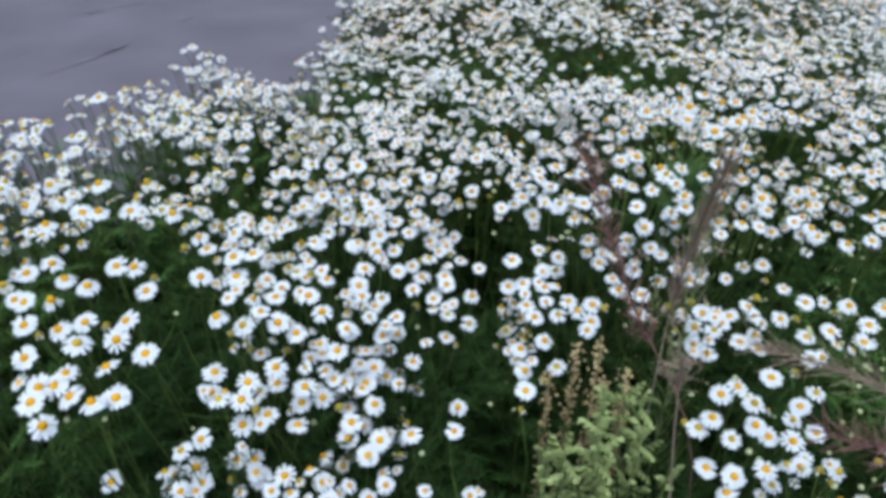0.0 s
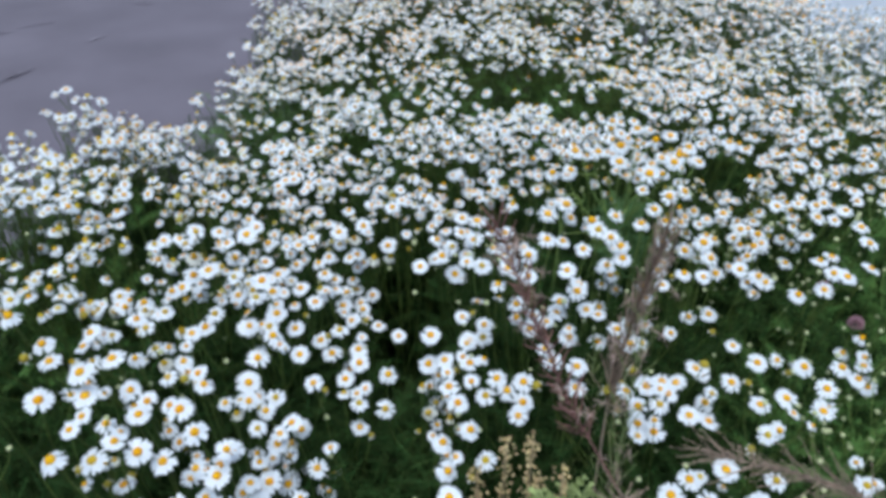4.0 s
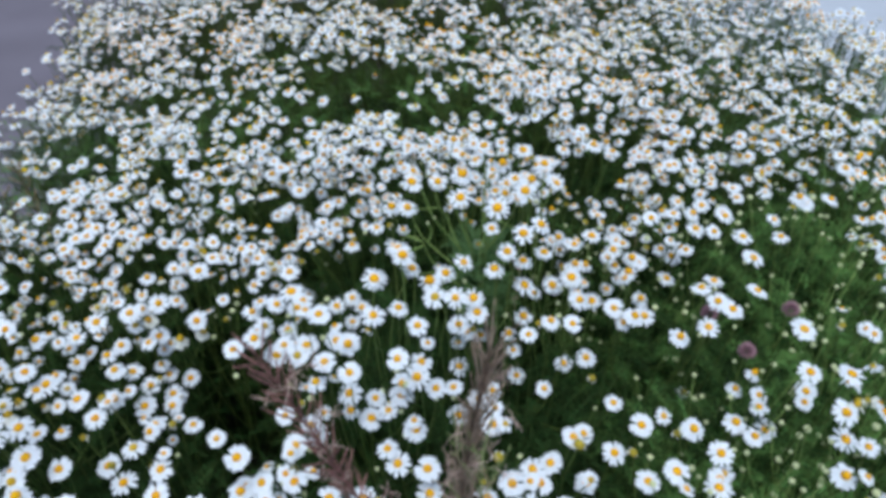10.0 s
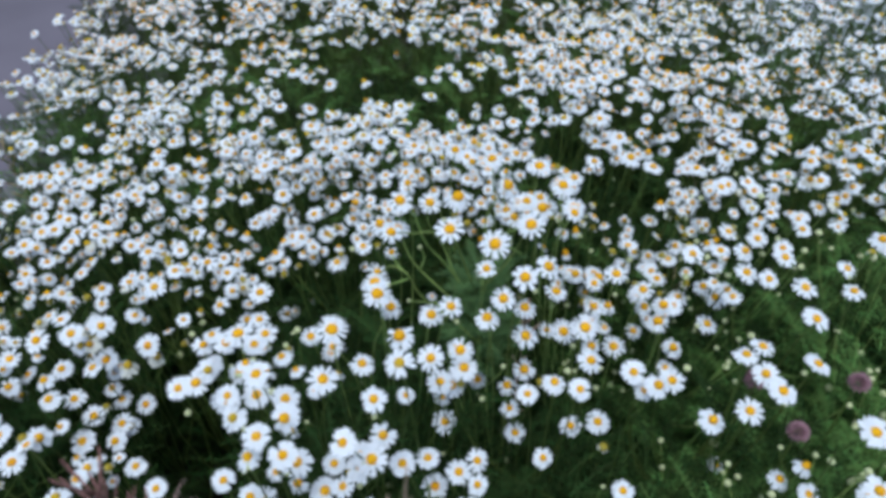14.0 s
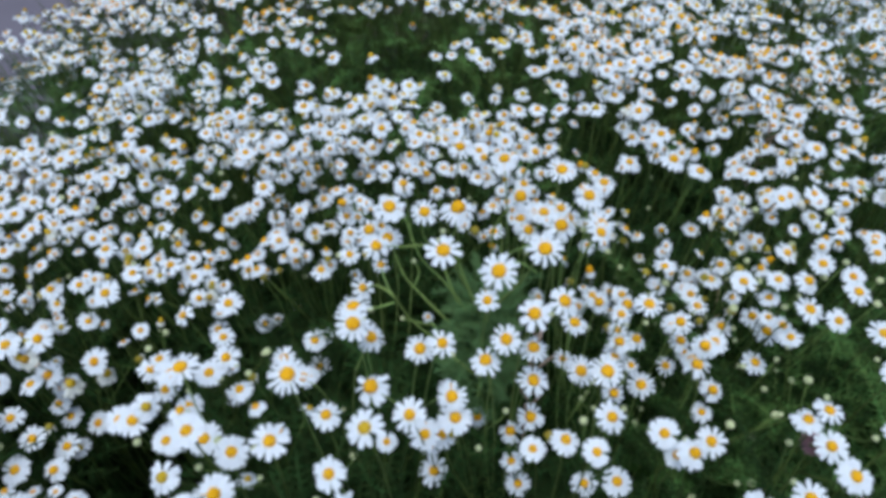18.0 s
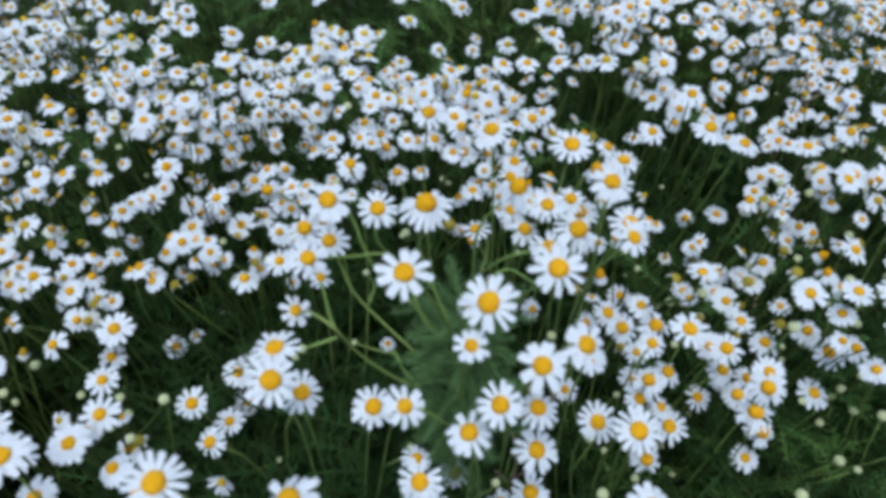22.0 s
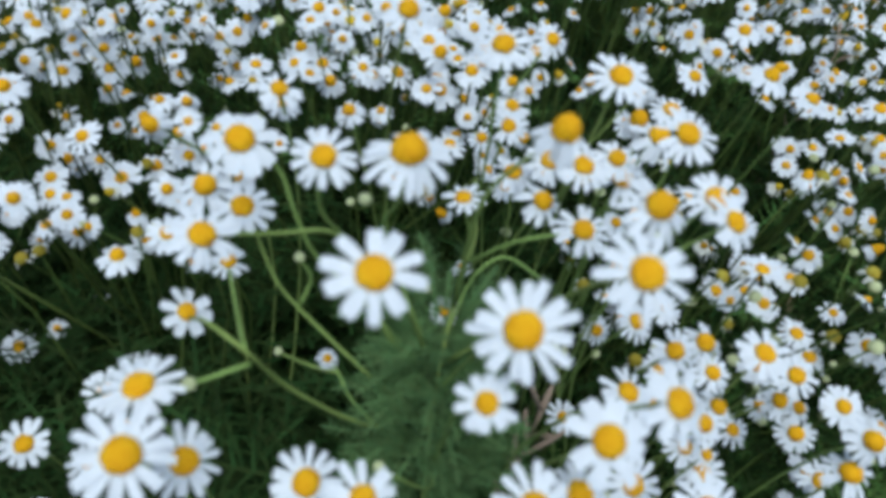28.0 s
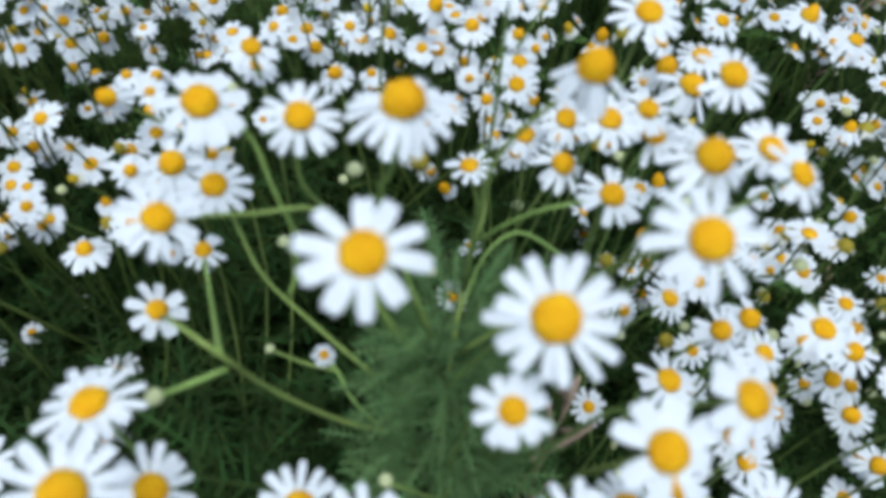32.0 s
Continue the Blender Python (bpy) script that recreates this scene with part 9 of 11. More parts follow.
bloom_plant(-0.188, 1.222, 0, 92, [
    (-0.2157, 1.22, 0.5733, 17, 8, 0.18, -0.52),
    (-0.213, 1.185, 0.683, 18, 2, 0.29, -0.55),
    (-0.2127, 1.227, 0.5952, 13, 2, 0.31, -0.9),
    (-0.2032, 1.237, 0.5767, 14, 16, -0.66, 0.35),
    (-0.1997, 1.213, 0.5698, 13, 26, -0.32, 0.42),
    (-0.1909, 1.199, 0.5685, 20, 26, 0.9, -0.33),
    (-0.1903, 1.221, 0.5241, 14, 26, -0.89, -0.33),
    (-0.1897, 1.181, 0.5225, 20, 26, -0.38, -0.16),
    (-0.189, 1.187, 0.682, 17, 8, 0.03, 0.01),
    (-0.1824, 1.221, 0.5885, 14, 8, 0.82, -0.82),
    (-0.1785, 1.224, 0.5085, 20, 8, -0.42, 0.89),
    (-0.1649, 1.209, 0.5697, 20, -8, 0.17, -0.07),
    (-0.1557, 1.216, 0.5661, 14, -8, 0.16, 0.74),
    (-0.1518, 1.196, 0.5529, 17, 16, 0.15, -0.13),
])
bloom_plant(-0.029, 1.224, 0, 94, [
    (-0.0714, 1.232, 0.532, 13, 16, 0.12, -0.17),
    (-0.068, 1.205, 0.561, 15, 8, 0.05, -0.15),
    (-0.0625, 1.194, 0.5816, 23, 44, -0.3, -0.09),
    (-0.0499, 1.213, 0.5675, 23, 16, 0.2, -0.31),
    (-0.0488, 1.231, 0.5611, 21, 8, -0.07, -0.09),
    (-0.0391, 1.174, 0.6101, 17, 8, 0.44, -0.39),
    (-0.0279, 1.204, 0.582, 21, 26, 0.9, 0.17),
    (-0.0252, 1.22, 0.5709, 17, 26, 0.06, 0.43),
    (-0.0247, 1.231, 0.5925, 16, 26, 0.56, -0.49),
    (-0.0156, 1.238, 0.5642, 16, 2, -0.17, -0.9),
    (-0.005, 1.201, 0.571, 16, 26, 0.3, -0.22),
    (0.003, 1.235, 0.611, 17, 26, -0.33, -0.21),
    (0.0097, 1.182, 0.5803, 16, 66, 0.9, -0.26),
    (0.0141, 1.207, 0.6038, 13, 16, -0.32, -0.42),
])
bloom_plant(0.232, 1.233, 1, 27, [
    (0.1996, 1.196, 0.5559, 20, 2, -0.19, -0.2),
    (0.203, 1.242, 0.683, 17, 2, 0.14, -0.14),
    (0.2108, 1.203, 0.6287, 21, 16, 0.07, -0.29),
    (0.2121, 1.21, 0.6775, 20, 8, -0.05, -0.32),
    (0.2287, 1.217, 0.6041, 20, 26, -0.42, -0.77),
    (0.2319, 1.243, 0.5797, 21, 26, -0.51, 0.81),
    (0.238, 1.204, 0.644, 18, 8, 0.14, -0.9),
    (0.239, 1.21, 0.657, 16, 16, -0.37, -0.36),
    (0.2393, 1.198, 0.6333, 21, 26, 0.11, -0.15),
    (0.2423, 1.249, 0.602, 23, 44, 0.43, -0.44),
    (0.2447, 1.218, 0.6819, 18, 16, -0.05, -0.22),
    (0.2545, 1.252, 0.5615, 24, 66, 0.15, -0.28),
    (0.2657, 1.236, 0.659, 22, 8, 0.16, -0.24),
])
bloom_plant(0.642, 1.240, 0, 147, [
    (0.6055, 1.206, 0.6013, 19, 2, -0.13, 0.07),
    (0.6209, 1.215, 0.6709, 17, 66, 0.31, -0.44),
    (0.6746, 1.219, 0.6212, 17, 8, 0.28, 0.12),
    (0.6047, 1.222, 0.673, 20, 44, 0.43, 0.05),
    (0.622, 1.225, 0.6579, 17, 26, 0.12, 0.31),
    (0.653, 1.225, 0.678, 16, 26, -0.46, -0.14),
    (0.6943, 1.229, 0.6191, 17, 8, 0.76, 0),
    (0.606, 1.231, 0.6422, 19, 16, -0.03, -0.39),
    (0.6169, 1.236, 0.63, 13, 26, 0.26, -0.29),
    (0.6459, 1.236, 0.6285, 13, 8, -0.36, -0.9),
    (0.6685, 1.24, 0.5974, 16, 2, 0.38, -0.82),
    (0.634, 1.24, 0.679, 15, 8, 0.22, -0.64),
    (0.6967, 1.241, 0.5931, 13, 16, -0.43, 0.1),
])
bloom_plant(0.339, 1.243, 1, 32, [
    (0.3043, 1.233, 0.596, 19, 26, -0.5, 0.15),
    (0.3092, 1.252, 0.5954, 21, 8, 0.08, -0.53),
    (0.3119, 1.256, 0.6211, 21, 2, -0.02, -0.66),
    (0.321, 1.238, 0.642, 18, 44, -0.13, -0.35),
    (0.3245, 1.236, 0.6616, 24, 2, -0.32, -0.69),
    (0.3257, 1.194, 0.6381, 21, 2, 0.07, -0.05),
    (0.326, 1.248, 0.65, 20, 8, -0.26, 0.08),
    (0.3497, 1.251, 0.6005, 25, 8, 0.08, -0.6),
    (0.3542, 1.218, 0.6342, 23, 26, -0.2, -0.24),
    (0.3581, 1.183, 0.6388, 17, 2, 0.08, -0.14),
    (0.3606, 1.274, 0.6143, 21, 16, -0.22, -0.66),
    (0.3621, 1.245, 0.6598, 23, 16, -0.12, 0.25),
    (0.3662, 1.212, 0.6662, 23, 8, 0.1, -0.36),
    (0.3669, 1.2, 0.634, 23, 8, 0, -0.36),
])
bloom_plant(0.070, 1.244, 1, 26, [
    (-0.1263, 1.226, 0.5841, 25, 2, -0.15, -0.26),
    (-0.1131, 1.232, 0.5813, 23, 2, 0.15, -0.28),
    (-0.0871, 1.233, 0.5723, 23, 16, 0.02, -0.37),
    (-0.086, 1.205, 0.5793, 21, 2, 0.01, -0.38),
    (-0.0703, 1.249, 0.5657, 23, 8, 0.06, -0.26),
    (0.0372, 1.245, 0.6573, 24, 8, -0.02, -0.17),
    (0.152, 1.237, 0.664, 16, 16, -0.11, -0.7),
    (0.1638, 1.223, 0.6455, 26, 26.14, 0, -0.28),
    (0.17, 1.225, 0.665, 17, 8, -0.37, -0.49),
    (0.1761, 1.244, 0.6369, 19, 16, -0.9, 0.19),
    (0.1863, 1.218, 0.626, 19, 26, -0.46, -0.81),
    (0.1891, 1.232, 0.6105, 19, 16, -0.51, -0.48),
    (0.191, 1.235, 0.568, 20, 16, -0.48, -0.38),
    (0.1916, 1.241, 0.6321, 19, 16, -0.59, 0.03),
])
bloom_plant(-0.357, 1.246, 0, 85, [
    (-0.3752, 1.231, 0.6611, 14, 8, 0.36, -0.9),
    (-0.3708, 1.244, 0.658, 14, 44, -0.48, 0.31),
    (-0.3694, 1.255, 0.6704, 18, 66, 0.28, 0.13),
    (-0.368, 1.214, 0.697, 18, 26, 0.83, -0.01),
    (-0.3611, 1.217, 0.5993, 17, 44, -0.51, -0.8),
    (-0.3602, 1.228, 0.5701, 14, 2, -0.32, 0.17),
    (-0.3575, 1.252, 0.6664, 18, -8, 0.38, -0.61),
    (-0.3494, 1.224, 0.5978, 20, 8, -0.9, 0.06),
    (-0.3493, 1.196, 0.5993, 18, 44, -0.71, -0.43),
    (-0.3466, 1.243, 0.6249, 17, 44, -0.75, -0.22),
    (-0.346, 1.218, 0.5783, 17, 66, 0.36, -0),
    (-0.3457, 1.271, 0.6606, 17, 44, 0.06, -0.9),
    (-0.3412, 1.244, 0.6451, 17, 2, 0.26, -0.7),
])
bloom_plant(-0.400, 1.252, 0, 84, [
    (-0.427, 1.258, 0.7, 18, 26, 0.02, -0.56),
    (-0.4158, 1.273, 0.6814, 20, 26, -0.56, -0.53),
    (-0.413, 1.262, 0.702, 18, 26, 0.06, -0.53),
    (-0.4128, 1.238, 0.6844, 13, 16, 0.29, -0.64),
    (-0.4051, 1.216, 0.6519, 14, 2, 0.54, 0.53),
    (-0.4014, 1.221, 0.6729, 20, 8, -0.22, -0.9),
    (-0.3992, 1.232, 0.6612, 22, 16, -0.11, -0.04),
    (-0.3944, 1.242, 0.6616, 18, 26, -0.1, 0.08),
    (-0.3927, 1.266, 0.6495, 17, 8, 0.55, 0.07),
    (-0.3926, 1.254, 0.6763, 18, 2, -0.28, -0.09),
    (-0.3911, 1.19, 0.6904, 22, 8, -0.7, -0.42),
    (-0.3888, 1.232, 0.6754, 22, 8, 0.52, -0.62),
    (-0.3875, 1.261, 0.6202, 18, 26, 0.63, -0.55),
    (-0.3804, 1.219, 0.6577, 20, 16, 0.49, 0.3),
])
bloom_plant(0.547, 1.263, 0, 129, [
    (0.5003, 1.224, 0.624, 14, 16, 0.05, -0.57),
    (0.5334, 1.236, 0.5925, 17, 8, 0.13, -0.9),
    (0.5583, 1.236, 0.6682, 17, 16, -0.11, -0.74),
    (0.5681, 1.24, 0.6982, 16, 44, -0.73, 0.05),
    (0.5587, 1.244, 0.5991, 13, -8, 0.9, -0.17),
    (0.5936, 1.246, 0.7004, 17, 26, 0.08, -0.42),
    (0.5332, 1.249, 0.6319, 13, 16, 0.4, -0.2),
    (0.5546, 1.254, 0.6363, 13, 8, 0.31, -0.15),
    (0.5883, 1.256, 0.6733, 23, 16, -0.17, -0.37),
    (0.5849, 1.257, 0.7033, 17, 8, -0.01, -0.61),
    (0.5092, 1.26, 0.6562, 23, 8, -0.05, -0.15),
    (0.5324, 1.267, 0.636, 13, 26, -0.11, 0.01),
    (0.5313, 1.27, 0.6103, 17, 2, -0.15, -0.59),
    (0.5086, 1.273, 0.6087, 17, 26, -0.31, -0.01),
])
bloom_plant(0.397, 1.264, 0, 127, [
    (0.4569, 1.225, 0.6606, 19, 66, 0.77, -0.9),
    (0.3763, 1.229, 0.6784, 13, 26, -0.62, -0.24),
    (0.4746, 1.232, 0.6347, 14, 8, 0.53, 0.25),
    (0.3516, 1.235, 0.6591, 17, 26, -0.15, -0.74),
    (0.4318, 1.236, 0.6804, 13, 8, 0.67, 0.7),
    (0.2932, 1.244, 0.6378, 16, 8, -0.9, 0.22),
    (0.3043, 1.245, 0.6124, 16, 16, 0.03, -0.38),
    (0.48, 1.253, 0.6358, 20, 16, -0.27, -0.49),
    (0.3978, 1.256, 0.6513, 19, 26, -0.24, -0.82),
    (0.3843, 1.269, 0.6573, 16, 44, -0.39, -0.43),
    (0.4319, 1.273, 0.5982, 13, 8, 0.9, -0.82),
    (0.2975, 1.275, 0.6046, 22, 8, 0.14, -0.37),
    (0.4906, 1.276, 0.6465, 23, 8, 0.3, -0.26),
    (0.3814, 1.278, 0.6396, 17, 16, -0.66, -0.51),
])
bloom_plant(-0.291, 1.267, 0, 90, [
    (-0.3372, 1.237, 0.5792, 17, 26, 0.08, 0.07),
    (-0.3245, 1.238, 0.6395, 18, 8, 0.9, 0.32),
    (-0.2312, 1.238, 0.6089, 22, 26, 0.63, 0.14),
    (-0.316, 1.241, 0.688, 16, 26, 0.32, -0.14),
    (-0.3035, 1.241, 0.6542, 17, 16, 0.25, -0.43),
    (-0.2466, 1.251, 0.5993, 18, 16, 0.06, 0.05),
    (-0.2818, 1.257, 0.6225, 22, 8, -0.41, 0.2),
    (-0.3245, 1.257, 0.645, 14, 26, 0.62, -0.74),
    (-0.3044, 1.258, 0.6382, 13, -8, 0.68, 0.03),
    (-0.3101, 1.263, 0.6137, 17, 8, 0.24, -0.9),
    (-0.2459, 1.264, 0.5742, 20, 8, -0.61, -0.9),
    (-0.2853, 1.269, 0.5743, 22, 8, -0.4, -0.08),
    (-0.2784, 1.276, 0.5615, 14, -8, -0.23, -0.23),
    (-0.29, 1.287, 0.664, 18, 26, -0.3, -0.49),
])
bloom_plant(0.252, 1.271, 0, 124, [
    (0.2112, 1.261, 0.6171, 14, 8, -0.07, -0.83),
    (0.2181, 1.247, 0.6077, 16, 16, 0.1, -0.42),
    (0.2244, 1.226, 0.5662, 14, 8, -0.01, -0.23),
    (0.2347, 1.231, 0.5567, 19, 8, -0.09, 0.17),
    (0.2381, 1.272, 0.607, 16, 8, -0.4, 0.27),
    (0.244, 1.258, 0.5636, 13, 26, 0.04, -0.12),
    (0.255, 1.255, 0.658, 18, 26, 0.22, -0.35),
    (0.266, 1.266, 0.595, 16, 8, -0.58, -0.31),
    (0.2675, 1.259, 0.584, 17, 26, 0.03, -0.5),
    (0.2711, 1.257, 0.6344, 17, 16, -0.36, -0.25),
    (0.276, 1.283, 0.612, 17, 8, -0.69, -0.1),
    (0.2782, 1.285, 0.6335, 23, 8, 0.19, -0.22),
    (0.289, 1.27, 0.62, 17, 8, 0.26, -0.71),
])
bloom_plant(0.162, 1.272, 0, 123, [
    (0.1243, 1.244, 0.6293, 16, -8, 0.72, -0.28),
    (0.126, 1.252, 0.661, 17, 8, -0.13, -0.43),
    (0.128, 1.267, 0.661, 15, 44, 0.19, -0.63),
    (0.1363, 1.26, 0.6189, 21, 44, -0.15, -0.23),
    (0.146, 1.288, 0.663, 18, 26, 0, -0.56),
    (0.1533, 1.26, 0.6235, 14, 2, -0.76, 0.34),
    (0.1567, 1.247, 0.6304, 14, 8, -0.18, -0.89),
    (0.1626, 1.252, 0.6129, 17, 16, -0.72, 0),
    (0.1666, 1.265, 0.611, 16, 44, -0.27, 0.24),
    (0.1818, 1.252, 0.5621, 17, 44, 0.19, 0.2),
    (0.1818, 1.271, 0.6219, 16, 8, -0.29, -0.41),
    (0.1957, 1.254, 0.5421, 17, 8, -0.88, -0.07),
    (0.1997, 1.263, 0.6329, 16, 16, -0.44, -0.23),
    (0.2025, 1.26, 0.6013, 14, 8, 0.58, 0),
])
bloom_plant(-0.127, 1.274, 0, 96, [
    (-0.2265, 1.242, 0.5885, 14, 8, 0.25, 0.05),
    (-0.2236, 1.248, 0.6081, 18, 2, -0.01, 0.42),
    (-0.2117, 1.24, 0.6052, 18, 16, 0.25, -0.5),
    (-0.1957, 1.25, 0.592, 17, -8, 0.73, 0.06),
    (-0.1524, 1.245, 0.5872, 20, 16, -0.23, -0.9),
    (-0.1416, 1.241, 0.5383, 17, 26, 0.47, 0.44),
    (-0.1404, 1.293, 0.5794, 23, 8, -0.19, -0.12),
    (-0.1011, 1.245, 0.5235, 14, 8, 0.27, -0.9),
    (-0.0986, 1.288, 0.6002, 16, 8, 0.82, -0.12),
    (-0.0668, 1.275, 0.5664, 19, 26, -0.9, 0.32),
    (-0.0618, 1.294, 0.5373, 24, 2, -0.01, -0.22),
    (-0.055, 1.283, 0.564, 15, 8, 0.08, -0.18),
    (-0.0543, 1.273, 0.5797, 17, 26, 0.73, -0.33),
    (-0.0499, 1.245, 0.5715, 24, 26, 0.08, 0.11),
])
bloom_plant(0.018, 1.283, 0, 97, [
    (-0.0483, 1.252, 0.5915, 13, -8, 0.43, -0.54),
    (-0.047, 1.259, 0.557, 15, 2, 0.1, -0.5),
    (-0.0367, 1.273, 0.5797, 21, -8, -0.05, 0.04),
    (-0.029, 1.293, 0.5928, 17, 2, -0.52, 0.22),
    (-0.0171, 1.295, 0.5833, 21, 8, 0.33, 0.56),
    (-0.0106, 1.266, 0.5977, 23, -8, 0.48, -0.21),
    (-0.001, 1.287, 0.5611, 17, 8, -0.03, 0.11),
    (0.0368, 1.262, 0.5371, 13, 8, -0, -0.31),
    (0.0604, 1.261, 0.6276, 19, 16, 0.08, 0.05),
    (0.0674, 1.29, 0.635, 17, 44, 0.22, 0.13),
    (0.0682, 1.292, 0.6058, 17, 26, -0.45, -0.17),
    (0.0923, 1.239, 0.6611, 23, 8, -0.02, 0.17),
    (0.0957, 1.253, 0.6285, 14, 16, -0.02, 0.29),
])
bloom_plant(0.648, 1.289, 0, 150, [
    (0.6326, 1.254, 0.6523, 17, 26, 0.8, 0.57),
    (0.6442, 1.259, 0.5581, 17, 26, -0.5, -0.3),
    (0.6663, 1.26, 0.582, 16, 2, 0.86, -0.4),
    (0.6814, 1.26, 0.5817, 14, 16, 0.82, -0.66),
    (0.6668, 1.265, 0.6028, 19, 8, -0.56, -0.11),
    (0.6418, 1.271, 0.6611, 19, 26, 0.9, -0.73),
    (0.6455, 1.277, 0.5585, 19, 16, -0.54, 0.49),
    (0.6576, 1.28, 0.6455, 23, -8, 0.31, 0.33),
    (0.6001, 1.282, 0.6597, 21, 26, -0.52, -0.8),
    (0.6456, 1.283, 0.6399, 13, 8, 0.23, -0.42),
    (0.647, 1.291, 0.672, 18, 8, 0.03, -0.34),
    (0.6375, 1.297, 0.592, 21, 2, -0.03, -0.9),
    (0.63, 1.297, 0.675, 17, 16, 0.03, -0.45),
    (0.6753, 1.3, 0.5883, 21, -8, -0.08, -0.9),
])
bloom_plant(0.020, 1.290, 1, 28, [
    (0.1827, 1.259, 0.6311, 19, 2, 0.45, -0.28),
    (0.2328, 1.261, 0.6276, 21, 26, 0.9, -0.8),
    (-0.1397, 1.263, 0.5811, 24, 8, -0.09, -0.48),
    (-0.1071, 1.266, 0.5699, 23, 8, 0.15, -0.52),
    (-0.0848, 1.269, 0.569, 21, 2, -0.16, -0.54),
    (0.2551, 1.27, 0.6068, 19, 26, 0.51, -0.7),
    (-0.1189, 1.271, 0.5716, 24, 16, 0.06, -0.31),
    (0.0345, 1.279, 0.6539, 24, 16, -0.03, -0.14),
    (-0.0379, 1.281, 0.5907, 24, 8, -0, -0.31),
    (0.2358, 1.283, 0.6679, 24, 2, 0.05, -0.13),
    (0.1892, 1.294, 0.6135, 21, 8, -0.05, 0.29),
    (-0.1516, 1.297, 0.5869, 23, 8, -0.17, -0.46),
    (-0.1143, 1.298, 0.5769, 24, 16, 0.29, -0.24),
    (-0.1003, 1.304, 0.5803, 23, 8, -0.01, -0.38),
])
bloom_plant(0.738, 1.293, 0, 152, [
    (0.778, 1.259, 0.6608, 19, -8, -0.25, 0.08),
    (0.7052, 1.264, 0.5787, 19, 2, 0.6, -0.07),
    (0.6828, 1.264, 0.6033, 19, 44, 0.63, -0.06),
    (0.7805, 1.266, 0.6311, 22, 8, -0.08, -0.04),
    (0.7098, 1.271, 0.6308, 17, 8, -0.54, -0.7),
    (0.7665, 1.272, 0.6262, 19, 26, -0.13, 0.43),
    (0.6953, 1.281, 0.5903, 14, 44, 0.38, 0.32),
    (0.78, 1.282, 0.619, 20, 8, 0.05, -0.07),
    (0.6991, 1.283, 0.6649, 23, 8, -0.02, -0.35),
    (0.7573, 1.285, 0.6537, 14, 16, -0.07, -0.57),
    (0.7355, 1.296, 0.6386, 19, -8, 0.25, -0.09),
    (0.7147, 1.297, 0.6485, 16, 16, -0.88, -0.61),
    (0.7607, 1.306, 0.6594, 19, 16, -0.19, 0.29),
    (0.773, 1.311, 0.629, 17, 2, 0.16, -0.12),
])
bloom_plant(0.837, 1.301, 0, 156, [
    (0.7927, 1.26, 0.6565, 16, 16, 0.42, -0.32),
    (0.8668, 1.261, 0.6413, 20, 16, -0.12, 0.22),
    (0.8326, 1.262, 0.5654, 14, 8, 0.45, -0.21),
    (0.8656, 1.267, 0.5735, 19, 2, -0.04, -0.62),
    (0.8203, 1.279, 0.5624, 14, -8, -0.25, -0.04),
    (0.8274, 1.279, 0.5923, 18, 8, -0.14, -0.24),
    (0.8542, 1.285, 0.582, 18, 2, -0.52, 0.03),
    (0.843, 1.289, 0.6012, 16, 8, 0.35, 0.1),
    (0.8272, 1.297, 0.5806, 23, 16, -0.34, -0.13),
    (0.8557, 1.306, 0.5794, 24, 16, 0.21, 0.2),
    (0.8287, 1.307, 0.6012, 18, 26, 0.18, -0.41),
    (0.8679, 1.315, 0.5922, 14, -8, -0.61, -0.25),
    (0.8233, 1.318, 0.598, 23, 8, 0.34, -0.48),
    (0.8076, 1.323, 0.5923, 24, 8, -0.82, 0.22),
])
bloom_plant(-0.419, 1.312, 0, 86, [
    (-0.4845, 1.305, 0.7361, 21, 8, 0.19, -0.28),
    (-0.4348, 1.301, 0.6867, 20, 8, 0.9, 0.18),
    (-0.4347, 1.312, 0.7074, 18, 8, 0.37, -0.9),
    (-0.4322, 1.3, 0.7184, 13, 26, 0.26, -0.37),
    (-0.4274, 1.278, 0.6793, 14, 26, -0.13, -0.38),
    (-0.4227, 1.293, 0.6751, 20, 16, 0.54, 0.4),
    (-0.4178, 1.306, 0.6554, 17, 8, -0.85, -0.44),
    (-0.4135, 1.315, 0.6218, 17, 66, -0.9, -0.23),
    (-0.403, 1.285, 0.685, 16, 8, 0.34, -0.62),
    (-0.4024, 1.306, 0.6889, 17, -8, -0.09, 0.33),
    (-0.4022, 1.321, 0.6586, 18, 66, 0.06, -0.17),
    (-0.397, 1.276, 0.673, 22, 66, -0.27, -0.34),
    (-0.3966, 1.283, 0.6424, 22, 8, 0.09, -0.02),
    (-0.3905, 1.319, 0.6576, 22, 8, 0.27, -0.9),
])
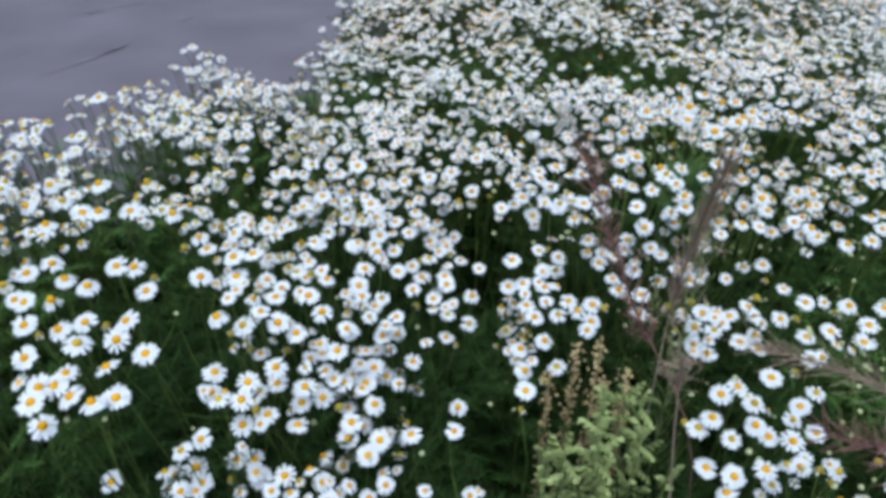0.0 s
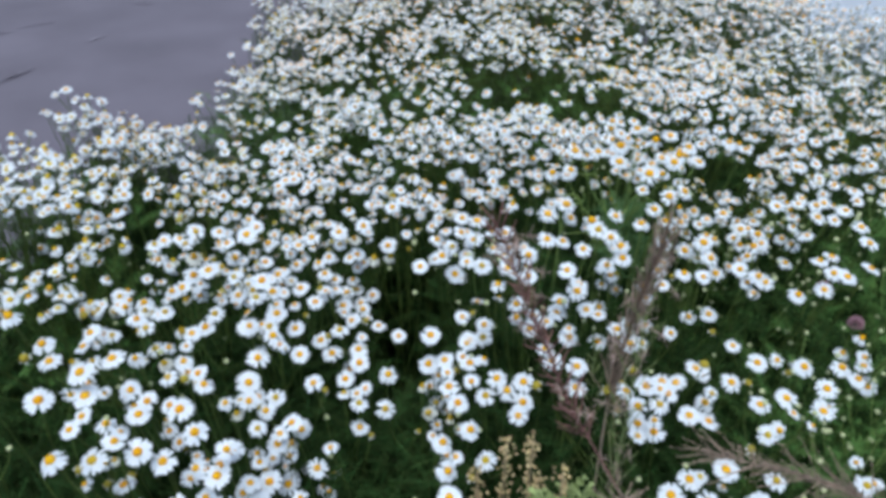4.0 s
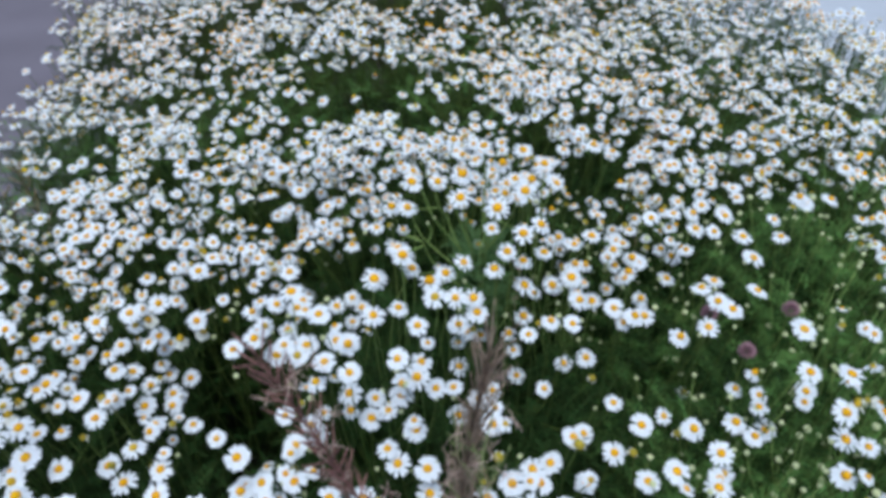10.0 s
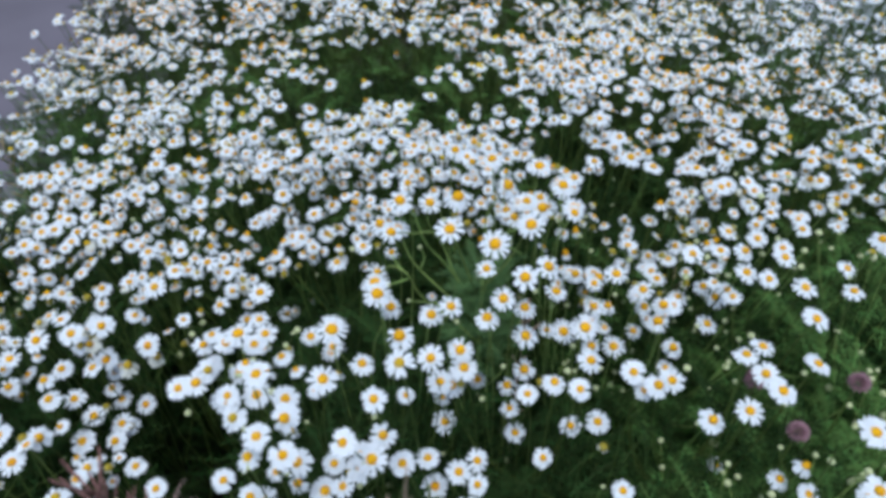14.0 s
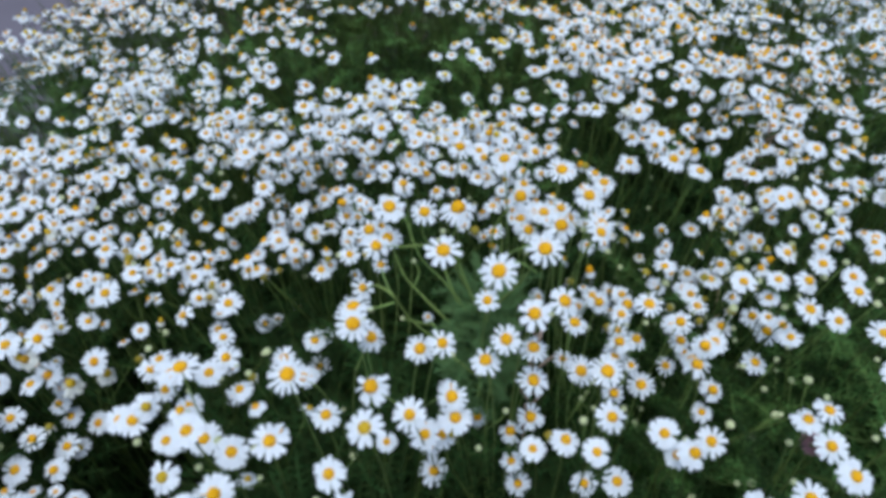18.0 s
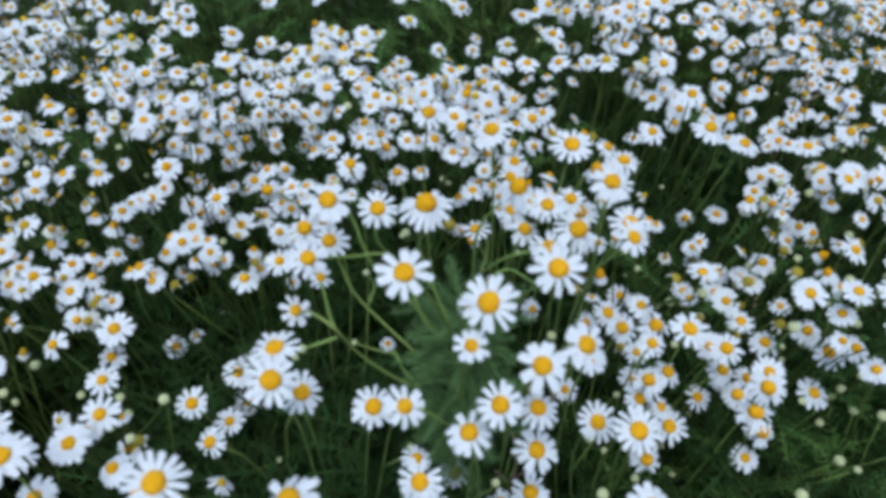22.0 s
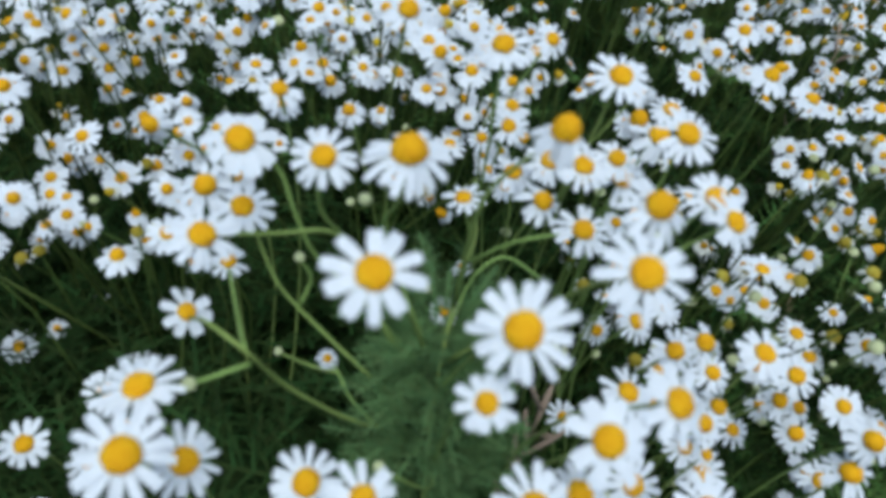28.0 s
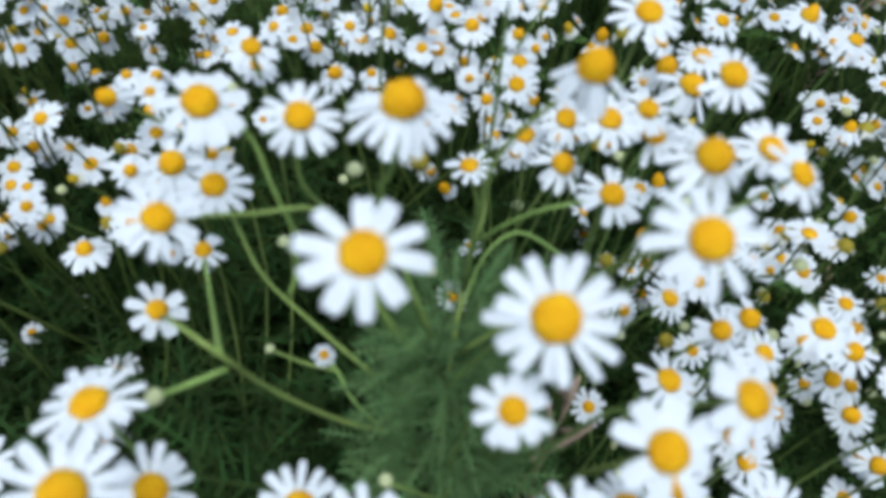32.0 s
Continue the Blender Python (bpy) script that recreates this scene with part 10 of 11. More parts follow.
bloom_plant(0.163, 1.318, 0, 125, [
    (0.2322, 1.289, 0.6167, 13, -8, -0.42, -0.49),
    (0.128, 1.289, 0.661, 17, 26, 0, 0.04),
    (0.25, 1.29, 0.662, 17, 16, 0.66, -0.42),
    (0.1229, 1.296, 0.5869, 13, 26, -0.35, -0.9),
    (0.1253, 1.299, 0.6262, 19, 8, 0.64, -0.41),
    (0.1036, 1.3, 0.649, 17, 44, -0.7, -0.25),
    (0.1408, 1.303, 0.5981, 14, 26, 0.4, -0.59),
    (0.1351, 1.309, 0.6357, 14, 8, -0.02, -0.23),
    (0.177, 1.309, 0.666, 18, 2, 0.18, -0.15),
    (0.1366, 1.311, 0.6081, 23, 8, 0.04, -0.45),
    (0.1225, 1.317, 0.6274, 23, 26, 0.19, 0.11),
    (0.166, 1.321, 0.6527, 14, 26, -0.35, 0.2),
    (0.2865, 1.323, 0.6373, 23, 8, -0.25, -0.18),
    (0.1601, 1.33, 0.6282, 16, 8, 0.36, 0.2),
])
bloom_plant(-0.360, 1.324, 0, 87, [
    (-0.3898, 1.294, 0.6437, 20, 26, 0.27, 0.63),
    (-0.3851, 1.3, 0.6828, 17, 8, -0.53, -0.07),
    (-0.3665, 1.317, 0.6533, 20, 8, 0.14, 0.27),
    (-0.3621, 1.283, 0.6599, 14, 2, -0.68, -0.9),
    (-0.3609, 1.306, 0.6461, 13, 44, -0.9, -0.17),
    (-0.3593, 1.343, 0.6341, 18, 44, -0.5, -0.06),
    (-0.359, 1.3, 0.6265, 18, 2, -0.48, -0.77),
    (-0.356, 1.324, 0.6271, 13, 26, -0.65, 0.2),
    (-0.3554, 1.311, 0.664, 17, 16, -0.21, 0.02),
    (-0.3545, 1.294, 0.6103, 22, 2, -0.9, -0.83),
    (-0.3531, 1.342, 0.6153, 17, -8, -0.51, -0.7),
    (-0.3404, 1.309, 0.6124, 22, 26, -0.62, -0.07),
    (-0.3393, 1.335, 0.6306, 18, 16, -0.21, -0.63),
])
bloom_plant(0.637, 1.336, 0, 151, [
    (0.6624, 1.301, 0.6112, 17, 26, -0.19, 0.17),
    (0.6361, 1.305, 0.6602, 16, 26, 0.62, -0.5),
    (0.6475, 1.306, 0.6068, 21, 26, -0.61, -0.52),
    (0.5983, 1.308, 0.6774, 16, 8, -0.18, -0.16),
    (0.6612, 1.31, 0.5916, 13, 2, 0.17, 0.28),
    (0.6225, 1.316, 0.6748, 21, 8, 0.07, -0.67),
    (0.599, 1.321, 0.684, 17, 26, -0.18, -0.53),
    (0.6636, 1.322, 0.5936, 17, 8, -0.69, -0.37),
    (0.6445, 1.324, 0.5955, 24, 26, 0.25, -0.11),
    (0.6329, 1.328, 0.6627, 14, 26, -0.22, 0.12),
    (0.6148, 1.346, 0.6826, 17, 8, -0.79, -0.77),
    (0.662, 1.352, 0.666, 18, 8, 0.11, -0.62),
    (0.633, 1.368, 0.678, 20, 26, -0.35, -0.43),
])
bloom_plant(0.000, 1.336, 0, 98, [
    (-0.0915, 1.296, 0.5709, 23, 8, -0.15, -0.07),
    (-0.0744, 1.297, 0.5235, 19, 26, 0, -0.79),
    (-0.0442, 1.298, 0.5546, 13, 8, -0.67, -0.31),
    (-0.161, 1.309, 0.615, 19, 16, 0.02, -0.28),
    (0.074, 1.316, 0.645, 20, 26, -0.34, -0.2),
    (0.0976, 1.317, 0.6315, 17, 26, -0.23, 0.15),
    (0.02, 1.32, 0.645, 17, 2, 0.03, -0.31),
    (-0.0709, 1.322, 0.5595, 13, 16, 0.74, -0.42),
    (0.053, 1.322, 0.641, 15, 16, 0.3, -0.5),
    (0.027, 1.345, 0.643, 20, 44, 0.19, -0.63),
    (0.0933, 1.346, 0.6001, 16, 8, -0.05, 0.04),
    (0.048, 1.348, 0.644, 16, 26, 0.03, -0.8),
    (-0.065, 1.349, 0.593, 16, 26, -0.26, -0.41),
    (0.1005, 1.35, 0.5933, 23, 16, -0.12, -0.35),
])
bloom_plant(-0.303, 1.338, 0, 91, [
    (-0.2512, 1.288, 0.5419, 22, 44, -0.04, -0.06),
    (-0.3174, 1.288, 0.6406, 13, 16, 0.63, 0.01),
    (-0.3385, 1.297, 0.6592, 18, 2, 0.01, 0.13),
    (-0.2693, 1.307, 0.5747, 20, 8, -0.12, -0.84),
    (-0.325, 1.307, 0.6142, 18, 2, 0.57, -0.56),
    (-0.335, 1.312, 0.653, 18, 26, 0.25, -0.01),
    (-0.3355, 1.324, 0.6433, 13, 16, -0.4, -0.15),
    (-0.2774, 1.326, 0.6462, 20, -8, -0.17, -0.84),
    (-0.3028, 1.329, 0.6135, 18, 66, -0.07, 0.38),
    (-0.3092, 1.33, 0.6354, 20, 44, 0.76, -0.16),
    (-0.2972, 1.368, 0.68, 17, 26, -0.02, -0.22),
    (-0.2856, 1.375, 0.6874, 14, 26, -0.41, 0.04),
    (-0.2938, 1.38, 0.675, 17, 8, 0, -0.45),
])
bloom_plant(0.392, 1.338, 0, 128, [
    (0.3751, 1.28, 0.6121, 14, 26, -0.28, -0.75),
    (0.4753, 1.29, 0.6312, 19, 26, 0.17, -0.6),
    (0.2902, 1.293, 0.5545, 20, 8, -0.02, -0.15),
    (0.3789, 1.302, 0.6288, 17, 26, 0.1, -0.35),
    (0.3564, 1.302, 0.6301, 21, 8, -0.04, -0.42),
    (0.3417, 1.304, 0.6567, 23, 26, 0.02, 0.09),
    (0.4636, 1.309, 0.6005, 23, 26, -0.05, -0.28),
    (0.434, 1.312, 0.644, 18, 16, 0.34, -0.57),
    (0.328, 1.317, 0.645, 17, 26, 0.03, -0.45),
    (0.471, 1.331, 0.629, 17, 16, 0.11, -0.57),
    (0.3049, 1.355, 0.6286, 23, 44, -0.4, -0.21),
    (0.4716, 1.408, 0.6353, 23, 8, 0.02, -0.33),
    (0.4052, 1.44, 0.6341, 20, 2, 0.23, -0.06),
])
bloom_plant(0.540, 1.348, 0, 130, [
    (0.5651, 1.28, 0.6355, 14, 26, 0.3, 0.29),
    (0.595, 1.285, 0.684, 16, 16, 0.02, -0.9),
    (0.5027, 1.286, 0.6085, 19, 16, 0.43, 0.01),
    (0.548, 1.286, 0.655, 15, 8, 0.5, -0.64),
    (0.5189, 1.291, 0.6169, 17, 8, -0.66, 0.25),
    (0.5447, 1.306, 0.6571, 23, 8, -0.16, -0.32),
    (0.5754, 1.308, 0.7055, 17, 26, -0.26, -0.59),
    (0.5051, 1.325, 0.637, 23, 16, 0.14, -0.41),
    (0.5525, 1.357, 0.6602, 23, 26, 0.27, -0.56),
    (0.527, 1.361, 0.648, 23, 2, 0.11, -0.17),
    (0.5564, 1.415, 0.6756, 23, 8, 0.17, -0.02),
    (0.529, 1.431, 0.6529, 23, 8, 0.01, -0.11),
    (0.5023, 1.44, 0.6503, 23, 44, 0.2, -0.35),
])
bloom_plant(0.747, 1.354, 0, 153, [
    (0.7045, 1.318, 0.6648, 23, 2, -0.16, -0.16),
    (0.778, 1.319, 0.6088, 20, 26, -0.69, -0.39),
    (0.787, 1.319, 0.627, 17, 16, 0.12, -0.45),
    (0.7761, 1.32, 0.5805, 22, 26, 0.22, -0.61),
    (0.7518, 1.321, 0.5626, 23, 26, 0.09, -0.49),
    (0.7808, 1.332, 0.618, 19, 8, -0.31, -0.29),
    (0.7851, 1.335, 0.5939, 24, 26, -0.23, 0.04),
    (0.747, 1.338, 0.651, 20, 16, 0.02, -0.13),
    (0.7787, 1.342, 0.5757, 18, 8, -0.13, -0.23),
    (0.73, 1.35, 0.645, 16, 8, 0.19, 0),
    (0.69, 1.359, 0.662, 20, 8, -0.16, -0.42),
    (0.709, 1.39, 0.659, 18, 26, -0.06, -0.39),
    (0.695, 1.406, 0.659, 17, 44, -0.18, -0.88),
])
bloom_plant(0.886, 1.358, 0, 159, [
    (0.8781, 1.296, 0.606, 17, 44, -0.14, -0.33),
    (0.8827, 1.304, 0.6459, 20, 8, 0.35, -0.5),
    (0.8809, 1.307, 0.5582, 22, 66, 0.13, -0.14),
    (0.8705, 1.312, 0.6476, 20, 44, 0.37, -0.47),
    (0.8951, 1.314, 0.6043, 20, 16, 0.54, -0.08),
    (0.8896, 1.316, 0.6541, 19, 16, 0.26, -0.06),
    (0.8913, 1.316, 0.5614, 19, 26, -0.1, -0.15),
    (0.8832, 1.332, 0.6538, 16, -8, 0.04, 0.28),
    (0.8927, 1.333, 0.6415, 14, 2, -0.21, -0.09),
    (0.8962, 1.351, 0.6431, 19, -8, -0.26, 0.09),
    (0.897, 1.406, 0.611, 23, 26, -0.29, -0.17),
    (0.8853, 1.436, 0.6114, 23, 26, -0.22, -0.38),
    (0.871, 1.48, 0.614, 18, 8, -0.05, -0.19),
])
bloom_plant(1.001, 1.371, 0, 161, [
    (0.9172, 1.338, 0.6273, 18, 44, 0.19, 0.11),
    (0.9176, 1.094, 0.6706, 18, 80, 0.54, -0.51),
    (0.9204, 1.119, 0.6263, 16, 8, -0.16, -0.06),
    (0.927, 1.437, 0.611, 17, 26, 0.01, 0.02),
    (0.9329, 1.32, 0.6173, 14, 44, 0.14, -0.11),
    (0.9357, 1.287, 0.6031, 18, 8, 0.11, -0.37),
    (0.94, 1.392, 0.61, 23, 8, 0.38, -0.16),
    (0.9558, 1.376, 0.6106, 23, 8, 0.43, -0.38),
    (0.9692, 1.437, 0.6134, 23, 8, -0.25, -0.35),
    (0.973, 1.473, 0.611, 21, 16, 0.01, -0.36),
    (1.002, 1.449, 0.61, 18, 16, -0.05, -0.33),
    (1.105, 1.317, 0.6142, 24, 2, -0.01, -0.27),
    (1.518, 1.622, 0.5891, 23, 8, -0.03, -0.25),
])
bloom_plant(0.827, 1.391, 0, 157, [
    (0.8568, 1.323, 0.5899, 24, 66, 0.25, -0.2),
    (0.8207, 1.328, 0.6138, 22, 2, 0.15, -0.53),
    (0.7976, 1.329, 0.6095, 20, 44, -0.12, 0.3),
    (0.7989, 1.339, 0.6238, 22, 44, -0.01, -0.12),
    (0.833, 1.34, 0.609, 18, 2, 0.35, -0.18),
    (0.813, 1.34, 0.5975, 20, 8, 0.1, -0.04),
    (0.7897, 1.351, 0.6072, 14, 26, -0.01, -0.07),
    (0.7916, 1.351, 0.5725, 20, 66, 0.38, -0.38),
    (0.856, 1.366, 0.609, 18, 26, -0.09, 0),
    (0.867, 1.414, 0.611, 21, 8, 0.09, -0.32),
    (0.868, 1.448, 0.611, 17, 8, -0.25, -0.18),
    (0.841, 1.498, 0.615, 21, 2, 0.01, -0.6),
    (0.822, 1.503, 0.614, 20, 8, 0.02, -0.55),
])
bloom_plant(0.173, 1.428, 0, 126, [
    (0.1388, 1.333, 0.6057, 14, 2, 0.3, -0.21),
    (0.1352, 1.333, 0.6267, 13, 2, -0.25, -0.07),
    (0.1228, 1.342, 0.6217, 19, 16, 0.9, -0.27),
    (0.14, 1.35, 0.6558, 23, 44, 0.07, -0.27),
    (0.2338, 1.352, 0.6541, 23, 8, 0.41, -0.2),
    (0.192, 1.362, 0.656, 20, 8, -0.03, -0.17),
    (0.119, 1.365, 0.6653, 23, 26, 0.41, -0.06),
    (0.2633, 1.445, 0.6396, 23, 8, -0.43, -0.38),
    (0.2273, 1.483, 0.634, 20, 8, 0.48, -0.71),
    (0.2088, 1.484, 0.647, 23, 26, -0.02, -0.16),
    (0.18, 1.491, 0.644, 16, 2, 0.26, -0.42),
    (0.1483, 1.514, 0.6589, 23, 8, -0.07, -0.1),
    (0.136, 1.555, 0.6831, 16, 8, -0.11, -0.57),
])
bloom_plant(-0.142, 1.475, 1, 29, [
    (0.0491, 1.305, 0.6514, 21, 16, -0.09, -0.31),
    (0.1561, 1.305, 0.6449, 25, 8, -0.15, -0.43),
    (-0.1445, 1.333, 0.581, 25, 16, -0.08, -0.24),
    (-0.0891, 1.333, 0.5822, 25, 8, -0.07, -0.46),
    (-0.0759, 1.343, 0.585, 25, 8, 0.07, -0.31),
    (-0.1734, 1.347, 0.5829, 24, 2, -0.08, -0.21),
    (-0.1626, 1.359, 0.5827, 25, 16, -0.24, -0.31),
    (-0.1356, 1.364, 0.5808, 24, 16, 0.12, -0.3),
    (-0.178, 1.366, 0.5768, 25, 8, 0.14, -0.32),
    (-0.1475, 1.388, 0.5786, 24, 8, -0.02, -0.38),
    (-0.2329, 1.753, 0.5456, 23, 8, 0.01, -0.4),
    (-0.3668, 1.856, 0.5111, 20, 8, -0.27, -0.29),
    (-0.3458, 1.961, 0.5443, 21, 8, -0.24, -0.49),
])
bloom_plant(-0.071, 1.516, 0, 99, [
    (-0.1068, 1.368, 0.5888, 23, 26, -0.19, -0.61),
    (0.044, 1.387, 0.64, 15, 16, 0.9, -0.15),
    (0.102, 1.403, 0.661, 18, 16, -0.05, -0.57),
    (-0.1173, 1.433, 0.578, 23, 26, 0.37, -0.07),
    (-0.1505, 1.455, 0.5792, 23, 16, -0.18, -0.58),
    (-0.1243, 1.493, 0.5804, 23, 16, -0.13, -0.08),
    (-0.0838, 1.508, 0.582, 23, 2, 0.12, -0.26),
    (-0.074, 1.536, 0.579, 16, 44, -0.03, -0.31),
    (-0.079, 1.562, 0.585, 16, 8, 0.16, -0.36),
    (-0.116, 1.564, 0.578, 18, 2, -0.02, -0.34),
    (-0.068, 1.583, 0.579, 16, 8, -0.06, -0.9),
    (-0.0452, 1.617, 0.5806, 23, 2, -0.31, -0.2),
    (-0.1094, 1.64, 0.5747, 23, 8, -0.17, -0.26),
])

# ---- the branching plant in the clearing ----
BOUGHS = [
    [(0.396, 0.935, 0.585), (0.401, 0.961, 0.607), (0.410, 0.988, 0.628), (0.420, 1.012, 0.649), (0.428, 1.025, 0.660), (0.430, 1.047, 0.676)],
    [(0.382, 0.959, 0.601), (0.360, 0.958, 0.623), (0.338, 0.957, 0.657), (0.326, 0.953, 0.692), (0.312, 0.968, 0.690), (0.300, 0.993, 0.657)],
    [(0.326, 0.953, 0.692), (0.322, 0.975, 0.678), (0.316, 1.013, 0.664)],
    [(0.327, 0.952, 0.685), (0.316, 0.948, 0.686), (0.307, 0.945, 0.687)],
    [(0.388, 0.967, 0.609), (0.369, 0.979, 0.628), (0.352, 0.992, 0.643), (0.337, 1.003, 0.660), (0.331, 1.013, 0.674), (0.327, 1.019, 0.690)],
    [(0.395, 0.982, 0.622), (0.371, 0.996, 0.657), (0.353, 0.998, 0.685), (0.346, 1.002, 0.706), (0.341, 1.010, 0.723), (0.331, 1.010, 0.736)],
    [(0.395, 0.982, 0.622), (0.381, 0.985, 0.645), (0.368, 0.998, 0.687), (0.355, 0.995, 0.716), (0.356, 0.993, 0.744)],
    [(0.371, 0.999, 0.682), (0.358, 0.994, 0.705), (0.339, 0.991, 0.709), (0.319, 0.980, 0.723)],
    [(0.402, 0.981, 0.623), (0.389, 0.974, 0.670), (0.374, 0.945, 0.733), (0.367, 0.930, 0.762)],
    [(0.404, 0.967, 0.621), (0.407, 0.957, 0.657), (0.404, 0.930, 0.721), (0.405, 0.915, 0.750)],
    [(0.406, 0.973, 0.635), (0.430, 0.961, 0.683), (0.437, 0.945, 0.723), (0.438, 0.923, 0.762)],
    [(0.420, 1.012, 0.655), (0.434, 0.995, 0.690), (0.456, 0.985, 0.706)],
    [(0.402, 0.981, 0.623), (0.380, 0.995, 0.698), (0.380, 0.979, 0.735), (0.382, 0.975, 0.760)],
    [(0.415, 1.000, 0.640), (0.411, 0.986, 0.709), (0.414, 0.983, 0.736), (0.428, 0.974, 0.766)],
    [(0.375, 0.963, 0.601), (0.365, 0.977, 0.602), (0.360, 0.991, 0.604), (0.355, 0.995, 0.611)],
    [(0.360, 0.991, 0.604), (0.348, 0.998, 0.600), (0.331, 1.017, 0.585)],
    [(0.459, 1.008, 0.645), (0.442, 1.018, 0.651), (0.426, 1.012, 0.644), (0.413, 0.994, 0.631)],
    [(0.345, 0.999, 0.652), (0.350, 1.004, 0.664), (0.346, 1.006, 0.675)],
    [(0.400, 0.945, 0.594), (0.395, 0.930, 0.600), (0.371, 0.926, 0.640)],
]
HEADS = [
    (0.2990, 0.9954, 0.6585, 21, 2.08, 0.6, -0.5),
    (0.3290, 1.0094, 0.7387, 29, 16.09, 0.1, -0.25),
    (0.3815, 0.9745, 0.7623, 31, 26.17, 0, -0.12),
    (0.4379, 0.9203, 0.7648, 27, 8.12, -0.1, -0.45),
    (0.3655, 0.9273, 0.7647, 27, 2.1, -0.08, -0.42),
    (0.3160, 0.9775, 0.7263, 24, 8.13, 0.25, -0.4),
    (0.3565, 0.9907, 0.7465, 23.5, 8.14, -0.1, -0.45),
    (0.4038, 0.9134, 0.7529, 29.6, 2.15, -0.3, -0.5),
    (0.4293, 0.9730, 0.7693, 25, 44.13, 0, -0.2),
    (0.3248, 1.0203, 0.6937, 25, 8, 0, -0.3),
    (0.3553, 0.9948, 0.6116, 11, 8, 0, -0.3),
    (0.3162, 1.0142, 0.6667, 17, 8, 0, -0.3),
    (0.4558, 0.9840, 0.7083, 24, 8, 0, -0.3),
]
ALL_HEADS += HEADS
clearing = daisy_plant(0.405, 0.930, HEADS, 2, 90, "tall chamomile branching over a clearing, large white flowers", thick=True, limbs=BOUGHS)
for tip, size in (((0.307, 0.945, 0.687), 5.6), ((0.331, 1.017, 0.586), 5.0), ((0.346, 1.006, 0.676), 4.8), ((0.371, 0.926, 0.642), 5.2), ((0.372, 1.003, 0.712), 5.5), ((0.299, 0.960, 0.658), 4.5)):
    part("bud", BUDS[0], clearing, Matrix.Translation(Vector(tip) - clearing.location) @ Matrix.Scale(size / 1000, 4))
crown, r5 = Shape(), random.Random(77)
for k in range(200):
    a, u = r5.uniform(0, 6.28), r5.random()
    at = Vector((0.394 + 0.018 * u + 0.010 * math.cos(a), 0.928 + 0.072 * u + 0.010 * math.sin(a), 0.565 + 0.070 * u))
    feather(crown, at - clearing.location, Vector((math.cos(a), math.sin(a), r5.uniform(-0.1, 1.0))), Vector((0, 0, 1)), r5.uniform(0.022, 0.045), r5, 11, 0.00055)
part("leaf_whorl", crown.mesh("leaf_whorl", WHORL, smooth=False), clearing, None, "fresh green thread-like leaves round the fork")

# the rest of the bloom
r0 = random.Random(4)
TAKEN = {}


def free(x, y, z, gap):
    cx, cy = int(x // 0.05), int(y // 0.05)
    for i in (-1, 0, 1):
        for j in (-1, 0, 1):
            for q in TAKEN.get((cx + i, cy + j), ()):
                if (q[0] - x) ** 2 + (q[1] - y) ** 2 + 0.3 * (q[2] - z) ** 2 < gap * gap:
                    return False
    return True


def take(x, y, z):
    TAKEN.setdefault((int(x // 0.05), int(y // 0.05)), []).append((x, y, z))


for h in ALL_HEADS:
    take(*h[:3])
FILL = []


def close(x, y):
    """How far apart the clumps stand."""
    return 0.036 if y > 1.02 or x < -0.3 else 0.043


CLUMPS = []
for tries in range(22000):
    x, y = r0.uniform(-0.95, 1.55), r0.uniform(0.34, 2.5)
    if inside(x, y) and r0.random() < bloom(x, y) + 0.03 and all((x - a) ** 2 + (y - b) ** 2 > close(x, y) ** 2 for a, b in CLUMPS):
        CLUMPS.append((x, y))
# taller sprigs that stand out over the road
SPRIGS = {(-0.50, 1.29): 0.735, (-0.60, 1.00): 0.765, (-0.455, 1.29): 0.73, (-0.69, 0.95): 0.75, (-0.53, 1.05): 0.70, (-0.38, 1.30): 0.66, (-0.47, 1.24): 0.72, (-0.64, 0.94): 0.73, (-0.44, 1.27): 0.71}
CLUMPS += list(SPRIGS)
for cx, cy in CLUMPS:
    top = canopy(cx, cy) + 0.035 * noise.noise(Vector((cx * 9, cy * 9, 0))) + r0.choice((0.015, 0.006, -0.005, -0.03, -0.06))
    top = SPRIGS.get((cx, cy), top)
    w = bloom(cx, cy)
    for k in range(r0.choice((5, 9, 12, 15)) if w > 0.45 else r0.choice((1, 2, 4))):
        x, y = cx + r0.gauss(0, 0.018), cy + r0.gauss(0, 0.018)
        z = top - 14 * ((x - cx) ** 2 + (y - cy) ** 2) - 0.03 * r0.random() ** 2
        if not inside(x, y) or bloom(x, y) < 0.12 or not free(x, y, z, 0.0115 if y > 1.02 or x < -0.3 else 0.0132):
            continue
        take(x, y, z)
        out = ((x - cx) / 0.06, (y - cy) / 0.06)
        FILL.append((x, y, z, r0.choice((14, 16, 18, 19, 20, 22, 24)), r0.choice((-8, 2, 8, 8, 16, 26, 26, 44, 44, 66)), 0.5 * out[0] + r0.gauss(0, 0.30), -0.14 + 0.5 * out[1] + r0.gauss(0, 0.30)))

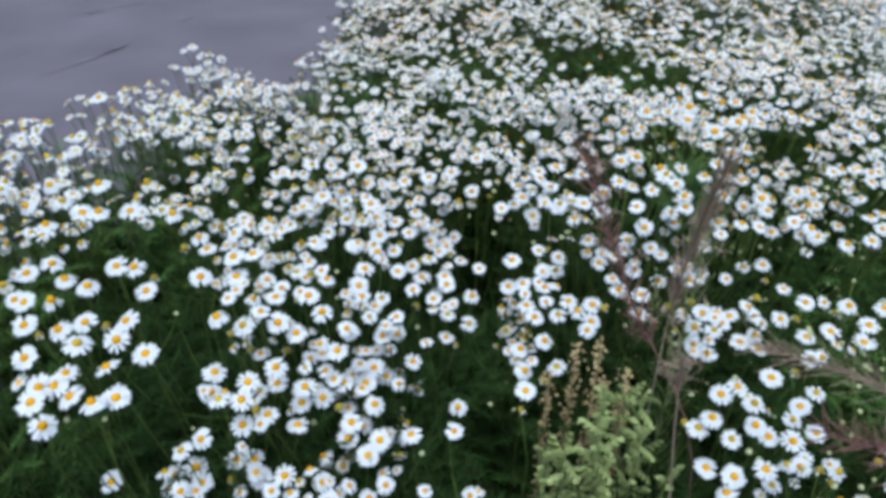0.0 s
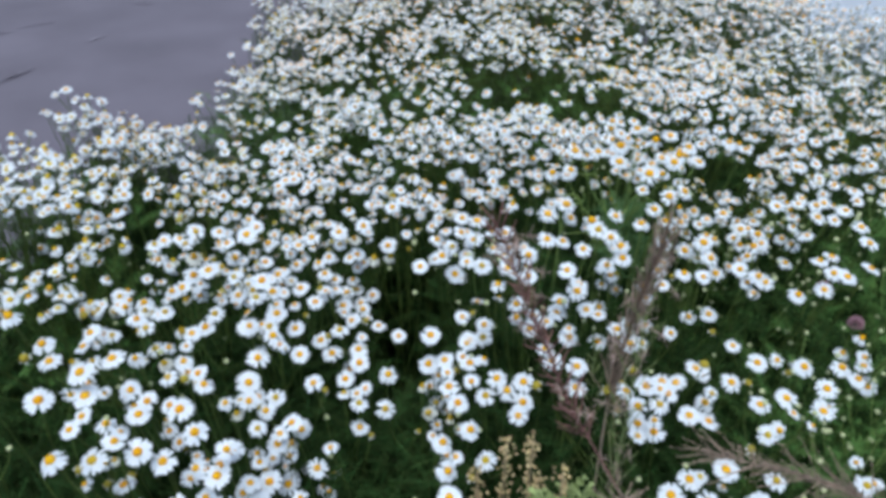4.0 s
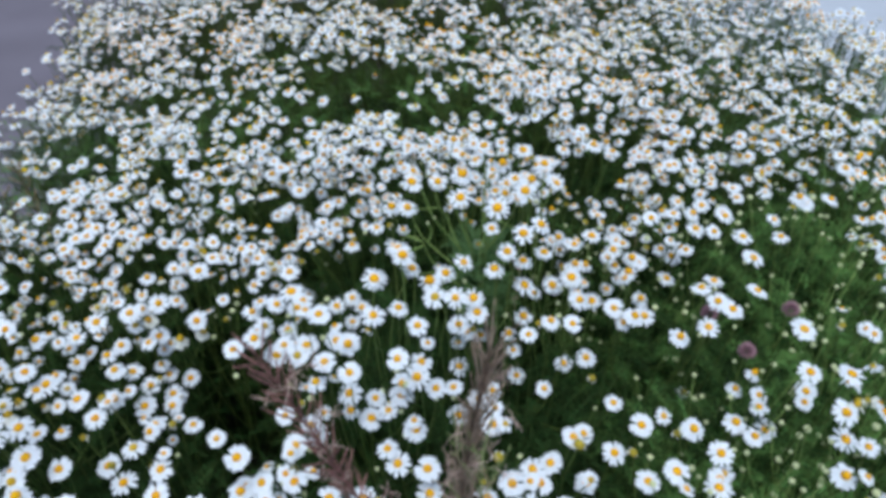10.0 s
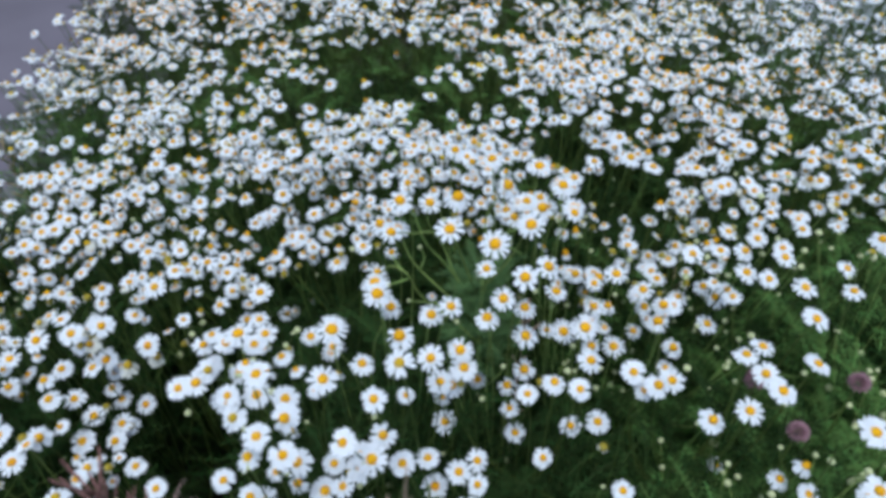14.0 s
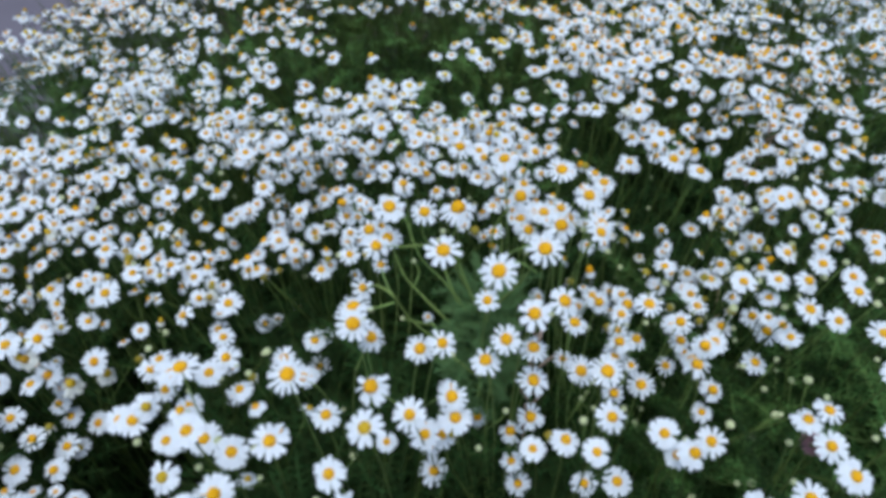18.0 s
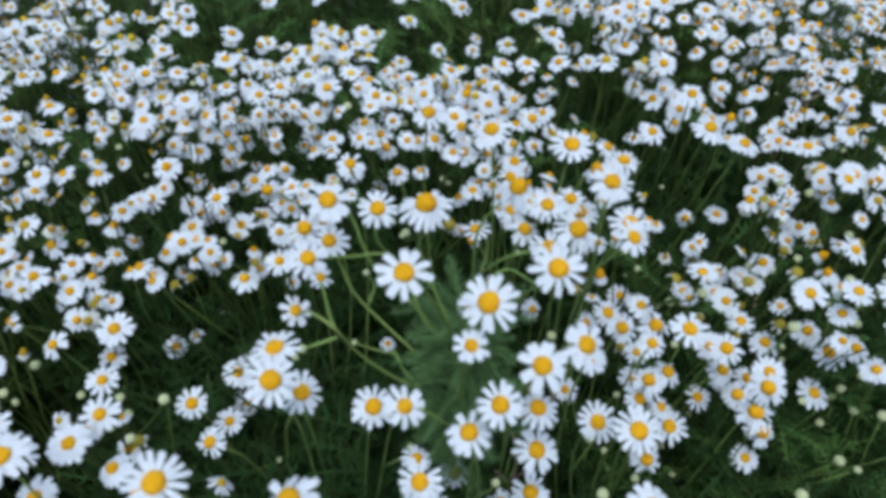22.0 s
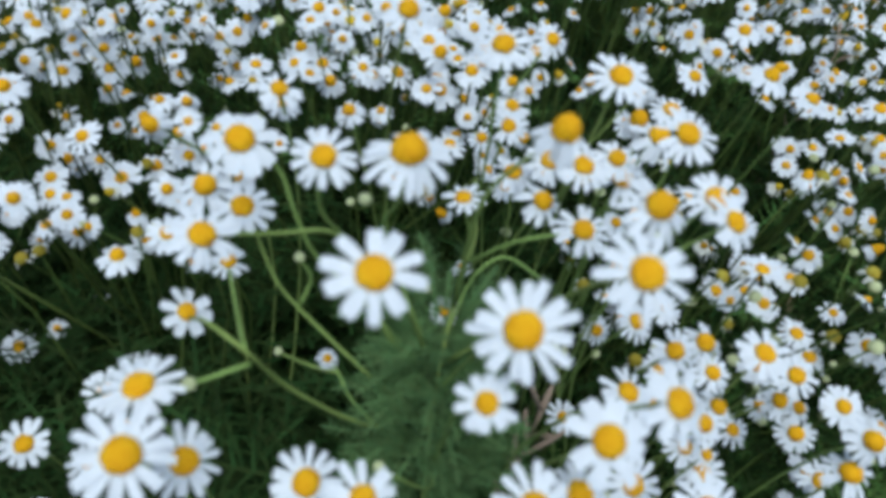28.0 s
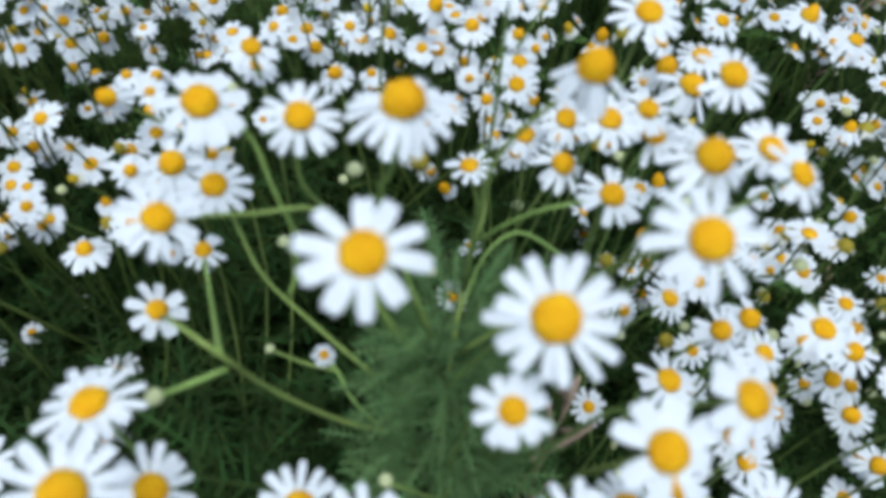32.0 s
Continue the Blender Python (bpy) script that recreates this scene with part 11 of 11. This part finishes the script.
ROOTS = []
for tries in range(6000):
    x, y = r0.uniform(-0.95, 1.55), r0.uniform(0.34, 2.5)
    if inside(x, y) and all((x - a) ** 2 + (y - b) ** 2 > 0.15 ** 2 for a, b in ROOTS):
        ROOTS.append((x, y))
SHARE = [[] for _ in ROOTS]
RA = np.array(ROOTS)
for h in FILL:
    SHARE[int(((RA - h[:2]) ** 2).sum(1).argmin())].append(h)
for i, ((x, y), heads) in enumerate(zip(ROOTS, SHARE)):
    if heads and not (y < 1.30 and -0.35 < x < 0.92):
        daisy_plant(x, y, heads, -1, 400 + i, buds=0.1, thick=y < 1.8)


def green_clump(x, y, height, seed, leaves=FOLIAGE_THICK):
    """A bushy shoot of feathery leaves with no open flower."""
    r = random.Random(seed)
    thing = tagged(new("chamomile_shoot", None), "bushy green feathery shoot with no open flowers", "weed", "green weeds among the daisies")
    thing.location = (x, y, 0)
    tip = Vector((r.uniform(-0.03, 0.03), r.uniform(-0.03, 0.03), height * 0.8))
    part("stem", Shape().add(*tube(bezier(Vector((0, 0, -0.01)), tip * 0.3, tip * 0.7, tip, 6), [0.0028, 0.0026, 0.0024, 0.0021, 0.0018, 0.0014, 0.001], 5)).mesh("stem", STEM), thing)
    if leaves is FOLIAGE_FRESH:
        for k in range(7):
            a, u = r.uniform(0, 6.28), r.uniform(0.02, 0.085)
            top = Vector((math.cos(a) * u, math.sin(a) * u, height * r.uniform(0.95, 1.12)))
            part("bud_stalk", Shape().add(*tube(bezier(tip * 0.8, tip * 0.9 + top * 0.05, top - Vector((0, 0, 0.03)), top, 4), [0.001, 0.0009, 0.0008, 0.0007, 0.0006], 4)).mesh("bud_stalk", LIT_STEM), thing)
            part("bud", BUDS[0], thing, Matrix.Translation(top) @ Matrix.Scale(r.uniform(0.005, 0.009), 4))
    for k in range(2 if x < 0 else 1):
        part("foliage", leaves[(seed + k) % len(leaves)], thing, Matrix.Rotation(r.uniform(0, 6.28), 4, "Z") @ Matrix.Diagonal((1.2, 1.2, height * (1.15 - 0.2 * k), 1)))


SHOOTS = ((-0.88, 0.80), (-0.81, 0.87), (-0.73, 0.92), (-0.64, 0.98), (-0.56, 1.09), (-0.52, 1.17), (-0.50, 1.26), (-0.43, 1.30), (-0.36, 1.33), (-0.62, 0.87), (-0.71, 0.79), (-0.80, 0.74), (-0.47, 1.10), (-0.40, 1.18), (-0.44, 0.90),
          (-0.42, 0.74), (-0.50, 0.83), (-0.37, 0.66), (-0.47, 0.67), (-0.53, 0.93), (-0.34, 0.83), (-0.59, 0.79), (-0.30, 0.59), (-0.29, 0.50), (-0.64, 0.90), (-0.72, 0.84), (-0.45, 0.99), (-0.56, 1.02),
          (0.92, 1.02), (1.05, 0.93), (0.86, 0.93), (1.15, 1.08), (1.02, 1.10), (1.22, 1.2), (0.78, 0.86), (0.68, 0.93), (0.62, 0.78), (0.72, 0.78), (1.32, 1.38), (0.31, 1.57), (0.24, 1.62), (0.40, 1.57), (0.48, 1.54), (0.06, 1.72), (0.03, 1.44), (-0.17, 1.63), (0.36, 1.68), (0.54, 1.60))
for i, (x, y) in enumerate(SHOOTS):
    green_clump(x, y, 0.60 if x < 0 else 0.52, 500 + i)
r6 = random.Random(66)
for i in range(46):
    green_clump(r6.uniform(0.56, 1.10), r6.uniform(0.56, 1.06), r6.uniform(0.46, 0.60), 540 + i, FOLIAGE_FRESH)

# ---- ground ----
def sheet(name, x0, y0, x1, y1, z, mat, label, cut=1):
    v = [(x0 + (x1 - x0) * i / cut, y0 + (y1 - y0) * j / cut, z) for j in range(cut + 1) for i in range(cut + 1)]
    f = [(j * (cut + 1) + i, j * (cut + 1) + i + 1, (j + 1) * (cut + 1) + i + 1, (j + 1) * (cut + 1) + i) for j in range(cut) for i in range(cut)]
    ob = new(name, mesh_of(name, v, f, [mat]))
    return tagged(ob, label, name, kind="structure")


sheet("road", -400, -400, 400, 400, -0.06, ASPHALT, "worn grey asphalt road beside the flower verge")
TAR = material("dark_tar", (0.088, 0.074, 0.088), 0.8, 0.3, 30.0, 0.4, 200.0, spec=0.2)
SCUFF = material("pale_scuff", (0.175, 0.153, 0.178), 0.9, 0.2, 30.0, 0.4, 200.0, spec=0.2)
ROAD_MARKS = ((1, -2.13, 3.94, -1.94, 4.03, 0.012), (1, -1.95, 4.08, -1.76, 4.18, 0.011), (1, -1.47, 4.48, -1.26, 4.47, 0.008), (0, -1.90, 3.04, -1.60, 3.51, 0.014), (0, -1.72, 3.32, -1.63, 3.49, 0.02), (0, -1.50, 3.84, -1.42, 3.93, 0.02))
r8 = random.Random(5)
for mat, ax, ay, bx, by, wide in ROAD_MARKS:
    a, b = Vector((ax, ay, -0.056)), Vector((bx, by, -0.056))
    d = Vector((a.y - b.y, b.x - a.x, 0)).normalized() * wide
    q = [a.lerp(b, k / 12) + d * r8.uniform(-0.5, 0.5) for k in range(13)]
    w = [r8.uniform(0.15, 1.0) * math.sin(math.pi * (k + 0.15) / 12.3) for k in range(13)]
    s = Shape().add([v for c, u in zip(q, w) for v in (c - d * u, c + d * u)], [(2 * k, 2 * k + 2, 2 * k + 3, 2 * k + 1) if (b - a).cross(d).z < 0 else (2 * k + 1, 2 * k + 3, 2 * k + 2, 2 * k) for k in range(12)])
    tagged(new("road_mark", s.mesh("road_mark", TAR if mat else SCUFF)), "dark tar streak on the road" if mat else "pale scuff on the road", "road mark", kind="structure")
bed = Shape()
ring = [Vector((x + (0.02 if x < 0.3 else -0.02), y, 0)) for x, y in EDGE]
for v in ring:
    if v.y > 2.5:
        v.y = 4.2
ring[0].y = ring[-1].y = ring[-2].y = ring[-3].y = -1.5
bed.add([v + Vector((0, 0, -0.1)) for v in ring] + ring, [tuple(range(len(ring) * 2 - 1, len(ring) - 1, -1))] + [(i, (i + 1) % len(ring), (i + 1) % len(ring) + len(ring), i + len(ring)) for i in range(len(ring))])
tagged(new("ground", bed.mesh("ground", SOIL, smooth=False)), "dark bare soil of the flower bed under the plants", "soil", kind="structure")

slab = Shape()
slab.add([Vector(p) for p in ((1.75, -20, -0.06), (60, -20, -0.06), (60, 60, -0.06), (1.45, 3.5, -0.06), (1.75, -20, 0.0), (60, -20, 0.0), (60, 60, 0.0), (1.45, 3.5, 0.0))], [(4, 5, 6, 7), (0, 1, 5, 4), (2, 3, 7, 6), (3, 0, 4, 7)])
tagged(new("pavement", slab.mesh("pavement", PAVING, smooth=False)), "pale concrete pavement behind the flower bed", "pavement", kind="structure")


# ---- other weeds among the daisies ----
def dry_frond(foot, tip, bend, pods, length, mat, seed, label, name="dried_willowherb", via=(), begin=0.35, thick=1.0, splay=(0.7, 2.2), fluff=0):
    """A dead stalk with narrow side pods; bend pulls its middle."""
    r = random.Random(seed)
    base = Vector((foot[0], foot[1], 0))
    thing = tagged(new(name, None), label, "dried weed", "dead stalks among the daisies")
    thing.location = base
    a, d = Vector((0, 0, -0.01)), Vector(tip) - base
    line = bezier(a, a.lerp(d, 0.3) + Vector(bend), a.lerp(d, 0.7) + Vector(bend), d, 14)
    if via:
        way = smooth_line([a] + [Vector(p) - base for p in via] + [d], 14)
        line = [way[round(i * (len(way) - 1) / 14)] for i in range(15)]
    part("stem", Shape().add(*tube(line, [0.0014 - 0.0009 * i / 14 for i in range(15)], 6)).mesh("stem", mat), thing)
    for i in range(pods):
        t = begin + (1 - begin) * i / pods
        k = min(13, int(t * 14))
        at = line[k].lerp(line[k + 1], t * 14 - k)
        way = (line[k + 1] - line[k]).normalized()
        side = way.orthogonal().normalized()
        side.rotate(Matrix.Rotation(i * 2.4 + r.uniform(-0.5, 0.5), 3, way))
        out = (side + way * r.uniform(*splay)).normalized()
        ln = length * r.uniform(0.65, 1.1) * (1.1 - 0.7 * max(0, t - 0.45))
        end = at + out * ln + Vector((0, 0, r.uniform(-0.2, 0.25) * ln))
        w = thick * r.uniform(0.0010, 0.0018)
        part("pod", Shape().add(*tube(bezier(at, at + out * ln * 0.4, end - way * ln * 0.1, end, 4), [0.0008, w, w * 1.1, w * 0.8, 0.0004], 4)).mesh("pod", mat), thing)
    if fluff:
        s = Shape()
        for i in range(fluff):
            at = line[r.randrange(9, 14)] + Vector((r.gauss(0, 0.011), r.gauss(0, 0.011), r.gauss(0, 0.014)))
            for k in range(9):
                d = Vector((r.gauss(0, 1), r.gauss(0, 1), r.gauss(0.2, 1))).normalized() * r.uniform(0.006, 0.014)
                s.add(*tube([at, at + d * 0.6, at + d + Vector((0, 0, -0.002))], [0.00035, 0.0003, 0.0002], 3))
        tagged(part("seed_fluff", s.mesh("seed_fluff", FLUFF), thing), "pale pinkish seed fluff", kind="stuff")
    return thing


dry_frond((0.30, 0.44), (0.153, 0.655, 0.868), (0, 0, 0), 110, 0.034, RUST, 1, "tall leaning dead stalk, reddish-brown with rows of narrow pods", via=((0.304, 0.496, 0.50), (0.221, 0.591, 0.70)), begin=0.58, thick=0.5, splay=(0.7, 1.9), fluff=20)
dry_frond((0.265, 0.55), (0.292, 0.603, 0.885), (0, 0, 0), 130, 0.05, HUSK, 3, "tall upright dead stalk with wispy brown pods", via=((0.269, 0.585, 0.50), (0.279, 0.619, 0.70)), begin=0.58, thick=0.42, splay=(1.5, 4.5), fluff=18)
dry_frond((0.42, 0.90), (0.452, 0.955, 0.625), (0.0, 0.0, 0.0), 36, 0.032, HUSK, 5, "thin brown dried stalk behind white flowers")
dry_frond((0.66, 1.03), (0.672, 1.04, 0.545), (0.0, 0.0, 0.0), 30, 0.032, STRAW, 6, "pale dry tuft between daisy clumps")
dry_frond((0.47, 0.30), (0.345, 0.395, 0.72), (0.0, 0.0, 0.0), 60, 0.042, RUST, 7, "reddish dead frond bending over the green", via=((0.47, 0.33, 0.45), (0.43, 0.37, 0.68)), begin=0.65, thick=0.32, splay=(0.5, 1.6))
dry_frond((0.55, 0.40), (0.315, 0.490, 0.735), (0.0, 0.0, 0.0), 100, 0.05, HUSK, 8, "pinkish-brown dead frond arching sideways over the flowers", via=((0.54, 0.43, 0.45), (0.47, 0.45, 0.68)), begin=0.58, thick=0.24, splay=(0.9, 3.0))
dry_frond((0.245, 0.37), (0.213, 0.425, 0.785), (0.0, 0.0, 0.0), 34, 0.035, HUSK, 9, "brown dead stalk with a fan of drooping pods", via=((0.24, 0.40, 0.5), (0.222, 0.418, 0.70)), begin=0.80, thick=0.26, splay=(0.2, 1.6))
dry_frond((0.285, 0.545), (0.288, 0.60, 0.79), (0, 0, 0), 70, 0.055, SAGE, 17, "pale grey-green wispy stalk beside the mugwort", begin=0.45, thick=0.30, splay=(1.0, 3.2), fluff=12)
dry_frond((0.325, 0.69), (0.32, 0.785, 0.565), (0.0, -0.02, 0.03), 60, 0.032, SAGE, 10, "grey-green feathery seed stalk standing upright")
dry_frond((0.335, 0.65), (0.345, 0.74, 0.52), (0.0, -0.02, 0.02), 46, 0.026, STRAW, 11, "yellowish seed stalk on a reddish stem")
dry_frond((0.78, 1.24), (0.82, 1.27, 0.60), (0.0, 0.0, 0.0), 30, 0.035, HUSK, 12, "far brown stalk among the flowers")
dry_frond((0.30, 0.68), (0.29, 0.765, 0.53), (0.0, -0.02, 0.03), 50, 0.03, SAGE, 14, "grey-green feathery seed stalk standing upright")


dry_frond((-0.24, 1.47), (-0.26, 1.48, 0.58), (0.0, 0.0, 0.0), 40, 0.04, STRAW, 15, "straw-brown withered stalk at the edge of the road")
dry_frond((-0.27, 1.44), (-0.29, 1.46, 0.54), (0.0, 0.0, 0.0), 40, 0.04, STRAW, 16, "straw-brown withered stalk at the edge of the road")


def dock_stalk(x, y, tip, seed):
    """A dry stalk with whorls of papery seeds."""
    r = random.Random(seed)
    thing = tagged(new("dock_stalk", None), "tan dry seed stalk with papery clusters", "dried weed", "dead stalks among the daisies")
    thing.location = (x, y, 0)
    d = Vector(tip) - Vector((x, y, 0))
    line = bezier(Vector((0, 0, -0.01)), d * 0.3, d * 0.7, d, 12)
    part("stem", Shape().add(*tube(line, [0.003 - 0.0015 * i / 12 for i in range(13)], 6)).mesh("stem", STRAW), thing)
    for i in range(16):
        at = line[6] .lerp(line[12], i / 15)
        s = Shape()
        for k in range(11):
            c = at + Vector((r.gauss(0, 0.005), r.gauss(0, 0.005), r.gauss(0, 0.004)))
            v, f = dome(0.0024, 0.0022, 2, 5)
            q = Matrix.Rotation(r.uniform(0, 6.28), 3, "X") @ Matrix.Rotation(r.uniform(0, 6.28), 3, "Y")
            s.add([q @ p + c for p in v], f)
        tagged(part("seed_tuft", s.mesh("seed_tuft", SEED), thing), "tan papery seeds", kind="stuff")


dock_stalk(0.172, 0.61, (0.169, 0.600, 0.62), 1)
dock_stalk(0.20, 0.58, (0.205, 0.59, 0.57), 2)
dock_stalk(0.15, 0.60, (0.14, 0.61, 0.56), 3)
dock_stalk(0.195, 0.57, (0.192, 0.585, 0.64), 4)
dock_stalk(0.235, 0.545, (0.222, 0.565, 0.61), 5)


def lobed_leaf(length, width, lobes=4):
    """A flat leaf cut into pointed lobes, along +x."""
    top, low = [Vector((0, 0.04 * width, 0))], [Vector((0, -0.04 * width, 0))]
    for i in range(lobes):
        t = (i + 0.5) / lobes
        w = width / 2 * math.sin(math.pi * (0.25 + 0.62 * t))
        for lst, s in ((top, 1), (low, -1)):
            lst.append(Vector((length * (t - 0.25 / lobes), s * w * 0.25, 0.006 * s * s)))
            lst.append(Vector((length * (t + 0.45 / lobes), s * w, -0.10 * w)))
    verts = top + low + [Vector((length, 0, -0.08 * length))]
    n = len(top)
    faces = [(i, n + i, n + i + 1, i + 1) for i in range(n - 1)] + [(n - 1, 2 * n - 1, 2 * n)]
    return verts, faces


def leafy_weed(x, y, height, leaves, size, mat, seed, label, name, wide=0.5, lobes=4, spread=0.05, rise=0.0):
    r = random.Random(seed)
    thing = tagged(new(name, None), label, "weed", "green weeds among the daisies")
    thing.location = (x, y, 0)
    lean = Vector((r.uniform(-0.03, 0.03), r.uniform(-0.03, 0.03), height))
    line = bezier(Vector((0, 0, -0.01)), lean * 0.3, lean * 0.7, lean, 8)
    part("stem", Shape().add(*tube(line, [0.003 - 0.0017 * i / 8 for i in range(9)], 5)).mesh("stem", mat), thing)
    shapes = [Shape().add(*lobed_leaf(size * g, size * wide * g, lobes)).mesh("leaf", mat, smooth=False) for g in (0.7, 1.0, 1.25)]
    for i in range(leaves):
        t = 0.35 + 0.65 * (i + r.random()) / leaves
        k = min(7, int(t * 8))
        at = line[k].lerp(line[k + 1], t * 8 - k)
        a = i * 2.4 + r.uniform(-0.4, 0.4)
        reach = spread * r.random() * (1.2 - t)
        at = at + Vector((math.cos(a) * reach, math.sin(a) * reach, 0))
        part("leaf", r.choice(shapes), thing, Matrix.Translation(at) @ Matrix.Rotation(a, 4, "Z") @ Matrix.Rotation(-r.uniform(-0.2, 1.0) - rise * r.random(), 4, "Y") @ Matrix.Rotation(r.uniform(-0.4, 0.4), 4, "X"))
    return thing


SPOTS = ((0.195, 0.560, 0.60), (0.215, 0.535, 0.58), (0.175, 0.53, 0.54), (0.24, 0.52, 0.55), (0.195, 0.50, 0.50), (0.25, 0.56, 0.56), (0.15, 0.535, 0.47), (0.27, 0.53, 0.49), (0.22, 0.57, 0.59), (0.225, 0.49, 0.47))
for i, (x, y, h) in enumerate(SPOTS):
    leafy_weed(x, y, h, 40, 0.026, SAGE, 30 + i, "pale grey-green mugwort shoot with lobed leaves", "mugwort", 0.42, 4, 0.018, 0.7)
r1 = random.Random(9)
for i in range(42):
    zone = r1.choice(((-0.64, -0.27, 0.50, 0.95), (0.42, 0.80, 0.55, 0.95), (0.0, 0.4, 0.42, 0.72), (0.5, 0.95, 0.6, 0.95), (0.62, 0.9, 0.85, 1.0)))
    x, y = r1.uniform(zone[0], zone[1]), r1.uniform(zone[2], zone[3])
    leafy_weed(x, y, r1.uniform(0.30, 0.47), 13, 0.045, BROAD, 60 + i, "dark green leafy weed under the daisies", "leafy_weed", r1.choice((0.5, 0.65, 0.8)), r1.choice((2, 3)), 0.06)


def clover(x, y, z, seed):
    """A clover head of packed florets on a thin stalk."""
    r = random.Random(seed)
    thing = tagged(new("clover", None), "faded pink clover flower on a thin stalk", "clover", "clover among the daisies")
    thing.location = (x, y, 0)
    part("stem", Shape().add(*tube(bezier(Vector((0.02, 0, -0.01)), Vector((0.01, 0, z * 0.3)), Vector((0, 0, z * 0.7)), Vector((0, 0, z - 0.008)), 8), [0.0013] * 9, 5)).mesh("stem", STEM), thing)
    s = Shape()
    for i in range(70):
        u, a = 1 - 1.7 * (i + 0.5) / 70, i * 2.4
        d = Vector((math.sqrt(1 - u * u) * math.cos(a), math.sqrt(1 - u * u) * math.sin(a), u))
        way = (d + Vector((0, 0, 0.5))).normalized()
        c = Vector((0, 0, z)) + d * 0.005
        s.add(*tube([c, c + way * 0.004, c + way * 0.0065], [0.0008, 0.0012, 0.0004], 4))
    part("flower_head", s.mesh("flower_head", CLOVER), thing)


clover(0.6807, 0.7855, 0.577, 1)
clover(0.754, 0.814, 0.60, 2)
clover(0.655, 0.835, 0.60, 3)

# grass in the gaps and along the right
g, r2 = Shape(), random.Random(21)
for i in range(4200):
    zone = r2.choice(((0.62, 1.05, 0.70, 1.05), (-0.50, -0.15, 0.42, 0.85), (0.15, 0.60, 1.36, 1.75), (-0.9, 1.3, 0.36, 2.3), (-0.95, -0.35, 0.75, 1.38), (-0.95, -0.35, 0.75, 1.38), (0.95, 1.5, 0.85, 1.95)))
    x, y = r2.uniform(zone[0], zone[1]), r2.uniform(zone[2], zone[3])
    if not inside(x, y) or any((x - hx) ** 2 + (y - hy) ** 2 < (hr + 0.02) ** 2 for hx, hy, hr in HOLES):
        continue
    h = (canopy(x, y) - 0.05) * r2.uniform(0.55, 0.95)
    a, lean = r2.uniform(0, 6.28), r2.uniform(0.05, 0.3) * h
    side = Vector((-math.sin(a), math.cos(a), 0)) * r2.uniform(0.0010, 0.0021)
    q = [Vector((x + math.cos(a) * lean * t * t, y + math.sin(a) * lean * t * t, h * t * (1 - 0.12 * t))) for t in (0, 0.4, 0.75, 1)]
    g.add([q[0] - side, q[0] + side, q[1] + side, q[1] - side, q[2] + side * 0.7, q[2] - side * 0.7, q[3]], [(0, 1, 2, 3), (3, 2, 4, 5), (5, 4, 6)])
tagged(new("grass", g.mesh("grass", GRASS)), "thin green grass blades between the daisy plants", "grass", kind="stuff")

# brighter young grass along the sheltered side
g, r7 = Shape(), random.Random(47)
for i in range(2600):
    x, y = r7.uniform(0.62, 1.50), r7.uniform(0.55, 1.45)
    if not inside(x, y) or r7.random() > min(1.0, 0.25 + 1.1 * (x - 0.35 * y - 0.45)) or any((x - hx) ** 2 + (y - hy) ** 2 < (hr + 0.02) ** 2 for hx, hy, hr in HOLES):
        continue
    h = (canopy(x, y) - 0.03) * r7.uniform(0.6, 0.98)
    a, lean = r7.uniform(0, 6.28), r7.uniform(0.08, 0.4) * h
    side = Vector((-math.sin(a), math.cos(a), 0)) * r7.uniform(0.0010, 0.0024)
    q = [Vector((x + math.cos(a) * lean * t * t, y + math.sin(a) * lean * t * t, h * t * (1 - 0.15 * t))) for t in (0, 0.4, 0.75, 1)]
    g.add([q[0] - side, q[0] + side, q[1] + side, q[1] - side, q[2] + side * 0.7, q[2] - side * 0.7, q[3]], [(0, 1, 2, 3), (3, 2, 4, 5), (5, 4, 6)])
tagged(new("young_grass", g.mesh("young_grass", YOUNG)), "bright yellow-green young grass beside the daisies", "grass", kind="stuff")

# brown dead grass low in the shade
g, r3 = Shape(), random.Random(33)
for i in range(1000):
    x, y = r3.uniform(-0.62, -0.18), r3.uniform(0.40, 0.85)
    h, a = r3.uniform(0.16, 0.47), r3.uniform(0, 6.28)
    lean = Vector((math.cos(a), math.sin(a), 0)) * r3.uniform(0.02, 0.14)
    side = Vector((-math.sin(a), math.cos(a), 0)) * r3.uniform(0.0010, 0.0018)
    p, q, e = Vector((x, y, 0)), Vector((x, y, h * 0.6)) + lean * 0.4, Vector((x, y, h)) + lean
    g.add([p - side, p + side, q + side, q - side, e], [(0, 1, 2, 3), (3, 2, 4)])
tagged(new("dead_grass", g.mesh("dead_grass", HUSK)), "brown dead grass blades low between the stems", "grass", kind="stuff")
